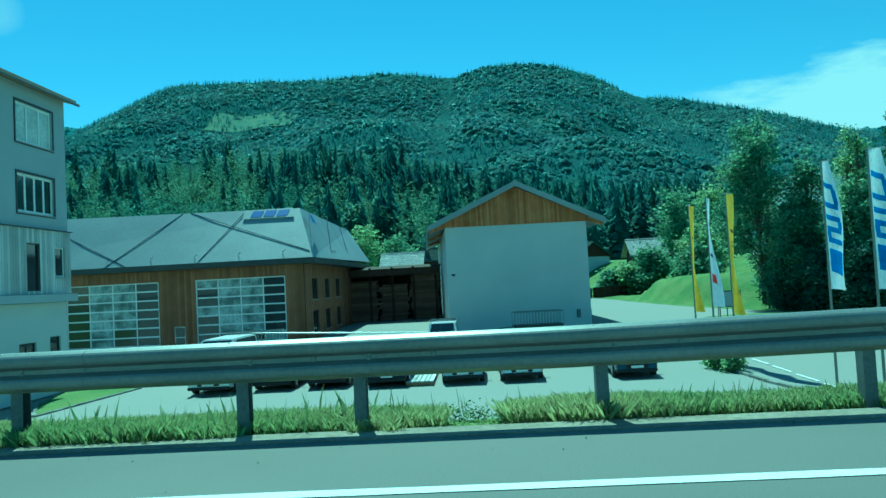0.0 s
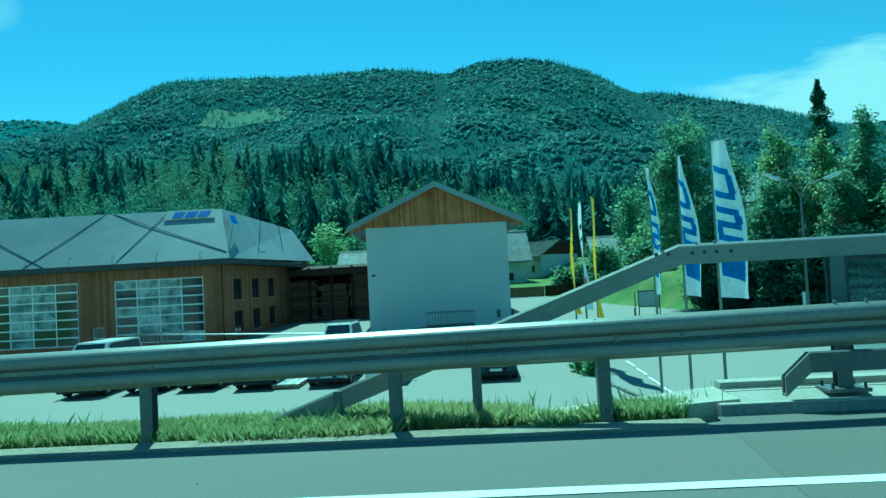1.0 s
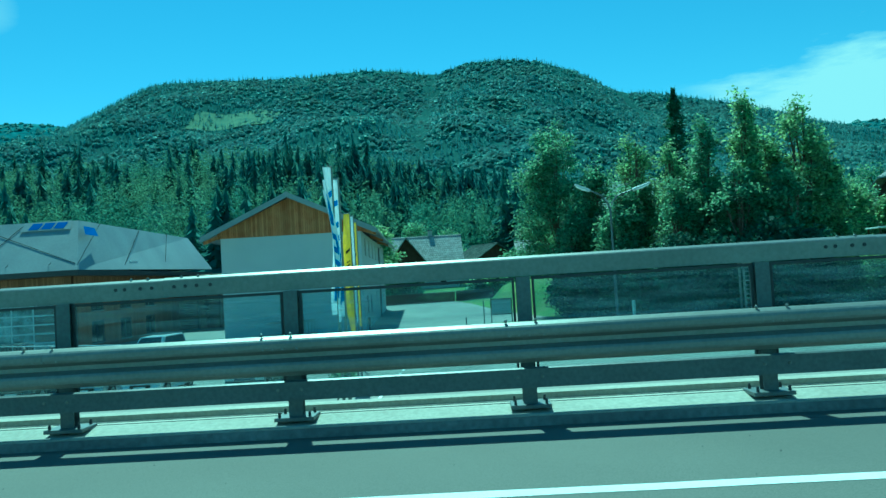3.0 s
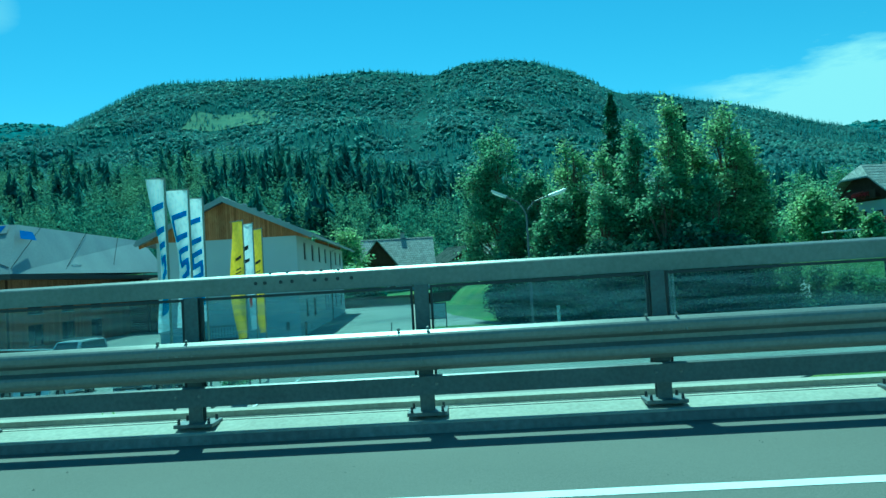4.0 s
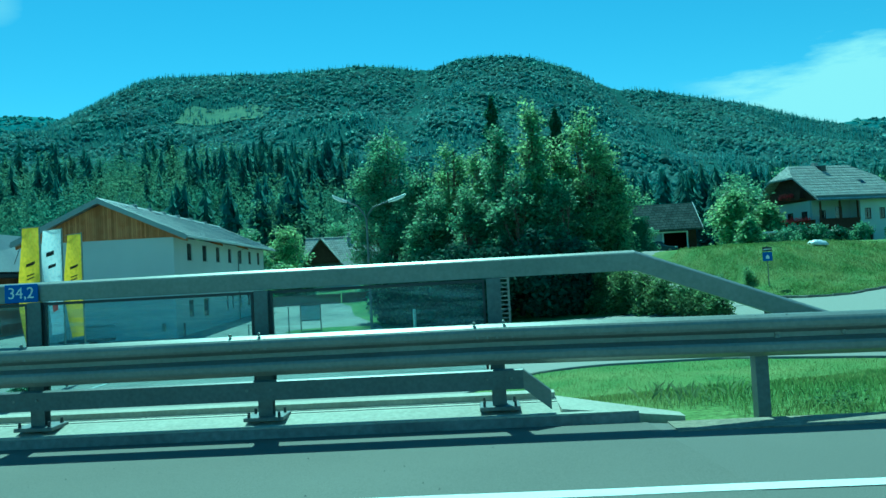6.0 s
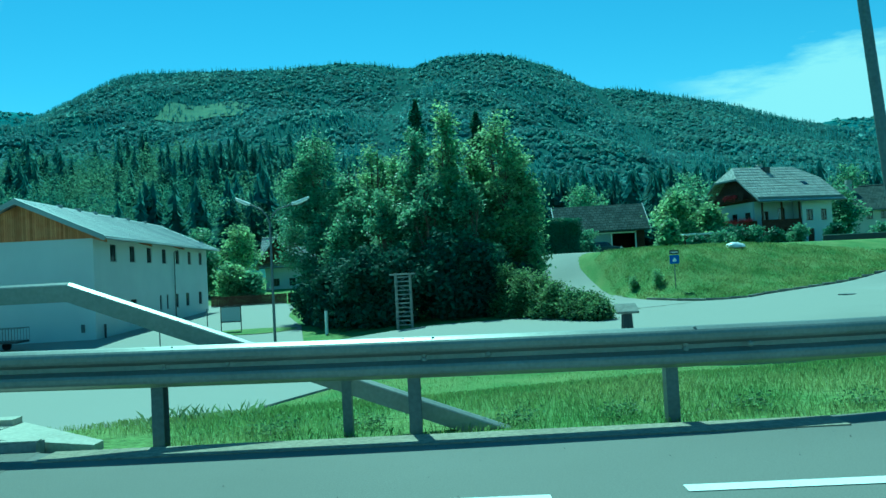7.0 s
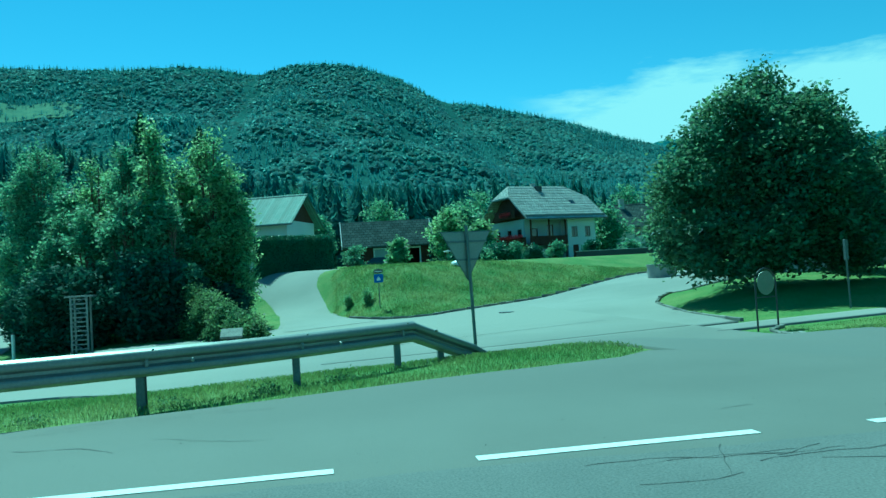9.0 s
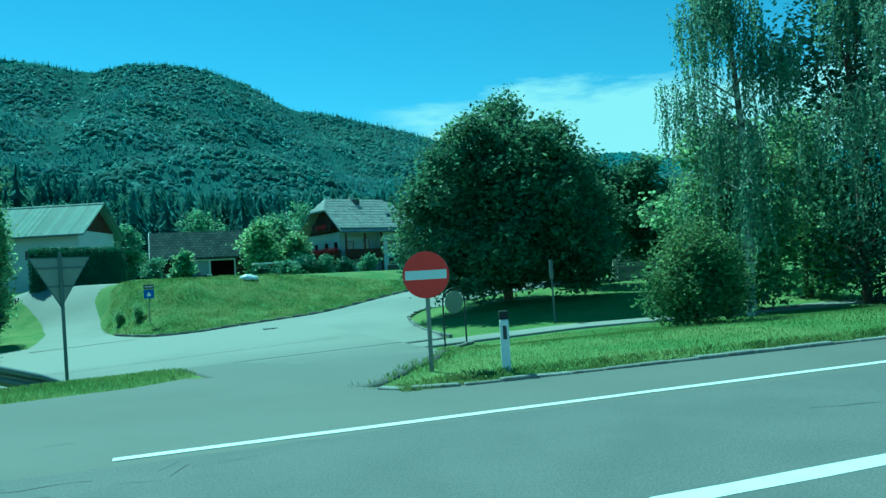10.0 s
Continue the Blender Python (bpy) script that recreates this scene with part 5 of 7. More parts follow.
box(-0.2, 5.6, 0.05, 0.2, 3.2, 3.3, rl)
part("balcony_rail", rl, DARKWOOD, ch, "dark timber balcony boards")
for x in (0.1, 2.9, 5.45):
    part("gallery_post", box(x - 0.09, x + 0.09, 0.16, 0.34, 0, CH), DARKWOOD, ch)
gw = [(2.4, 3.5, 3.1, 4.4), (5.0, 6.1, 3.1, 4.4), (8.0, 9.0, 3.1, 4.4), (3.0, 4.1, 0.9, 2.1), (7.6, 8.7, 0.9, 2.1)]
lw = part("gable_wall", wall_holes(-CD, -1.9, 0, CH, 0.3, [(-b, -a, c, d) for a, b, c, d in gw]), PLASTER, ch)
lw.matrix_local = pose(0, 0, 0, 0, 0, -90)
for a, b, c, d in gw:
    window(ch, pose(0, b, c, 0, 0, -90), b - a, d - c, 2, 1, frame_mat=DARKWOOD)
part("back_wall", box(0.3, CW, CD - 0.3, CD, 0, CH), PLASTER, ch)
part("end_wall", box(CW - 0.3, CW, 0.35, CD - 0.3, 0, CH), PLASTER, ch)
for x0 in (0.05, CW - 0.3):
    part("timber_gable", prism([(0.1, CH + 0.004), (CD - 0.1, CH + 0.004), (CD * 0.66, CH + 3.0), (CD * 0.34, CH + 3.0)], x0, x0 + 0.25, "x"), DARKWOOD, ch, "dark timber gable boarding")
def chalet_roof(bm, lift):
    ov, q = 1.1, 1.3
    ez, hz = CH - 0.33, CH + 2.85
    A = [(-q, -ov, ez), (CW + q, -ov, ez), (CW + q, CD + ov, ez), (-q, CD + ov, ez)]
    R = [(0.0, CD / 2, CR), (CW - 0.95, CD / 2, CR)]
    t = (hz - ez) / (CR - ez)
    yl, yh = -ov + (CD / 2 + ov) * t, CD + ov - (CD / 2 + ov) * t
    H = [(-q, yl, hz), (-q, yh, hz), (CW + q, yl, hz), (CW + q, yh, hz)]
    v_ = {k: bm.verts.new((p[0], p[1], p[2] + lift)) for k, p in dict(a=A[0], b=A[1], c=A[2], d=A[3], r=R[0], s=R[1], e=H[0], f=H[1], g=H[2], h=H[3]).items()}
    for keys in ("abgsre", "cdfrsh", "efr", "hgs"):
        bm.faces.new([v_[k] for k in keys])
    return v_
bm = bmesh.new()
t_, u_ = chalet_roof(bm, 0.2), chalet_roof(bm, 0.0)
for k in ("ab", "bg", "gh", "hc", "cd", "df", "fe", "ea"):
    bm.faces.new((t_[k[0]], t_[k[1]], u_[k[1]], u_[k[0]]))
bmesh.ops.recalc_face_normals(bm, faces=bm.faces[:])
croof = part("roof", bm, TILES, ch, "pale weathered shingle roof")
for k in range(11):
    f_ = 0.08 + 0.085 * k
    x0, x1 = (-1.3, CW + 1.3) if f_ < 0.64 else (-1.3 + (f_ - 0.64) * 3.6, CW + 1.3 - (f_ - 0.64) * 6.2)
    yy, zz = -1.1 + (CD / 2 + 1.1) * f_, CH - 0.35 + (CR - CH + 0.35) * f_ + 0.2
    part("roof_batten", box(x0 + 0.05, x1 - 0.05, yy, yy + 0.04, zz, zz + 0.05), TILES, croof)
part("snow_fence", box(-1.2, CW + 1.2, -0.75, -0.72, CH + 0.12, CH + 0.4), GALVD, croof)
part("gutter", tube([(-1.4, -1.18, CH - 0.2), (CW + 1.4, -1.18, CH - 0.2)], 0.08, n=6), GALVD, croof)
part("dormer", prism([(4.0, 4.2), (4.7, 4.2), (4.7, 5.3), (4.0, 5.3)], 9.3, 10.3, "z"), DARKMET, croof)
part("skylight", prism([(3.0, 0), (3.7, 0), (3.7, 0.05), (3.0, 0.05)], 0, 0.9), DARKGL, croof).matrix_local = pose(4.6, 1.7, CH + 1.95, 37, 0, 0)
part("chimney", box(4.0, 4.6, 5.5, 6.1, CR - 0.3, CR + 0.6, bevel=0.03), CONC, ch)
part("antenna", tube([(3.4, 7, CR), (3.4, 7, CR + 0.9), (4.2, 7, CR + 1.05)], 0.03, n=5), GALVD, ch)


def leaf_cloud(blobs, n, size, seed, cluster=6, spread=0.28, shell=0.55, droop=0.0, flat=0.5):
    """Vertices and triangles of many small leaves, in sprays through ellipsoids (centre, radii)."""
    r = np.random.RandomState(seed)
    vol = np.array([b[1][0] * b[1][1] * b[1][2] for b in blobs]) ** 0.75
    m = max(1, n // cluster)
    k = r.choice(len(blobs), m, p=vol / vol.sum())
    c, q = np.array([b[0] for b in blobs])[k], np.array([b[1] for b in blobs])[k]
    d = r.normal(size=(m, 3))
    d /= np.linalg.norm(d, axis=1)[:, None]
    rad = shell + (1.08 - shell) * r.rand(m) ** 0.7
    lump = 1 + 0.28 * np.sin(d[:, 0] * 7 + k) * np.cos(d[:, 2] * 6 + 2 * k) + 0.1 * np.sin(d[:, 1] * 11 + k)
    p = c + d * q * (rad * lump)[:, None]
    p = np.repeat(p, cluster, 0) + r.normal(size=(m * cluster, 3)) * spread * np.array([1, 1, 0.7])
    if droop:
        p[:, 2] -= droop * r.rand(len(p)) ** 1.5
    a = r.normal(size=(len(p), 3))
    a[:, 2] *= flat
    a /= np.linalg.norm(a, axis=1)[:, None]
    b = np.cross(a, r.normal(size=(len(p), 3)))
    b /= np.linalg.norm(b, axis=1)[:, None]
    s = (size * r.uniform(0.6, 1.35, len(p)))[:, None]
    v_ = np.stack([p - a * s, p + b * s * 0.55, p + a * s, p - b * s * 0.55], 1).reshape(-1, 3)
    o = np.arange(len(p))[:, None] * 4
    return v_, np.concatenate([o + [0, 1, 2], o + [0, 2, 3]])


def tree(name, x, y, blobs, n, size, leafmat, label, seed, trunk=0.2, droop=0.0, bark=None, kinds="tree", group="", spread=0.28, z=None, shell=0.55, cluster=6):
    """A tree: tapered trunk with limbs into each clump of the crown."""
    z = float(ground_z(x, y)) - 0.05 if z is None else z
    ob = thing(name, x, y, z, label, kinds, group)
    r = random.Random(seed)
    top = max(b[0][2] for b in blobs)
    g = min(1.0, top / 2)
    bm = tube([(0, 0, 0), (g * r.uniform(-0.1, 0.1), g * r.uniform(-0.1, 0.1), top * 0.4), (g * r.uniform(-0.3, 0.3), g * r.uniform(-0.3, 0.3), top)], trunk, None, 8, trunk * 0.25)
    for c, q in blobs if kinds != "weeds" else ():
        s = Vector((0, 0, min(c[2] * 0.55, top * 0.7)))
        e = Vector(c)
        mid_ = (s + e) / 2 + Vector((r.uniform(-0.2, 0.2), r.uniform(-0.2, 0.2), 0.3)) * g
        tube([s, mid_, e], trunk * 0.4, bm, 6, trunk * 0.1)
        for k in range(3):
            e2 = e + Vector((r.uniform(-1, 1) * q[0], r.uniform(-1, 1) * q[1], r.uniform(-0.6, 0.8) * q[2])) * 0.75
            tube([mid_, (mid_ + e2) / 2 + Vector((0, 0, 0.15 * g)), e2], trunk * 0.18, bm, 5, trunk * 0.05)
    part("trunk", bm, bark or BARK, ob)
    v_, f_ = leaf_cloud(blobs, n, size, seed, cluster=cluster, spread=spread, droop=droop, shell=shell)
    part_me("crown", fastmesh(v_, f_), leafmat, ob)
    return ob


def heap(h, w, seed, k=7, low=0.1):
    """Crown clumps for a tree of height h and half-width w, lowest clump from low * h."""
    r = random.Random(seed)
    out = []
    for i in range(k):
        f_ = (i + 0.5) / k
        rad = w * (0.55 + 0.5 * math.sin(math.pi * min(1, 0.2 + 0.75 * f_))) * r.uniform(0.5, 0.75) * (1.0 if k < 15 else 0.72)
        a = r.random() * 6.28
        d = w * (0.5 if k < 15 else 0.72) * math.sin(math.pi * min(1, 0.15 + 0.8 * f_)) * r.uniform(0.5, 1)
        zz = h * (low + (0.97 - low) * f_)
        rz = max(0.4, min(h * (0.16 if k < 15 else 0.09), h - zz + 0.2))
        out.append(((d * math.cos(a), d * math.sin(a), zz), (rad, rad, rz)))
    return out


LEAF_A = leaf("bright_leaves", (0.19, 0.275, 0.14), (0.27, 0.345, 0.165), 0.58, 0.5, 0.6)
LEAF_B = leaf("deep_green_leaves", (0.14, 0.22, 0.135), (0.19, 0.27, 0.15), 0.52, 0.5, 0.6)
LEAF_C = leaf("birch_leaves", (0.14, 0.2, 0.14), (0.18, 0.24, 0.16), 0.55, 0.4, 0.6)
LEAF_H = leaf("hedge_leaves", (0.065, 0.12, 0.075), (0.085, 0.145, 0.08), 0.3, 0.4, 0.6)
LEAF_S = leaf("shrub_leaves", (0.115, 0.17, 0.075), (0.185, 0.235, 0.1), 0.45, 0.5, 0.9, 0.15)
# Leaf colour darkened to hold the deep shade under and behind trees.
LEAF_U = leaf("shade_dark_leaves", (0.05, 0.085, 0.065), (0.065, 0.105, 0.07), 0.2, 0.4, 0.6, 0.1, 0.7)
LEAF_M = leaf("maple_leaves", (0.1, 0.158, 0.095), (0.145, 0.2, 0.105), 0.45, 0.5, 0.6, 0.15)
BIRCHBARK = mat("birch_bark", (0.5, 0.5, 0.46), 0.8, 0, 0.3, 5, 15, 0.3, second=(0.08, 0.07, 0.06))

# the clump by the village street
def column(h, w, seed, k=26, low=0.12, tip=0.55):
    """Crown clumps of a tall narrow tree: full below, ragged and tapering above."""
    r = random.Random(seed)
    out = []
    for i in range(k):
        f_ = (i + r.uniform(0.2, 0.8)) / k
        wide = w * min(1.0, 0.6 + 1.6 * f_) * min(1.0, 1.3 * (1 - f_) ** tip + 0.1)
        a, d = r.random() * 6.28, wide * r.uniform(0.35, 0.85)
        q = max(0.3, wide * r.uniform(0.32, 0.55))
        out.append(((d * math.cos(a), d * math.sin(a), h * (low + (0.99 - low) * f_) - 0.3), (q, q, max(0.45, h * r.uniform(0.045, 0.075)))))
    return out


# Low front and left trees take the darker LEAF_B in place of shade.
clump = [(14.6, 64.4, 15.3, 3.3, LEAF_B, 0.4), (17.6, 62.2, 12.2, 2.4, LEAF_B, 0.6), (20.2, 59.5, 13.3, 2.1, LEAF_A, 0.6), (22.2, 56.4, 11.8, 1.7, LEAF_A, 0.6), (23.7, 53.3, 13.1, 1.7, LEAF_B, 0.75), (25.9, 51.7, 14.0, 1.7, LEAF_A, 0.85), (27.7, 52.4, 11.2, 1.9, LEAF_A, 0.5), (29.6, 51.6, 13.1, 2.1, LEAF_A, 0.55), (31.0, 51.4, 9.4, 1.5, LEAF_A, 0.6), (24.6, 49.6, 9.2, 1.8, LEAF_B, 0.6), (27.4, 48.8, 8.6, 1.8, LEAF_B, 0.6), (18.6, 56.6, 9.4, 2.0, LEAF_B, 0.6), (15.4, 60.6, 8.6, 2.0, LEAF_B, 0.5), (21.4, 52.6, 9.0, 1.9, LEAF_B, 0.6)]
for k, (x, y, h, w, m_, tip_) in enumerate(clump):
    tree("street_tree", x, y, column(h, w, 40 + k, 30, 0.1 if x < 29 else 0.2, tip_), 22000 if k == 0 else 13500, 0.13, m_, "tall leafy ash tree in a dense roadside clump", 60 + k, 0.17, group="trees of the roadside clump", spread=0.3, cluster=8, shell=0.3)
# Bushes in shade-dark leaves fill the clump's shadowed foot.
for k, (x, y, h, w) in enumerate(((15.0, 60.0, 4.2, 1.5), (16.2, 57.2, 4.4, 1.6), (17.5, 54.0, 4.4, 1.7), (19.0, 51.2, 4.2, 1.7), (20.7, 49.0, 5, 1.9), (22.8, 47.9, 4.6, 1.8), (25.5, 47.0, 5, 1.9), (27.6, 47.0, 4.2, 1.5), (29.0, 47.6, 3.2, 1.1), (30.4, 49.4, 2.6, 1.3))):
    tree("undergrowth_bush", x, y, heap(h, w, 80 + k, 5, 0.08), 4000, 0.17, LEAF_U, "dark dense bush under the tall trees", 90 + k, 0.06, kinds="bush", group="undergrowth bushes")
for k, (x, y, h, w) in enumerate(((29.2, 45.6, 3.0, 1.15), (30.0, 44.0, 2.6, 1.05), (30.8, 42.3, 2.2, 1.0), (31.5, 40.8, 1.8, 0.95), (32.2, 39.5, 1.4, 0.85), (32.8, 38.4, 1.05, 0.75), (33.3, 37.4, 0.8, 0.6))):
    tree("hedge_bush", x, y, heap(h, w, 110 + k, 6, 0.1), 4500, 0.08, LEAF_S, "low shrub tapering along the driveway edge", 115 + k, 0.04, kinds="bush", group="shrubs along the driveway", spread=0.18)
maple = [((0.2, 0, 9.9), (1.3, 1.3, 1.3)), ((-1.6, -0.5, 8.3), (2.0, 2.0, 1.7)), ((1.9, -0.4, 8.0), (2.1, 2.1, 1.7)), ((0.2, -1.6, 7.6), (2.4, 2.2, 1.9)), ((-3.2, -0.6, 6.0), (2.3, 2.3, 1.9)), ((3.4, -0.3, 5.9), (2.4, 2.4, 2.0)), ((0.2, -2.4, 5.2), (2.8, 2.6, 2.1)), ((-4.2, -0.4, 3.8), (1.9, 2.2, 1.7)), ((4.6, -0.2, 3.9), (2.0, 2.2, 1.8)), ((-1.6, -2.6, 3.2), (2.4, 2.2, 1.5)), ((2.0, -2.6, 3.3), (2.4, 2.2, 1.5)), ((0, 2.2, 5.5), (3.4, 2.6, 3.0)), ((-3.0, -1.6, 1.9), (1.9, 1.9, 1.1)), ((3.0, -1.6, 2.0), (2.0, 1.9, 1.1)), ((0, -1.2, 2.0), (2.2, 2.0, 1.0)), ((-4.4, 0, 2.2), (1.2, 1.5, 1.0))]
maple += [((-0.6, -3.0, 6.4), (1.6, 1.3, 1.3)), ((0.4, -0.4, 11.0), (0.5, 0.5, 0.8)), ((-2.2, -1.2, 9.2), (0.9, 0.9, 0.8)), ((2.4, -1.0, 9.0), (1.0, 0.9, 0.8)), ((-4.9, -0.6, 5.4), (1.0, 1.0, 0.8)), ((5.2, -0.4, 5.6), (1.1, 1.0, 0.9)), ((-3.9, -1.0, 7.4), (0.9, 0.9, 0.7)), ((4.0, -0.8, 7.5), (0.9, 0.9, 0.7))]
maple = [((x * 0.96, y, max(min(z, 10.1) * 0.97, 1.75)), (a * 0.86, b * 0.86, c * 0.82)) for (x, y, z), (a, b, c) in maple]
tree("maple_tree", 57.2, 32.4, maple, 80000, 0.12, LEAF_M, "broad round maple standing on its own grass island", 131, 0.28, spread=0.3, shell=0.6, cluster=18, z=-0.55)


def birch(x, y, h, w, seed, label):
    """A birch: pale trunk, arching limbs, leaves hung in long thin strands."""
    z = float(ground_z(x, y)) - 0.05
    ob = thing("birch_tree", x, y, z, label, "tree", "weeping birches")
    r = np.random.RandomState(seed)
    bm = tube([(0, 0, 0), (0.15, -0.1, h * 0.35), (-0.1, 0.1, h * 0.7), (0, 0, h * 0.97)], 0.19, None, 8, 0.03)
    tips = []
    for k in range(34):
        f_ = 0.25 + 0.73 * (k + r.rand()) / 34
        a, q = r.rand() * 6.283, w * math.sin(math.pi * min(1, 0.22 + 0.72 * f_)) * r.uniform(0.6, 1.1)
        s, e = Vector((0, 0, h * f_ * 0.92)), Vector((q * math.cos(a), q * math.sin(a), h * f_ * 0.97 + 0.3))
        m_ = (s + e) / 2 + Vector((0, 0, 0.7))
        tube([s, m_, e], 0.045, bm, 5, 0.01)
        tips.append((s, m_, e))
    part("trunk", bm, BIRCHBARK, ob)
    ps = []
    for s, m_, e in tips:
        for k in range(38):
            u = r.rand() ** 0.6
            b = (s * (1 - u) ** 2 + m_ * 2 * u * (1 - u) + e * u * u) + Vector(r.normal(size=3) * 0.22)
            n_ = r.randint(14, 34)
            t = np.arange(n_) * 0.075
            sway = r.normal(size=2) * 0.08
            ps.append(np.stack([b.x + sway[0] * t + r.normal(size=n_) * 0.03, b.y + sway[1] * t + r.normal(size=n_) * 0.03, b.z - t], -1))
    p = np.concatenate(ps)
    a = r.normal(size=(len(p), 3)) * [0.5, 0.5, 1.0]
    a /= np.linalg.norm(a, axis=1)[:, None]
    b = np.cross(a, r.normal(size=(len(p), 3)))
    b /= np.linalg.norm(b, axis=1)[:, None]
    sz = r.uniform(0.045, 0.085, (len(p), 1))
    v_ = np.stack([p - a * sz, p + b * sz * 0.6, p + a * sz, p - b * sz * 0.6], 1).reshape(-1, 3)
    o = np.arange(len(p))[:, None] * 4
    part_me("crown", fastmesh(v_, np.concatenate([o + [0, 1, 2], o + [0, 2, 3]])), LEAF_C, ob)


birch(61.5, 20.5, 16.5, 2.9, 145, "tall birch with long weeping branches")
birch(65.0, 17.0, 17.0, 3.2, 146, "second weeping birch beside the verge")
# LEAF_U trees behind the birches carry their shade in the leaf colour.
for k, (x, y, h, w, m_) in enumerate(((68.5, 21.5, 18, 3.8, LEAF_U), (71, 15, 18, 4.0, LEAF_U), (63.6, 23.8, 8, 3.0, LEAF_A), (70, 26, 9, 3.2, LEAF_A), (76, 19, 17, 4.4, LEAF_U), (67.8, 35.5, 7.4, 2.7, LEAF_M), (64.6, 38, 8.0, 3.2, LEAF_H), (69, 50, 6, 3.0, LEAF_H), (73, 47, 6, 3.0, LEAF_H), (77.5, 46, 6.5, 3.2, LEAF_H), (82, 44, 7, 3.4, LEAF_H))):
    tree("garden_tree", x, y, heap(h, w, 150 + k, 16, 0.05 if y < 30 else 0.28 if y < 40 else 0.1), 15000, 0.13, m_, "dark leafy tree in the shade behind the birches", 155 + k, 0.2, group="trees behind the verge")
tree("round_bush", 53.1, 13.0, [((-0.1, 0, 1.15), (1.15, 1.0, 1.1)), ((-0.6, -0.2, 0.8), (0.8, 0.8, 0.7)), ((0.6, -0.1, 0.85), (0.75, 0.8, 0.75)), ((0.1, 0, 1.85), (0.7, 0.7, 0.65)), ((-0.4, -0.3, 1.6), (0.5, 0.5, 0.45)), ((0.5, -0.3, 1.5), (0.5, 0.5, 0.45))], 17000, 0.05, LEAF_S, "dense round bush on the mown verge", 171, 0.06, kinds="bush", spread=0.12)
# trees between the houses and in the village
spots = [(-3.4, 98.5, 4.9, 2.2), (-0.9, 99.5, 3.6, 1.8), (-12.2, 112, 10, 3.2), (-7.2, 114, 10.5, 3.4), (-3.2, 136, 11, 3.6), (8.2, 99, 2.6, 1.8), (10.4, 98, 3.4, 2.0), (12.9, 96.5, 5.4, 2.4), (33, 95, 8, 3), (52.5, 92, 7, 3), (55, 97, 8, 3.2), (36, 114, 8, 3), (56.5, 92.5, 5, 2), (15.8, 87, 4.4, 2.4), (-3.5, 146, 11, 3.6), (17.0, 90, 7.5, 3), (2.2, 150, 10, 3.2), (18, 103, 12, 3.6), (24, 108, 10, 3.5), (-21, 114, 9, 3.2), (-12.5, 114, 8, 3), (-35, 98, 10, 3.6), (-50, 100, 11, 4), (78, 104, 7, 3), (98, 106, 9, 3.6), (90, 125, 12, 4), (75, 130, 13, 4.5), (110, 118, 13, 4.5), (62, 118, 11, 4), (47, 126, 11, 4), (-26, 118, 11, 4)]
for k, (x, y, h, w) in enumerate(spots):
    tree("garden_tree", x, y, heap(h, w, 200 + k, 9, 0.12), 4600, 0.23, LEAF_A if k % 3 == 0 else LEAF_B, "leafy garden tree between the village houses", 230 + k, 0.15, group="village trees", spread=0.4)
for k, (x, y, h, w) in enumerate(((40.2, 84, 2.6, 1.6), (56.2, 84, 2.4, 2.0), (58.6, 83.6, 2.0, 1.4), (61, 84.5, 1.7, 1.1), (64.0, 86.2, 2.1, 1.2), (69.5, 88.6, 2.1, 1.2), (73.5, 87, 1.8, 1.5), (76.5, 86, 1.7, 1.6), (53.5, 80, 1.5, 1.5), (51, 79, 1.1, 1.4))):
    tree("garden_bush", x, y, heap(h, w, 260 + k, 4, 0.15), 1800, 0.14, LEAF_H if k % 2 else LEAF_B, "rounded shrub in the farmhouse garden", 275 + k, 0.04, kinds="bush", group="garden shrubs", spread=0.2)
tree("young_shrub", 42.5, 59.3, heap(1.9, 1.0, 300, 5, 0.15), 1600, 0.17, LEAF_A, "bright young shrub on the crest of the bank", 301, 0.04, kinds="bush", spread=0.2)
for k, (x, y, h, w) in enumerate(((38.3, 53.0, 0.6, 0.35), (39.5, 51.2, 0.75, 0.4))):
    tree("bank_bush", x, y, heap(h, w, 310 + k, 3, 0.3), 900, 0.06, LEAF_A, "small shrub on the grass bank", 312 + k, 0.03, kinds="bush", group="shrubs on the bank", spread=0.1)

# clipped hedge
hd = thing("clipped_hedge", 34.2, 71.4, 1.5, "tall clipped box-shaped hedge", "hedge", rz=26)
part("inner_mass", box(-3.5, 3.5, -1.0, 1.0, -0.6, 3.9, bevel=0.15), LEAF_H, hd)
r_ = np.random.RandomState(7)
p_ = r_.uniform([-3.75, -1.2, 0], [3.75, 1.2, 4.15], (70000, 3))
edge_ = (np.abs(p_[:, 0]) > 3.5) | (p_[:, 1] < -1.0) | (p_[:, 2] > 3.9)
p_ = p_[edge_][:18000]
a_ = r_.normal(size=(len(p_), 3, 3))
v_ = (p_[:, None] + a_ / np.linalg.norm(a_, axis=2, keepdims=True) * 0.11).reshape(-1, 3)
part_me("leaves", fastmesh(v_, np.arange(len(v_)).reshape(-1, 3)), LEAF_H, hd)


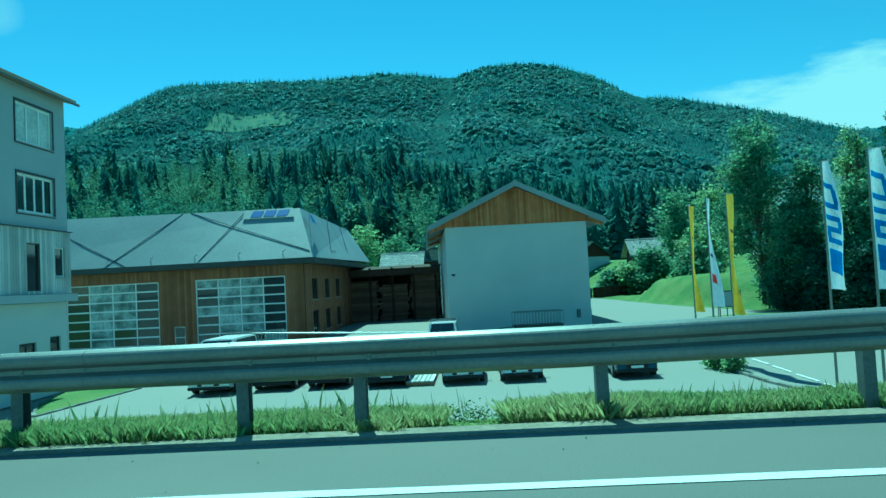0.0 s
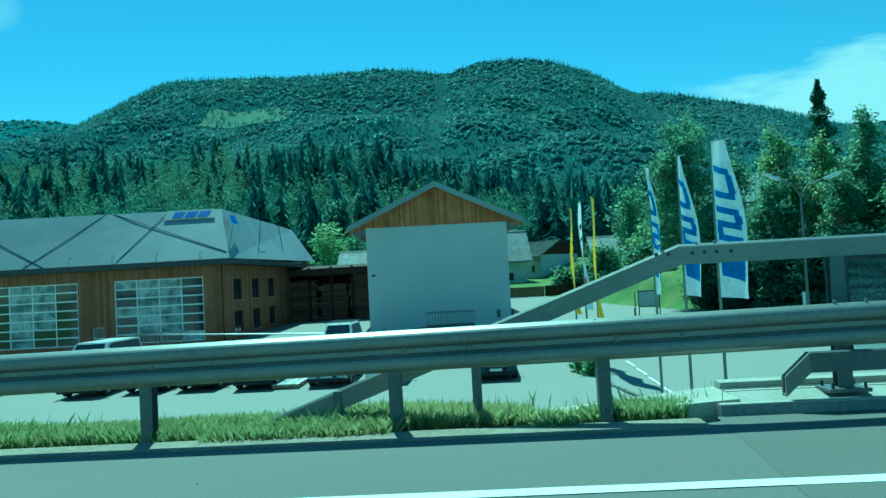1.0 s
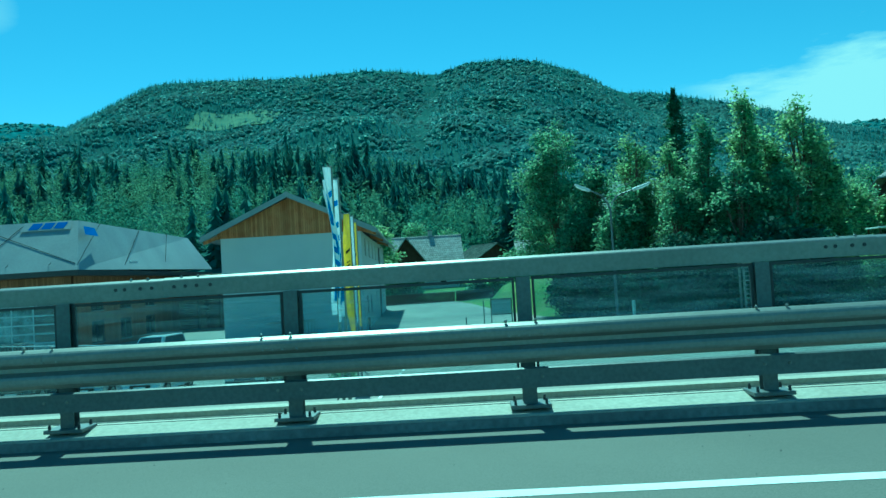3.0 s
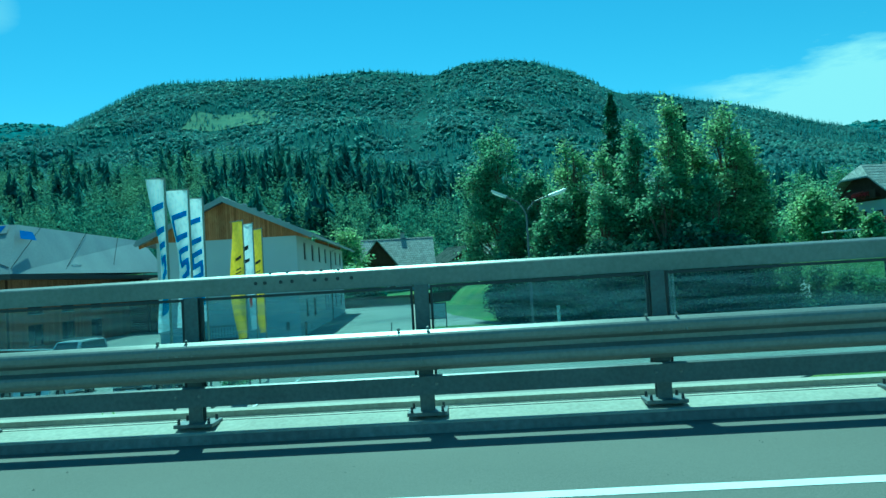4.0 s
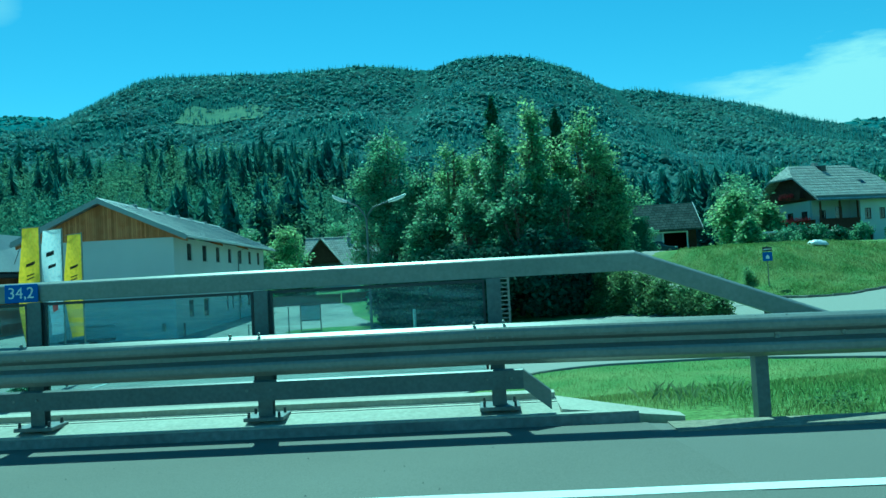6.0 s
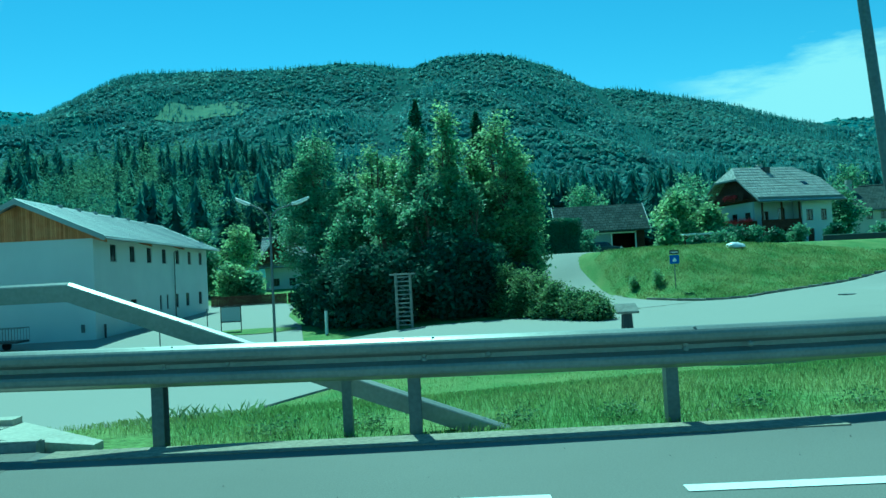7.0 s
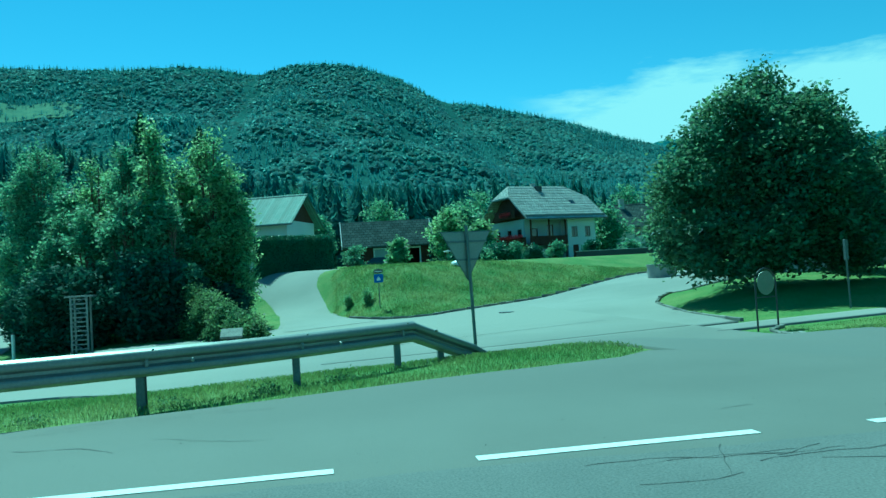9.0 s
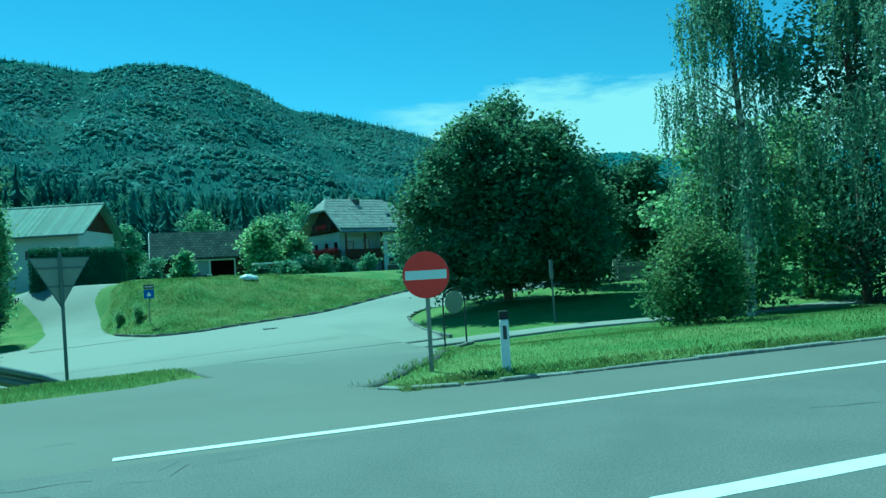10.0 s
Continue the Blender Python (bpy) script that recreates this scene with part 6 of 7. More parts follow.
# ---- grass ----
def blades(x, y, z, h, seed, w=0.012, lean=0.5):
    r = np.random.RandomState(seed)
    n_ = len(x)
    a = r.rand(n_) * 6.283
    h = h * r.uniform(0.5, 1.2, n_)
    ux, uy = np.cos(a) * w, np.sin(a) * w
    lx, ly = r.normal(size=n_) * lean * h, r.normal(size=n_) * lean * h
    v0 = np.stack([x - ux, y - uy, z - 0.03], -1)
    v1 = np.stack([x + ux, y + uy, z - 0.03], -1)
    v2 = np.stack([x + lx * 0.4 + ux * 0.6, y + ly * 0.4 + uy * 0.6, z + h * 0.6], -1)
    v3 = np.stack([x + lx, y + ly, z + h], -1)
    o = np.arange(n_)[:, None] * 4
    return np.stack([v0, v1, v2, v3], 1).reshape(-1, 3), np.concatenate([o + [0, 1, 2], o + [0, 2, 3]])


def grass(name, n_, xr_, yr_, h, seed, label, keep=None, w=0.0045, material=None, lean=0.5):
    r = np.random.RandomState(seed)
    x, y = r.uniform(*xr_, n_), r.uniform(*yr_, n_)
    ok = (smooth_noise(x, y, 0.7, seed) + 0.5 * r.rand(n_) > 0.42)
    if keep is not None:
        ok &= keep(x, y)
    x, y = x[ok], y[ok]
    hh = h * (0.55 + 0.9 * smooth_noise(x, y, 1.3, seed + 2))
    v_, f_ = blades(x, y, ground_z(x, y), hh, seed, w, lean)
    tagged(part_me(name, fastmesh(v_, f_), material or BLADE), label, "grass", kind="stuff")


past_edge = lambda x, y: y > road_edge(x) + 0.22
DRYBLADE = leaf("seeding_grass", (0.2, 0.26, 0.105), (0.31, 0.335, 0.155), 0.55, 0.4, spec=0.15)
grass("roadside_grass", 80000, (-13.6, -1.3), (6.62, 7.6), 0.13, 401, "tall seeding roadside grass", keep=lambda x, y: smooth_noise(x, y, 0.8, 77) > 0.27 + 0.35 * (y < 6.85), w=0.0011, lean=0.35, material=DRYBLADE)
island_top = lambda x: np.interp(x, [36, 37, 39.6, 40.7, 41.3, 41.55], [19, 17.9, 15.1, 13.7, 12.3, 11.1])
grass("slope_grass", 105000, (22.9, 42.1), (6.5, 13.5), 0.05, 402, "uneven grass round the rail posts", lambda x, y: past_edge(x, y) & (y < road_edge(x) + 1.0 + 5.5 * smooth_noise(x * 41, y * 41, 1.0, 19)) & ((x > 24.0) | (y > 7.5)) & (x < 41.5) & (y < island_top(x)), w=0.0022, lean=0.35)
grass("lawn_grass", 75000, (18, 41), (8, 24), 0.035, 403, "short sunlit grass on the slope", lambda x, y: (y > road_edge(x) + 2) & (y < np.interp(x, [18, 19, 20.5, 23.4, 29, 33, 37, 39.8, 41], [17, 19, 22, 24, 23, 20.4, 18, 15.2, 12.8]) - 0.1), w=0.0035, lean=0.3)
grass("bank_grass", 70000, (37, 66), (44.6, 62), 0.14, 404, "rough grass on the sunlit bank", lambda x, y: (y > bank_foot(x) + 0.1) & (y < bank_foot(x) + 14) & (x > 37.2), w=0.014)
verge_top = lambda x: np.interp(x, [43.4, 44.1, 45.15, 46.1, 48, 50, 62], [7.3, 7.9, 9.2, 11.4, 15.8, 20.3, 48])
grass("verge_grass", 80000, (43.6, 62), (6.8, 21), 0.02, 405, "mown verge past the junction", lambda x, y: y < verge_top(x), w=0.0035)
grass("kerb_tufts", 14000, (43.7, 54), (6.7, 7.2), 0.08, 406, "tufts growing over the kerb stones", w=0.0025)
tall = leaf("tall_weeds", (0.14, 0.2, 0.08), (0.2, 0.24, 0.12), 0.45, 0.3)
grass("tall_weeds", 520, (-13, -1), (6.75, 7.6), 0.26, 407, "single tall seed stalks over the grass", w=0.0007, material=tall, lean=0.15)
grass("weeds_at_bridge_end", 120, (23.4, 24.6), (7.7, 8.6), 0.13, 408, "weeds at the bridge end", w=0.003, material=tall)
for k, (x, y) in enumerate(((-9.6, 7.3), (-9.0, 7.4), (-8.6, 7.2), (24.9, 7.3), (25.7, 7.4), (27.0, 7.3), (27.9, 7.35), (29.1, 7.4), (30.1, 7.4), (31.0, 7.6), (31.7, 7.8), (32.4, 8.2), (33.2, 8.5), (34.6, 9.0), (35.6, 9.5), (36.6, 10.1))):
    tree("weed_clump", x, y, [((0, 0, 0.05), (0.2, 0.14, 0.05)), ((0.12, 0, 0.08), (0.1, 0.1, 0.05))], 420, 0.016, LEAF_S, "broad-leaved weeds at the foot of the rail", 425 + k, 0.01, kinds="weeds", group="weeds along the rail", spread=0.06)


# tall spruces behind the clump
def spruce(x, y, h, label, seed):
    z = float(ground_z(x, y)) - 0.1
    ob = thing("spruce_tree", x, y, z, label, "tree", "spruces behind the clump")
    part("trunk", tube([(0, 0, 0), (0, 0, h * 0.5), (0, 0, h)], 0.16, None, 7, 0.03), BARK, ob)
    r = np.random.RandomState(seed)
    n_ = 9000
    f_ = r.rand(n_) ** 0.8
    tier = np.floor(f_ * 40) / 40 + r.normal(size=n_) * 0.008
    q = (0.2 * h * np.clip(1 - tier, 0, 1) ** 0.85 + 0.1) * r.rand(n_) ** 0.45 * (0.8 + 0.35 * np.sin(tier * 70))
    a = np.floor(r.rand(n_) * 9) / 9 * 6.283 + tier * 40 + r.normal(size=n_) * 0.12
    p = np.stack([q * np.cos(a), q * np.sin(a), h * (0.1 + 0.9 * tier) - q * 0.28 + r.normal(size=n_) * 0.08], -1)
    e = r.normal(size=(n_, 3, 3))
    e[:, :, 2] *= 0.6
    part_me("crown", fastmesh((p[:, None] + e / np.linalg.norm(e, axis=2, keepdims=True) * 0.15).reshape(-1, 3), np.arange(3 * n_).reshape(-1, 3)), NEEDLE, ob)


NEEDLE = leaf("spruce_needles", (0.05, 0.1, 0.06), (0.07, 0.125, 0.065), 0.3, 0.4, 0.5)
spruce(23.6, 59.4, 16.4, "tall dark spruce rising over the clump", 701)
spruce(28.2, 57.2, 14.6, "slender spruce behind the ash trees", 702)

grass("verge_edge_tufts", 14000, (43.2, 50), (7.2, 16), 0.06, 409, "tufts along the edge of the verge", lambda x, y: np.abs(verge_top(x) + 0.1 - y) < 0.5, w=0.003)


# ---- kerbs ----
def kerb_run(pts, label, seed, w=0.14, h=0.1, step=0.5, lift=0.0):
    """Stones in a row along a line of plan points; each stone a piece of its own."""
    run = thing("kerb", 0, 0, 0, label, "kerb", "kerb stone rows", kind="structure")
    bm = box(-step / 2 + 0.008, step / 2 - 0.008, -w / 2, w / 2, -0.15, h, bevel=0.012)
    me = bpy.data.meshes.new("kerb_stone")
    fillobj(bm, me)
    r = random.Random(seed)
    q = [Vector((*p, 0)) for p in pts]
    for a, b in zip(q, q[1:]):
        n_ = max(1, round((b - a).length / step))
        for k in range(n_):
            p = a + (b - a) * (k + 0.5) / n_
            ob = part_me("kerb_stone", me, KERB, run)
            ob.matrix_local = pose(p.x, p.y, float(ground_z(p.x, p.y)) + lift + r.uniform(-0.015, 0.012), r.uniform(-3, 3), r.uniform(-1, 1), math.degrees(math.atan2(b.y - a.y, b.x - a.x)) + r.uniform(-1.5, 1.5)) @ Matrix.Diagonal((min(1.3, (b - a).length / n_ / step), 1, 1, 1))


kerb_run([(43.55, 7.2), (43.8, 6.9), (44.5, 6.72), (47, 6.7), (60, 6.7)], "rough granite kerb along the verge", 1, h=0.07, lift=0.0)
kerb_run([(48.2, 16.7), (49.7, 20.5), (50.6, 21.3)], "low kerb at the round sign", 2, h=0.06)
xs_ = np.arange(38.2, 64, 1.2)
kerb_run([(float(x), float(bank_foot(x)) - 0.1) for x in xs_], "dark kerb at the foot of the grass bank", 3, h=0.16, step=1.0)
kerb_run([(55, 38), (53.4, 36), (52.6, 34.6), (52.3, 33.4), (51.35, 28.6), (50.95, 25.2), (50.9, 24.1)], "kerb round the maple's grass island", 4, h=0.09, step=0.8)

# ---- street lamps ----
LAMPGREY = mat("pale_lamp_housing", (0.6, 0.62, 0.62), 0.4, 0.1, 0.05, 2, 30, 0)
lamp = thing("street_lamp", 15.55, 44.6, float(ground_z(15.55, 44.6)) + 0.15, "two-armed grey street lamp", "street lamp")
part("pole", tube([(0, 0, -0.4), (0, 0, 3.4), (0, 0, 7.3)], 0.09, None, 10, 0.06), GALVD, lamp)
for sx, ln, rise in ((-1, 1.9, 1.15), (1, 2.3, 1.0)):
    part("arm", tube([(0, 0, 7.2), (sx * 0.12, 0, 7.6), (sx * 0.45, 0, 7.6 + rise * 0.4), (sx * ln * 0.6, 0, 7.6 + rise * 0.7)], 0.045, None, 8), GALVD, lamp)
    d = Vector((sx * ln * 0.45, 0, rise * 0.35))
    b = Vector((sx * ln * 0.58, 0, 7.6 + rise * 0.68))
    bm = tube([b, b + d * 0.25, b + d * 0.9, b + d], 0.1, None, 10, 0.06)
    for w_ in bm.verts:
        w_.co.z -= 0.0
    hd_ = part("lamp_head", bm, LAMPGREY, lamp)
    part("lens", tube([b + d * 0.2 + Vector((0, 0, -0.05)), b + d * 0.55 + Vector((0, 0, -0.07)), b + d * 0.9 + Vector((0, 0, -0.04))], 0.075, None, 8), LENS, hd_)
pole = thing("lamp_pole", 30.95, 7.95, -0.1, "grey steel lamp pole leaning beside the rail", "lamp pole")
part("shaft", tube([(0, 0, -0.3), (-0.09, 0, 1.2)], 0.085, None, 12), GALVD, pole)
part("collar", tube([(-0.088, 0, 1.17), (-0.092, 0, 1.23)], 0.1, None, 12), GALVD, pole)
part("mast", tube([(-0.09, 0, 1.2), (-0.32, 0.11, 5.0), (-0.53, 0.21, 8.6)], 0.055, None, 12, 0.04), GALVD, pole)
arm = part("arm", tube([(-0.53, 0.21, 8.6), (-0.55, -0.2, 8.95), (-0.56, -1.1, 9.1)], 0.04, None, 8), GALVD, pole)
part("lamp_head", box(-0.69, -0.43, -1.8, -1.05, 9.02, 9.14, bevel=0.03), GALV, arm)

# ---- signs ----
ys = thing("yield_sign", 39.3, 13.8, float(ground_z(39.3, 13.8)) - 0.05, "back of a triangular yield sign on a grey post", "sign")
part("post", tube([(0, 0, -0.1), (-0.05, 0.04, 2.55)], 0.032, None, 10), GALVD, ys)
bm = prism([(-0.5, 0.0), (0.5, 0.0), (0.0, -0.9)], 0, 0.014)
tri_ = part("plate", bm, GALV, ys, "unpainted back of the plate")
tri_.matrix_local = pose(-0.06, 0.08, 2.42, 0, 0, 12)
bm = box(-0.42, 0.42, -0.03, -0.002, -0.2, -0.16)
box(-0.22, 0.22, -0.03, -0.002, -0.55, -0.51, bm)
part("clamp", bm, GALVD, tri_)
part("edge_rim", prism([(-0.53, 0.02), (0.53, 0.02), (0.0, -0.94)], 0.015, 0.019), GALVD, tri_)

ne = thing("no_entry_sign", 44.58, 8.16, float(ground_z(44.58, 8.16)), "round red no-entry sign with a white bar", "sign", rz=-28)
part("post", tube([(0, 0.04, -0.1), (0, 0.03, 1.65)], 0.032, None, 10), GALV, ne)
bm = bmesh.new()
bmesh.ops.create_cone(bm, cap_ends=True, segments=48, radius1=0.335, radius2=0.335, depth=0.012, matrix=pose(0, -0.012, 1.34, 90))
disc = part("disc", bm, REDP, ne)
part("white_bar", box(-0.3, 0.3, -0.024, -0.019, 1.275, 1.405), WHITEP, disc, "white horizontal bar")
bm = bmesh.new()
bmesh.ops.create_cone(bm, cap_ends=False, segments=48, radius1=0.338, radius2=0.338, depth=0.03, matrix=pose(0, -0.008, 1.34, 90))
part("rim", bm, GALV, disc)

dl = thing("delineator_post", 45.31, 7.2, float(ground_z(45.31, 7.2)), "white plastic delineator post with a dark cap", "post", rz=-15)
part("body", prism([(-0.06, -0.05), (0.06, -0.05), (0.05, 0.05), (-0.05, 0.05)], -0.1, 0.68, "z", bevel=0.01), WHITEP, dl)
part("cap", prism([(-0.063, -0.053), (0.063, -0.053), (0.053, 0.053), (-0.053, 0.053)], 0.684, 0.8, "z", bevel=0.012), BLACK, dl, "black cap")
part("reflector", box(-0.025, 0.025, -0.058, -0.052, 0.42, 0.6), DARKMET, dl)

rs = thing("round_sign", 49.85, 20.9, float(ground_z(49.85, 20.9)), "back of a round sign on an arched tube frame", "sign", rz=18)
arch = [(-0.45, 0, -0.1), (-0.45, 0, 1.45)] + [(-0.45 * math.cos(a), 0, 1.45 + 0.42 * math.sin(a)) for a in np.linspace(0.3, 2.85, 7)] + [(0.45, 0, 1.45), (0.45, 0, -0.1)]
part("frame", tube(arch, 0.028, None, 8), DARKMET, rs)
part("crossbar", tube([(-0.45, 0, 0.98), (0.45, 0, 0.98)], 0.022, None, 6), DARKMET, rs)
bm = bmesh.new()
bmesh.ops.create_cone(bm, cap_ends=True, segments=36, radius1=0.37, radius2=0.37, depth=0.015, matrix=pose(0, -0.01, 1.42, 90))
part("disc", bm, GALV, rs, "grey back of the disc")

bs = thing("blue_sign", 40.2, 49.6, float(ground_z(40.2, 49.6)), "small blue information sign on a thin post", "sign")
part("post", tube([(0, 0, -0.1), (0, 0, 2.5)], 0.03, None, 8), GALVD, bs)
pl = part("plate", box(-0.3, 0.3, -0.05, -0.035, 1.55, 2.1, bevel=0.006), BLUEP, bs)
part("pictogram", prism([(-0.12, 1.68), (0.12, 1.68), (0.12, 1.8), (0, 1.95), (-0.12, 1.8)], -0.056, -0.052), WHITEP, pl)
part("upper_plate", box(-0.3, 0.3, -0.05, -0.035, 2.16, 2.42, bevel=0.006), DARKMET, bs)
part("writing_bar", box(-0.24, 0.24, -0.056, -0.052, 2.26, 2.31), WHITEP, bs)

ib = thing("notice_board", 9.3, 56.6, float(ground_z(9.3, 56.6)), "grey notice board on two legs in a grass island", "notice board")
for x in (-0.75, 0.75):
    part("leg", tube([(x, 0, -0.1), (x, 0, 2.0)], 0.04, None, 8), DARKMET, ib)
part("board", box(-0.7, 0.7, -0.03, 0.03, 0.85, 1.9, bevel=0.01), GREYPL, ib)
part("frame_bar", box(-0.78, 0.78, -0.05, 0.05, 1.9, 1.98), DARKMET, ib)
part("frame_bar", box(-0.78, 0.78, -0.05, 0.05, 0.78, 0.85), DARKMET, ib)
tagged(part_me("grass_island", fastmesh(*[np.concatenate([[[10.8, 56.6, float(ground_z(10.8, 56.6)) + 0.16]], np.stack([10.8 + 3.4 * np.cos(np.arange(24) * 0.2618), 56.6 + 2.2 * np.sin(np.arange(24) * 0.2618), ground_z(10.8 + 3.4 * np.cos(np.arange(24) * 0.2618), 56.6 + 2.2 * np.sin(np.arange(24) * 0.2618)) + 0.07], -1)]), np.array([[0, 1 + k, 1 + (k + 1) % 24] for k in range(24)])]), GRASS), "oval grass traffic island in the street", "traffic island", kind="structure")
for k, (x, y, h) in enumerate(((6.8, 49.5, 1.3), (8.0, 55.2, 1.9), (17.6, 50.0, 1.5))):
    mp = thing("marker_post", x, y, float(ground_z(x, y)), "thin grey marker post in the street", "post", "marker posts")
    part("shaft", tube([(0, 0, -0.1), (0, 0, h)], 0.04 if k < 2 else 0.11, None, 8), GALVD if k < 2 else WHITEP, mp)
    part("cap", tube([(0, 0, h + 0.002), (0, 0, h + 0.06)], 0.045 if k < 2 else 0.115, None, 8), DARKMET, mp)
tp = thing("marker_post", 55.5, 24.6, float(ground_z(55.5, 24.6)), "tall thin grey post beside the footpath", "post")
part("shaft", tube([(0, 0, -0.1), (-0.05, 0, 2.4)], 0.035, None, 8), GALVD, tp)
part("sign_edge", box(-0.1, 0.02, -0.06, 0.06, 1.75, 2.5, bevel=0.005), GALVD, tp)

tw = thing("lattice_tower", 23.15, 44.35, float(ground_z(23.15, 44.35)), "narrow pale lattice frame with a crossbar on top", "frame")
for x in (-0.42, 0.42):
    for y in (0, 0.7):
        part("upright", box(x - 0.05, x + 0.05, y - 0.05, y + 0.05, -0.1, 3.1), GALV, tw)
for k in range(12):
    part("rung", box(-0.37, 0.37, -0.03, 0.03, 0.2 + 0.25 * k, 0.27 + 0.25 * k), GALV, tw)
for k in range(6):
    a, b = (-0.42, 0.42) if k % 2 else (0.42, -0.42)
    part("brace", tube([(a, -0.06, 0.1 + 0.5 * k), (b, -0.06, 0.6 + 0.5 * k)], 0.025, None, 5), GALVD, tw)
part("crossbar", box(-0.75, 0.75, -0.06, 0.76, 3.1, 3.2, bevel=0.01), GALV, tw)

sh = thing("stone_trough_shrine", 32.9, 30.2, float(ground_z(32.9, 30.2)) - 0.1, "small roadside pedestal with a stone slab roof", "shrine")
part("pedestal", tube([(0, 0, -0.1), (0, 0, 0.4), (0, 0, 0.95)], 0.26, None, 8, 0.2), DARKMET, sh)
part("slab_roof", box(-0.42, 0.42, -0.34, 0.34, -0.05, 0.05, bevel=0.02), KERB, sh).matrix_local = pose(0, 0, 1.06, 26, 0, 0)
part("foot_stone", box(-0.35, 0.35, -0.3, 0.3, -0.1, 0.2, bevel=0.04), DARKMET, sh)
tub = thing("stone_tub", 60.3, 50.2, float(ground_z(60.3, 50.2)), "round concrete planter tub at the street edge", "planter")
part("tub", tube([(0, 0, -0.1), (0, 0, 0.8)], 1.0, None, 24), CONC, tub)
part("rim", tube([(0, 0, 0.8), (0, 0, 0.92)], 1.06, None, 24), CONC, tub)
mh = thing("manhole_cover", 46.5, 40.6, float(ground_z(46.5, 40.6)) + 0.05, "dark round manhole cover in the street", "manhole cover")
part("cover", tube([(0, 0, -0.03), (0, 0, 0.015)], 0.42, None, 24), DARKMET, mh)

# white-covered heap and garden clutter on the terrace
tp_ = thing("covered_heap", 47.3, 58.6, float(ground_z(47.3, 58.6)), "low heap under a white sheet on the lawn", "heap")
bm = bmesh.new()
bmesh.ops.create_icosphere(bm, subdivisions=3, radius=1.0, matrix=Matrix.Diagonal((0.75, 0.5, 0.36, 1)))
for w_ in bm.verts:
    w_.co += w_.co.normalized() * 0.16 * noise.noise(w_.co * 3.4)
    w_.co.z = max(w_.co.z, -0.05)
part("sheet", bm, WHITEP, tp_, smooth=True)
gp = thing("flat_canopy", 53.0, 84.5, float(ground_z(53.0, 84.5)), "flat white-topped carport canopy", "canopy")
part("top", box(-2.4, 2.4, -1.4, 1.4, 1.55, 1.7, bevel=0.02), WHITEP, gp)
for x in (-2.2, 2.2):
    for y in (-1.2, 1.2):
        part("post", box(x - 0.06, x + 0.06, y - 0.06, y + 0.06, -0.1, 1.55), DARKWOOD, gp)
gwall = thing("garden_wall", 71.5, 84.2, float(ground_z(71.5, 84.2)) - 0.1, "low dark garden wall", "wall")
part("body", box(-5.5, 5.5, -0.15, 0.15, 0, 0.85, bevel=0.02), DARKMET, gwall)
part("coping", box(-5.6, 5.6, -0.2, 0.2, 0.854, 0.93, bevel=0.01), CONC, gwall)
GREYWOOD = mat("weathered_planks", (0.26, 0.26, 0.25), 0.85, 0, 0.2, 1.0, 12, 0.3, rand=0.3)
pile = thing("plank_pile", 69.6, 41.7, float(ground_z(69.6, 41.7)), "long pile of grey weathered planks beside the street", "plank pile", rz=-25)
part("end_post", box(-0.22, -0.02, -0.3, 0.3, -0.1, 1.5, bevel=0.03), PALECONC, pile)
r = random.Random(12)
for sec, (x0, x1, n_) in enumerate(((0.1, 2.0, 8), (2.1, 4.0, 8), (4.1, 9.6, 8))):
    for k in range(n_):
        part("plank", box(x0 + r.uniform(0, 0.1), x1 + r.uniform(-0.12, 0.04), -0.3 + r.uniform(0, 0.09), 0.6, 0.02 + 0.19 * k, 0.19 + 0.19 * k + r.uniform(0, 0.016), bevel=0.012), GREYWOOD, pile)
    part("batten", box(x0 - 0.08, x0 + 0.02, -0.42, -0.33, -0.1, 1.62), GREYWOOD, pile)
for k in range(4):
    part("plank", box(0.15 + r.uniform(0, 0.1), 0.85 + r.uniform(0, 0.2), -0.25, 0.4, 1.56 + 0.14 * k, 1.67 + 0.14 * k, bevel=0.01), GREYWOOD, pile)
for k in range(9):
    x0 = r.uniform(1.0, 6)
    part("plank", box(x0, x0 + r.uniform(0.6, 2.5), -0.3 + 0.09 * k, -0.22 + 0.09 * k, 1.56, 1.62 + r.uniform(0, 0.08), bevel=0.01), GREYWOOD, pile)
part("cover_sheet", box(3.2, 9.8, -0.4, 0.7, 1.73, 1.76), SHEET, pile)
for x, y, rz, ln in ((-4.2, 92.6, 5, 9.2), (5.0, 93.6, 38, 6.5)):
    gf = thing("garden_fence", x, y, float(ground_z(x, y)) - 0.05, "dark weathered board fence along the village street", "fence", "street fences", rz=rz)
    n_ = int(ln / 0.16)
    for k in range(n_):
        part("board", box(0.16 * k, 0.16 * k + 0.145, 0, 0.025, 0.05, 1.3 + 0.03 * math.sin(k * 2.3)), DARKWOOD, gf)
    for z in (0.3, 1.0):
        part("rail", box(0, ln, 0.028, 0.08, z, z + 0.09), DARKWOOD, gf)
pk = thing("picket_fence", 28.3, 70.0, float(ground_z(28.3, 70)), "dark wooden picket fence beside the hedge", "fence")
for k in range(16):
    part("picket", box(-2 + 0.22 * k, -1.88 + 0.22 * k, 0, 0.03, 0, 1.3), DARKWOOD, pk)
for z in (0.35, 1.0):
    part("rail", box(-2.1, 1.6, 0.032, 0.08, z, z + 0.09), DARKWOOD, pk)

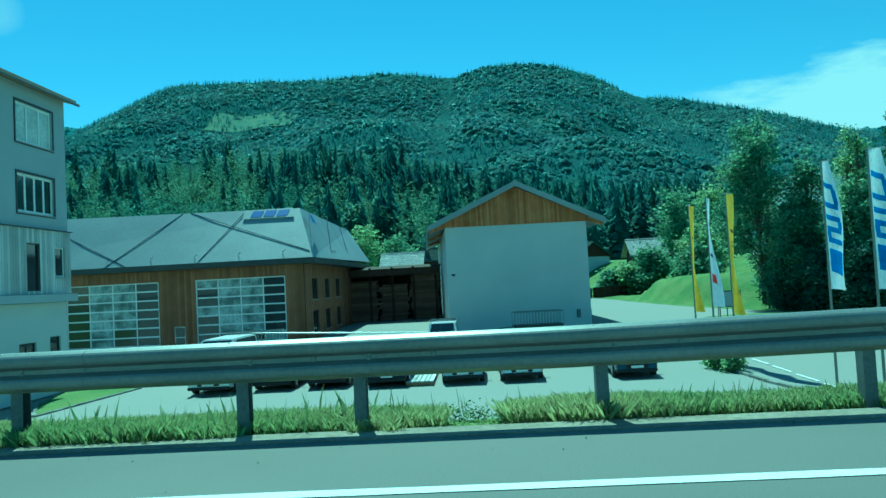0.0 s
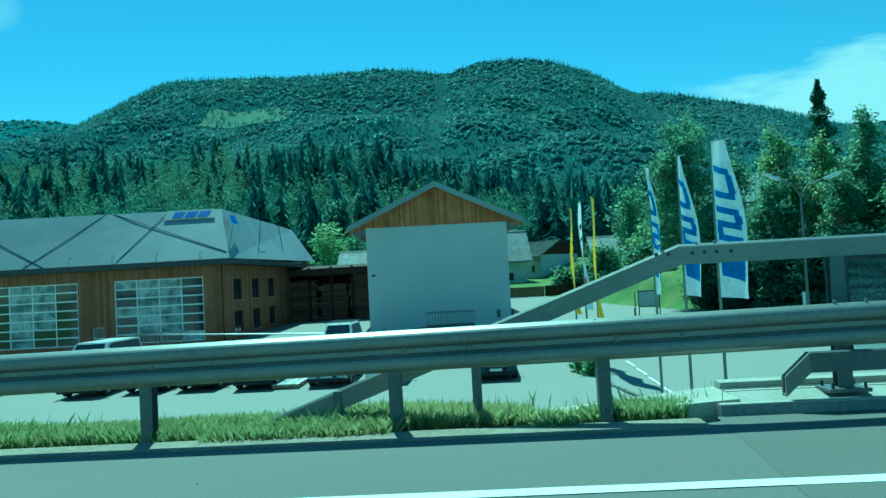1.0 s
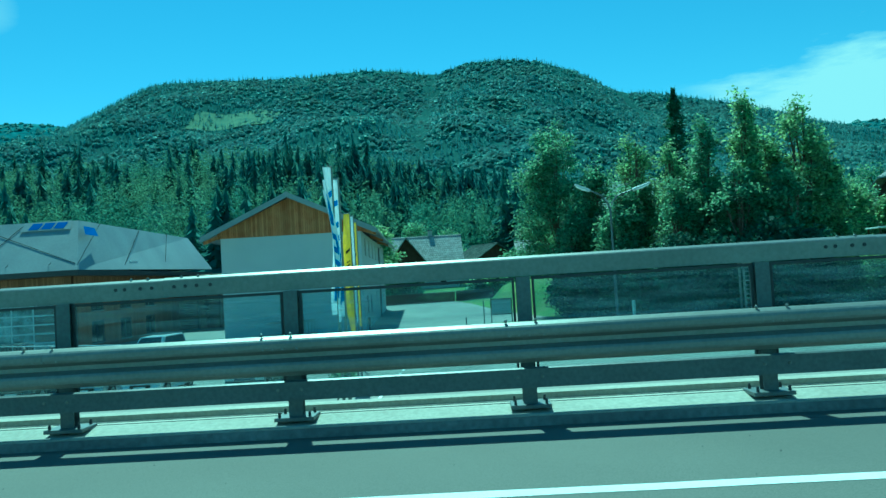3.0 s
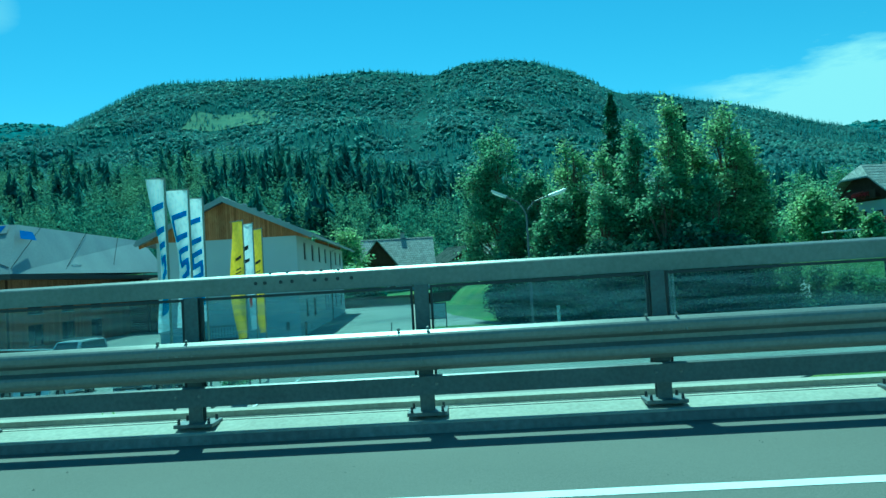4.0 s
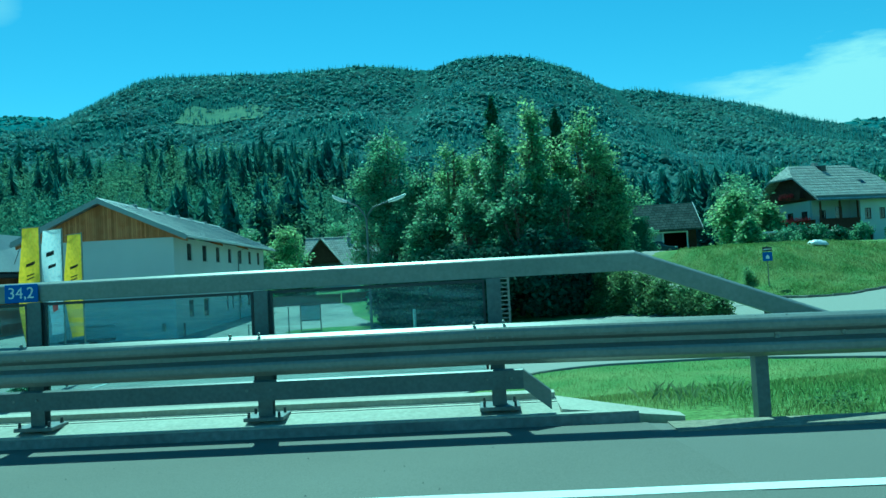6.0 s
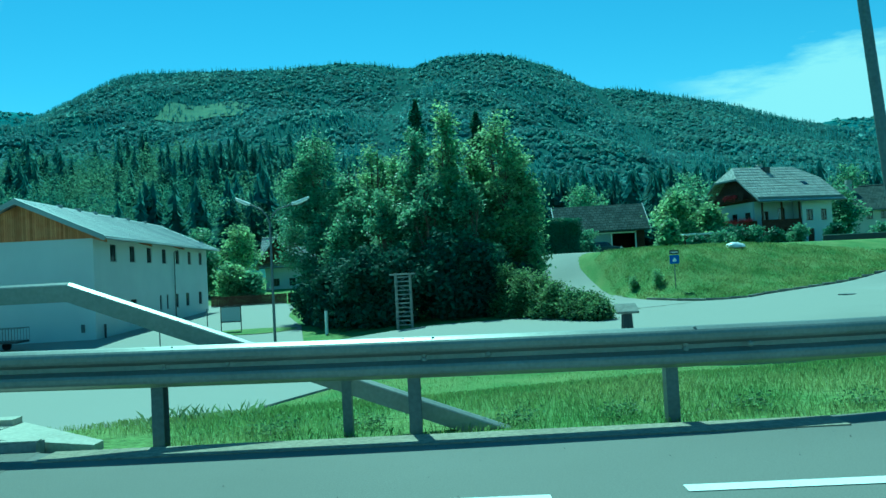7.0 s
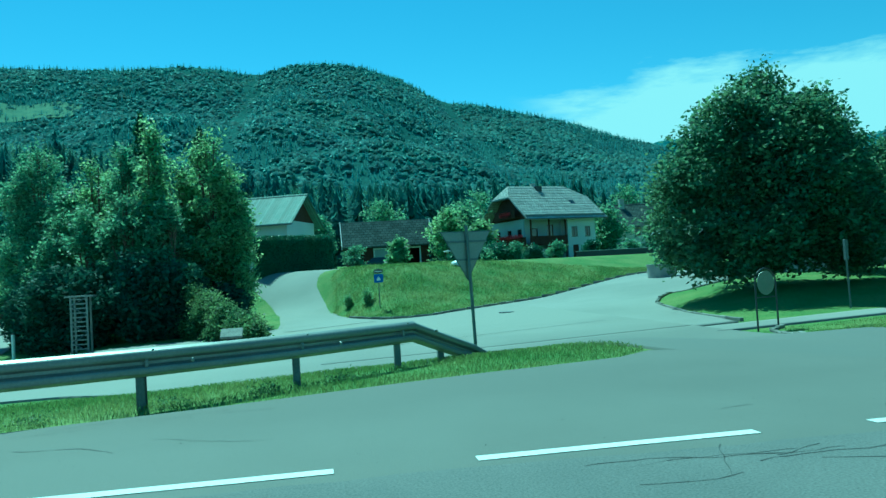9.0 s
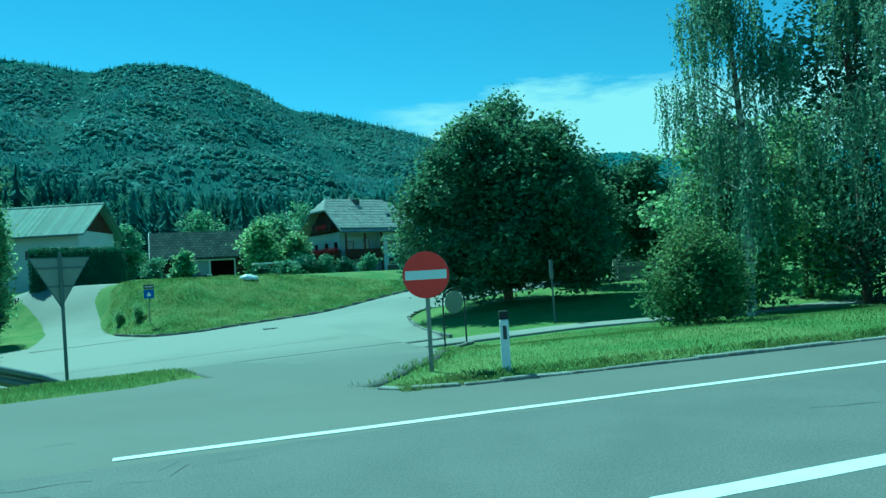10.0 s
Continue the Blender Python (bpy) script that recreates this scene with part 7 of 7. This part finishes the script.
# ---- geranium boxes on the chalet ----
cm = ch.matrix_world
for k, (lx, ly, lz, ln, along) in enumerate(((-0.85, 1.0, 3.0, 4.4, 1), (-0.85, 5.7, 3.0, 4.6, 1), (-0.85, 3.6, 6.15, 2.6, 1))):
    fb = thing("flower_box", *(cm @ Vector((lx, ly, lz))), "balcony box overflowing with red geraniums", "flower box", "geranium boxes", rz=16.3)
    r = np.random.RandomState(500 + k)
    n_ = int(ln * 260)
    p = np.stack([r.normal(size=n_) * 0.15, r.rand(n_) * ln, 0.3 + r.normal(size=n_) * 0.17], -1)
    if not along:
        p = p[:, [1, 0, 2]]
        part("trough", box(0, ln, -0.12, 0.12, 0, 0.2), DARKWOOD, fb)
    else:
        part("trough", box(-0.12, 0.12, 0, ln, 0, 0.2), DARKWOOD, fb)
    a = r.normal(size=(n_, 3, 3))
    part_me("flowers", fastmesh((p[:, None] + a / np.linalg.norm(a, axis=2, keepdims=True) * 0.1).reshape(-1, 3), np.arange(3 * n_).reshape(-1, 3)), FLOWER, fb, "red blossoms")["kind"] = "stuff"
part("gable_balcony", box(-0.8, 0.0, 0.2, 10.5, 2.1, 2.3), DARKWOOD, ch)
for z0_, y0_, y1_ in ((2.3, 0.2, 10.5), (6.1, 2.6, 8.2)):
    rl = bmesh.new()
    for k in range(int((y1_ - y0_) / 0.2)):
        box(-0.78, -0.74, y0_ + 0.2 * k, y0_ + 0.2 * k + 0.185, z0_, z0_ + 0.85, rl)
    box(-0.82, -0.7, y0_, y1_, z0_ + 0.85, z0_ + 0.93, rl)
    part("gable_balcony_rail", rl, DARKWOOD, ch, "dark timber balcony boards")
part("gable_balcony", box(-0.8, 0.04, 2.6, 8.2, 5.9, 6.1), DARKWOOD, ch)


# ---- flags ----
def banner(name, x, y, top, width, height, cloth, marks, label, seed, wave=0.5, z=None, ax=0.08):
    """A banner hung from a pole's top arm, swung towards the road."""
    g = float(ground_z(x, y)) if z is None else z
    ob = thing(name, x, y, g, label, "flag", "flags at the yard")
    part("pole", tube([(0, 0, -0.1), (0, 0, (top - g) * 0.5), (0, 0, top - g)], 0.05, None, 8, 0.035), GALV, ob)
    part("arm", tube([(0, 0, top - g - 0.05), (ax * width, -width, top - g - 0.2)], 0.018, None, 6), GALV, ob)
    r = random.Random(seed)
    ph = r.random() * 6
    nx, nz = 10, 36

    def at(u, w_, off=0.0):
        # u along the arm, w_ down the cloth
        yy = -width * (0.06 + 0.94 * u) * (1 + 0.25 * w_ * wave)
        xx = ax * width * u + wave * (0.22 * math.sin(w_ * 5 + u * 2.5 + ph) * u + 0.35 * w_ * w_ * u) + off
        zz = top - g - 0.07 - 0.15 * u - height * w_ * (1 - 0.03 * u)
        return (xx, yy, zz)

    bm = bmesh.new()
    grid = [[bm.verts.new(at(i_ / nx, j_ / nz)) for i_ in range(nx + 1)] for j_ in range(nz + 1)]
    for j_ in range(nz):
        for i_ in range(nx):
            bm.faces.new((grid[j_][i_], grid[j_][i_ + 1], grid[j_ + 1][i_ + 1], grid[j_ + 1][i_]))
    cl = part("cloth", bm, cloth, ob, smooth=True)
    for k, (shape, mat_) in enumerate(marks):
        for off in (-0.012, 0.012):
            bm = bmesh.new()
            for u0, u1, w0, w1 in shape:
                m_, n_ = 5, 5
                gr_ = [[bm.verts.new(at(u0 + (u1 - u0) * i_ / m_, w0 + (w1 - w0) * j_ / n_ + 0.05 * (u0 + (u1 - u0) * i_ / m_ - 0.5), off)) for i_ in range(m_ + 1)] for j_ in range(n_ + 1)]
                for j_ in range(n_):
                    for i_ in range(m_):
                        bm.faces.new((gr_[j_][i_], gr_[j_][i_ + 1], gr_[j_ + 1][i_ + 1], gr_[j_ + 1][i_]))
            part("print", bm, mat_, cl, smooth=True)
    return ob


emblem = [([(0.1, 0.85, 0.17, 0.21), (0.1, 0.85, 0.33, 0.37), (0.72, 0.9, 0.21, 0.33)], BLUEF), ([(0.1, 0.85, 0.43, 0.47), (0.1, 0.85, 0.52, 0.56), (0.1, 0.85, 0.61, 0.65), (0.7, 0.9, 0.47, 0.52), (0.08, 0.28, 0.56, 0.61)], BLUEF), ([(0.1, 0.85, 0.70, 0.88)], BLUEF)]
for k, (x, y, ax) in enumerate(((3.02, 26.8, -0.22), (3.4, 24.5, -0.08), (3.67, 22.0, 0.1))):
    banner("company_flag", x, y, 4.65, 1.25, 4.3, WHITEF, emblem, "tall white banner with plain blue emblem blocks", 10 + k, 0.75, ax=ax)
ybar = [([(0.3, 0.75, 0.3, 0.325), (0.35, 0.7, 0.4, 0.41), (0.35, 0.7, 0.43, 0.44)], BLACKF)]
banner("yellow_flag", 2.15, 34.1, 4.45, 1.2, 5.2, YELLOWF, ybar, "tall yellow advertising banner", 20, 0.6, ax=-0.17)
banner("white_flag", 1.95, 36.3, 4.5, 1.2, 5.0, WHITEF, [([(0.45, 0.8, 0.2, 0.24), (0.35, 0.7, 0.33, 0.36), (0.45, 0.8, 0.5, 0.53)], BLACKF), ([(0.3, 0.7, 0.7, 0.78)], REDP)], "white banner with dark print and a red patch", 21, 0.6, ax=-0.15)
banner("yellow_flag", 1.75, 38.5, 4.4, 1.2, 5.2, YELLOWF, ybar, "second yellow advertising banner", 22, 0.6, ax=-0.17)


# ---- vehicles ----
CARPAINT = [mat(nm, col, 0.25, 0.3, 0.03, 2, 30, 0) for nm, col in (("black_paint", (0.015, 0.016, 0.018)), ("silver_paint", (0.5, 0.51, 0.52)), ("white_paint", (0.78, 0.78, 0.77)), ("blue_grey_paint", (0.06, 0.08, 0.11)), ("red_brown_paint", (0.12, 0.02, 0.02)))]
TAIL = mat("red_lamp_glass", (0.4, 0.01, 0.01), 0.2, 0, 0.05, 2, 30, 0)


def car(name, x, y, rz, paint, label, length=4.4, width=1.8, height=1.48, van=False, z=None):
    """A parked car, nose along local -y."""
    g = float(ground_z(x, y)) + 0.03 if z is None else z
    ob = thing(name, x, y, g, label, "van" if van else "car", "parked vehicles", rz)
    L, w, h = length, width / 2, height
    belt = h * 0.62
    low = [(-L * 0.5, 0.32), (-L * 0.49, 0.55), (-L * 0.46, 0.72), (-L * 0.22, belt), (L * 0.40, belt + 0.03), (L * 0.48, belt - 0.05), (L * 0.5, 0.6), (L * 0.49, 0.3), (L * 0.3, 0.22), (-L * 0.3, 0.22)]
    if van:
        low = [(-L * 0.5, 0.32), (-L * 0.495, 0.6), (-L * 0.46, 0.9), (-L * 0.36, belt), (L * 0.49, belt), (L * 0.5, 0.5), (L * 0.49, 0.3), (L * 0.3, 0.22), (-L * 0.3, 0.22)]
    body = part("body", prism(low, -w, w, "x", bevel=0.05), paint, ob)
    for q in body.data.vertices:
        k = max(0.0, abs(q.co.y) / (L / 2) - 0.75) * 4
        q.co.x *= 1 - 0.10 * k * k
    c0, c1, r0, r1 = (-L * 0.2, L * 0.46, -L * 0.06, L * 0.3) if not van else (-L * 0.35, L * 0.485, -L * 0.2, L * 0.46)
    bm = bmesh.new()
    a = [bm.verts.new(p) for p in ((-w * 0.94, c0, belt), (w * 0.94, c0, belt), (w * 0.94, c1, belt), (-w * 0.94, c1, belt))]
    b = [bm.verts.new(p) for p in ((-w * 0.78, r0, h), (w * 0.78, r0, h), (w * 0.78, r1, h), (-w * 0.78, r1, h))]
    for k in range(4):
        bm.faces.new((a[k], a[(k + 1) % 4], b[(k + 1) % 4], b[k]))
    bm.faces.new(b)
    bmesh.ops.recalc_face_normals(bm, faces=bm.faces[:])
    bmesh.ops.bevel(bm, geom=[e for e in bm.edges if not e.is_boundary], offset=0.05, segments=2, affect="EDGES")
    cab = part("cabin", bm, paint, ob)

    def pane(corners, nm):
        q = bmesh.new()
        cen = sum((Vector(c) for c in corners), Vector()) / 4
        nrm = (Vector(corners[1]) - Vector(corners[0])).cross(Vector(corners[3]) - Vector(corners[0])).normalized()
        if nrm.dot(cen - Vector((0, (c0 + c1) / 2, belt))) < 0:
            nrm = -nrm
        q.faces.new([q.verts.new(cen + (Vector(c) - cen) * 0.86 + nrm * 0.012) for c in corners])
        part(nm, q, DARKGL, cab)

    A = [(-w * 0.94, c0, belt), (w * 0.94, c0, belt), (w * 0.94, c1, belt), (-w * 0.94, c1, belt)]
    B = [(-w * 0.78, r0, h), (w * 0.78, r0, h), (w * 0.78, r1, h), (-w * 0.78, r1, h)]
    for k, nm in ((0, "windscreen"), (1, "side_window"), (2, "rear_window"), (3, "side_window")):
        pane((A[k], A[(k + 1) % 4], B[(k + 1) % 4], B[k]), nm)
    for sx in (-1, 1):
        for yy in (-L * 0.31, L * 0.29):
            wl_ = part("wheel", tube([(sx * (w - 0.2), yy, 0.32), (sx * (w + 0.005), yy, 0.32)], 0.32, None, 20), BLACK, ob)
            part("rim", tube([(sx * (w - 0.02), yy, 0.32), (sx * (w + 0.012), yy, 0.32)], 0.2, None, 12), GALV, wl_)
        part("headlight", box(sx * w * 0.72 - 0.2, sx * w * 0.72 + 0.2, -L * 0.487, -L * 0.44, 0.6, 0.76, bevel=0.03), LENS, ob)
        part("tail_light", box(sx * w * 0.76 - 0.13, sx * w * 0.76 + 0.13, L * 0.46, L * 0.497, 0.68, 0.9, bevel=0.03), TAIL, ob)
        part("mirror", box(sx * (w + 0.1) - 0.09, sx * (w + 0.1) + 0.09, c0 + 0.25, c0 + 0.37, belt, belt + 0.14, bevel=0.03), paint, ob)
    part("grille", box(-w * 0.5, w * 0.5, -L * 0.503, -L * 0.47, 0.4, 0.6, bevel=0.02), BLACK, ob)
    part("bumper", box(-w * 0.92, w * 0.92, -L * 0.51, -L * 0.46, 0.24, 0.38, bevel=0.03), BLACK, ob)
    part("plate_bar", box(-0.25, 0.25, -L * 0.513, -L * 0.505, 0.42, 0.52), WHITEP, ob)
    return ob


for x, y, col, lab, kw in ((-20.6, 35.4, 2, "white pickup van with dark windows", dict(van=True, length=4.9, height=2.3, width=1.95)), (-18.0, 35.7, 0, "black parked hatchback", {}), (-15.6, 35.7, 4, "dark red parked estate car", {}), (-12.9, 35.2, 0, "black parked saloon", {}), (-9.65, 35.1, 1, "silver parked hatchback", {}), (-7.15, 35.1, 2, "white parked compact car", dict(height=1.4)), (-2.45, 34.6, 3, "blue-grey parked saloon", {})):
    car("parked_car", x, y, 0, CARPAINT[col], lab + " facing the road", **kw)
vn = car("parked_van", -10.9, 43.8, 0, CARPAINT[2], "white parked van with roof rack", 4.4, 1.8, 1.85, True)
for k in range(4):
    part("rack_bar", tube([(-0.75, -0.8 + 0.8 * k, 1.95), (0.75, -0.8 + 0.8 * k, 1.95)], 0.02, None, 5), GALVD, vn)
for sx in (-0.75, 0.75):
    part("rack_rail", tube([(sx, -0.9, 1.95), (sx, 1.9, 1.95)], 0.02, None, 5), GALVD, vn)
car("terrace_car", 44.6, 96.5, 70, CARPAINT[3], "dark car parked before the garage")
car("terrace_car", 55.2, 96.0, 100, CARPAINT[1], "light car parked beside the garage")
pf = thing("pallet_platform", -11.5, 35.5, float(ground_z(-11.5, 35.5)) + 0.045, "flat pale board ramp lying in a parking bay", "platform")
for k in range(6):
    part("board", box(-0.6 + 0.2 * k, -0.42 + 0.2 * k, -2.4, 2.4, 0.12, 0.17), PALEWOOD, pf)
for y in (-2.2, 0, 2.2):
    part("bearer", box(-0.6, 0.58, y - 0.06, y + 0.06, 0, 0.118), RAWWOOD, pf)


def cage_trailer(x, y, rz, label):
    g = float(ground_z(x, y)) + 0.03
    ob = thing("cage_trailer", x, y, g, label, "trailer", "mesh-sided trailers", rz)
    part("bed", box(-1.6, 1.6, -0.8, 0.8, 0.55, 0.7, bevel=0.02), DARKMET, ob)
    for sy in (-0.8, 0.8):
        part("top_rail", tube([(-1.6, sy, 1.55), (1.6, sy, 1.55)], 0.03, None, 6), GALV, ob)
        for k in range(17):
            part("bar", tube([(-1.6 + 0.2 * k, sy, 0.7), (-1.6 + 0.2 * k, sy, 1.55)], 0.016, None, 5), GALV, ob)
    for sx in (-1.6, 1.6):
        part("top_rail", tube([(sx, -0.8, 1.55), (sx, 0.8, 1.55)], 0.03, None, 6), GALV, ob)
    for sy in (-0.9, 0.9):
        part("wheel", tube([(0, sy - 0.08, 0.3), (0, sy + 0.08, 0.3)], 0.3, None, 16), BLACK, ob)
    part("drawbar", tube([(-1.6, 0, 0.6), (-2.6, 0, 0.55)], 0.04, None, 6), GALVD, ob)


cage_trailer(-5.0, 51.5, 4, "galvanised trailer with barred sides before the white wall")
cage_trailer(-22.6, 47, 10, "barred trailer parked at the timber hall")
bar = thing("barrier_pole", -24.5, 47.5, float(ground_z(-24.5, 47.5)), "long thin white barrier pole across the yard", "barrier")
part("stand", box(-0.12, 0.12, -0.12, 0.12, 0, 1.35, bevel=0.02), DARKMET, bar)
part("boom", tube([(0, 0, 1.5), (13.5, 0.5, 0.85)], 0.045, None, 8), WHITEP, bar)
part("stand", box(13.3, 13.5, 0.4, 0.6, 0, 0.8, bevel=0.02), DARKMET, bar)
# yard markings and planting strip
for k in range(5):
    x = 3.5 + 0.06 * k
    bm = bmesh.new()
    p = drape(np.array([x, x + 0.12, x + 0.12, x]), np.array([27.0, 27.0, 29.0, 29.0]) + 2.6 * k, 0.055)
    bm.faces.new([bm.verts.new(q) for q in p])
    tagged(part("yard_marking", bm, PAINT), "worn white bay line in the yard", "road marking", "yard lines", kind="structure")
kerb_run([(1.6, 34.4), (1.9, 30), (2.4, 26)], "kerb of the flag bed", 9, h=0.14, step=0.8)
for k, (x, y, h, w) in enumerate(((1.3, 34.4, 0.8, 0.7), (1.7, 33.2, 0.7, 0.6), (2.9, 20, 1.2, 0.6), (4.2, 18.5, 1.3, 0.8), (5.6, 19.5, 1.2, 0.9))):
    tree("bed_shrub", x, y, heap(h, w, 340 + k, 3, 0.2), 900, 0.09, LEAF_A, "loose green shrub at the yard edge", 345 + k, 0.02, kinds="bush", group="yard shrubs", spread=0.12)

# low walls behind the maple
bw = thing("brick_wall", 62.9, 46.6, float(ground_z(63, 46.6)) - 0.1, "low red-brown brick wall at the street edge", "wall", rz=4)
BRICK = mat("red_brick", (0.3, 0.11, 0.07), 0.85, 0, 0.25, 2.5, 20, 0.3, rand=0.15)
for lev in range(5):
    for k in range(8):
        part("brick", box(0.3 * k + 0.15 * (lev % 2), 0.3 * k + 0.285 + 0.15 * (lev % 2), 0, 0.2, 0.13 * lev, 0.12 + 0.13 * lev), BRICK, bw)
part("coping", box(-0.05, 2.65, -0.04, 0.24, 0.652, 0.72, bevel=0.01), CONC, bw)
ww = thing("garden_wall", 67.5, 46.4, float(ground_z(68, 46.4)) - 0.1, "pale plastered garden wall behind the maple", "wall")
part("body", box(0, 3.0, 0, 0.2, 0, 1.0, bevel=0.01), PLASTER, ww)
part("coping", box(-0.05, 3.05, -0.05, 0.25, 1.004, 1.07, bevel=0.01), CONC, ww)

# lean-to roofs past the farmhouse
for k, (x, y, w_, d_, rz_) in enumerate(((82.6, 97.0, 3.4, 3.0, 12), (77.6, 76.5, 2.6, 2.4, -6))):
    g = float(ground_z(x, y))
    cp = thing("lean_to", x, y, g, "small open shelter with a pale sheet roof", "shelter", "garden shelters", rz=rz_)
    part("roof", prism([(0, 1.7), (d_, 2.9), (d_, 2.98), (0, 1.78)], 0, w_, "x"), SHEET, cp)
    for px_ in (0.1, w_ - 0.2):
        part("post", box(px_, px_ + 0.1, 0.1, 0.2, -0.1, 1.72), DARKWOOD, cp)
        part("post", box(px_, px_ + 0.1, d_ - 0.2, d_ - 0.1, -0.1, 2.84), DARKWOOD, cp)
    part("back_wall", box(0.22, w_ - 0.22, d_ - 0.18, d_ - 0.12, 0, 2.6), DARKWOOD, cp)


# ---- planted beds in the yard ----
def bed(label, pts, seed):
    """A low grass bed inside a row of kerb stones."""
    cx, cy = sum(p[0] for p in pts) / len(pts), sum(p[1] for p in pts) / len(pts)
    bm = bmesh.new()
    rim = [bm.verts.new((x, y, float(ground_z(x, y)) + 0.06)) for x, y in pts]
    mid_ = bm.verts.new((cx, cy, float(ground_z(cx, cy)) + 0.14))
    low_ = [bm.verts.new((x, y, float(ground_z(x, y)) - 0.1)) for x, y in pts]
    for k in range(len(pts)):
        j = (k + 1) % len(pts)
        bm.faces.new((rim[k], rim[j], mid_)), bm.faces.new((low_[k], low_[j], rim[j], rim[k]))
    bmesh.ops.recalc_face_normals(bm, faces=bm.faces[:])
    tagged(part("grass_bed", bm, GRASS), label, "grass bed", kind="structure")
    kerb_run(pts + [pts[0]], "kerb round the grass bed", seed, h=0.09, step=0.7, lift=0.02)


bed("dry grass bed at the yard corner", [(-26.3, 29.6), (-25.9, 32.0), (-25.2, 36.6), (-26.8, 37.3), (-28.9, 36.3), (-27.9, 32.5)], 21)
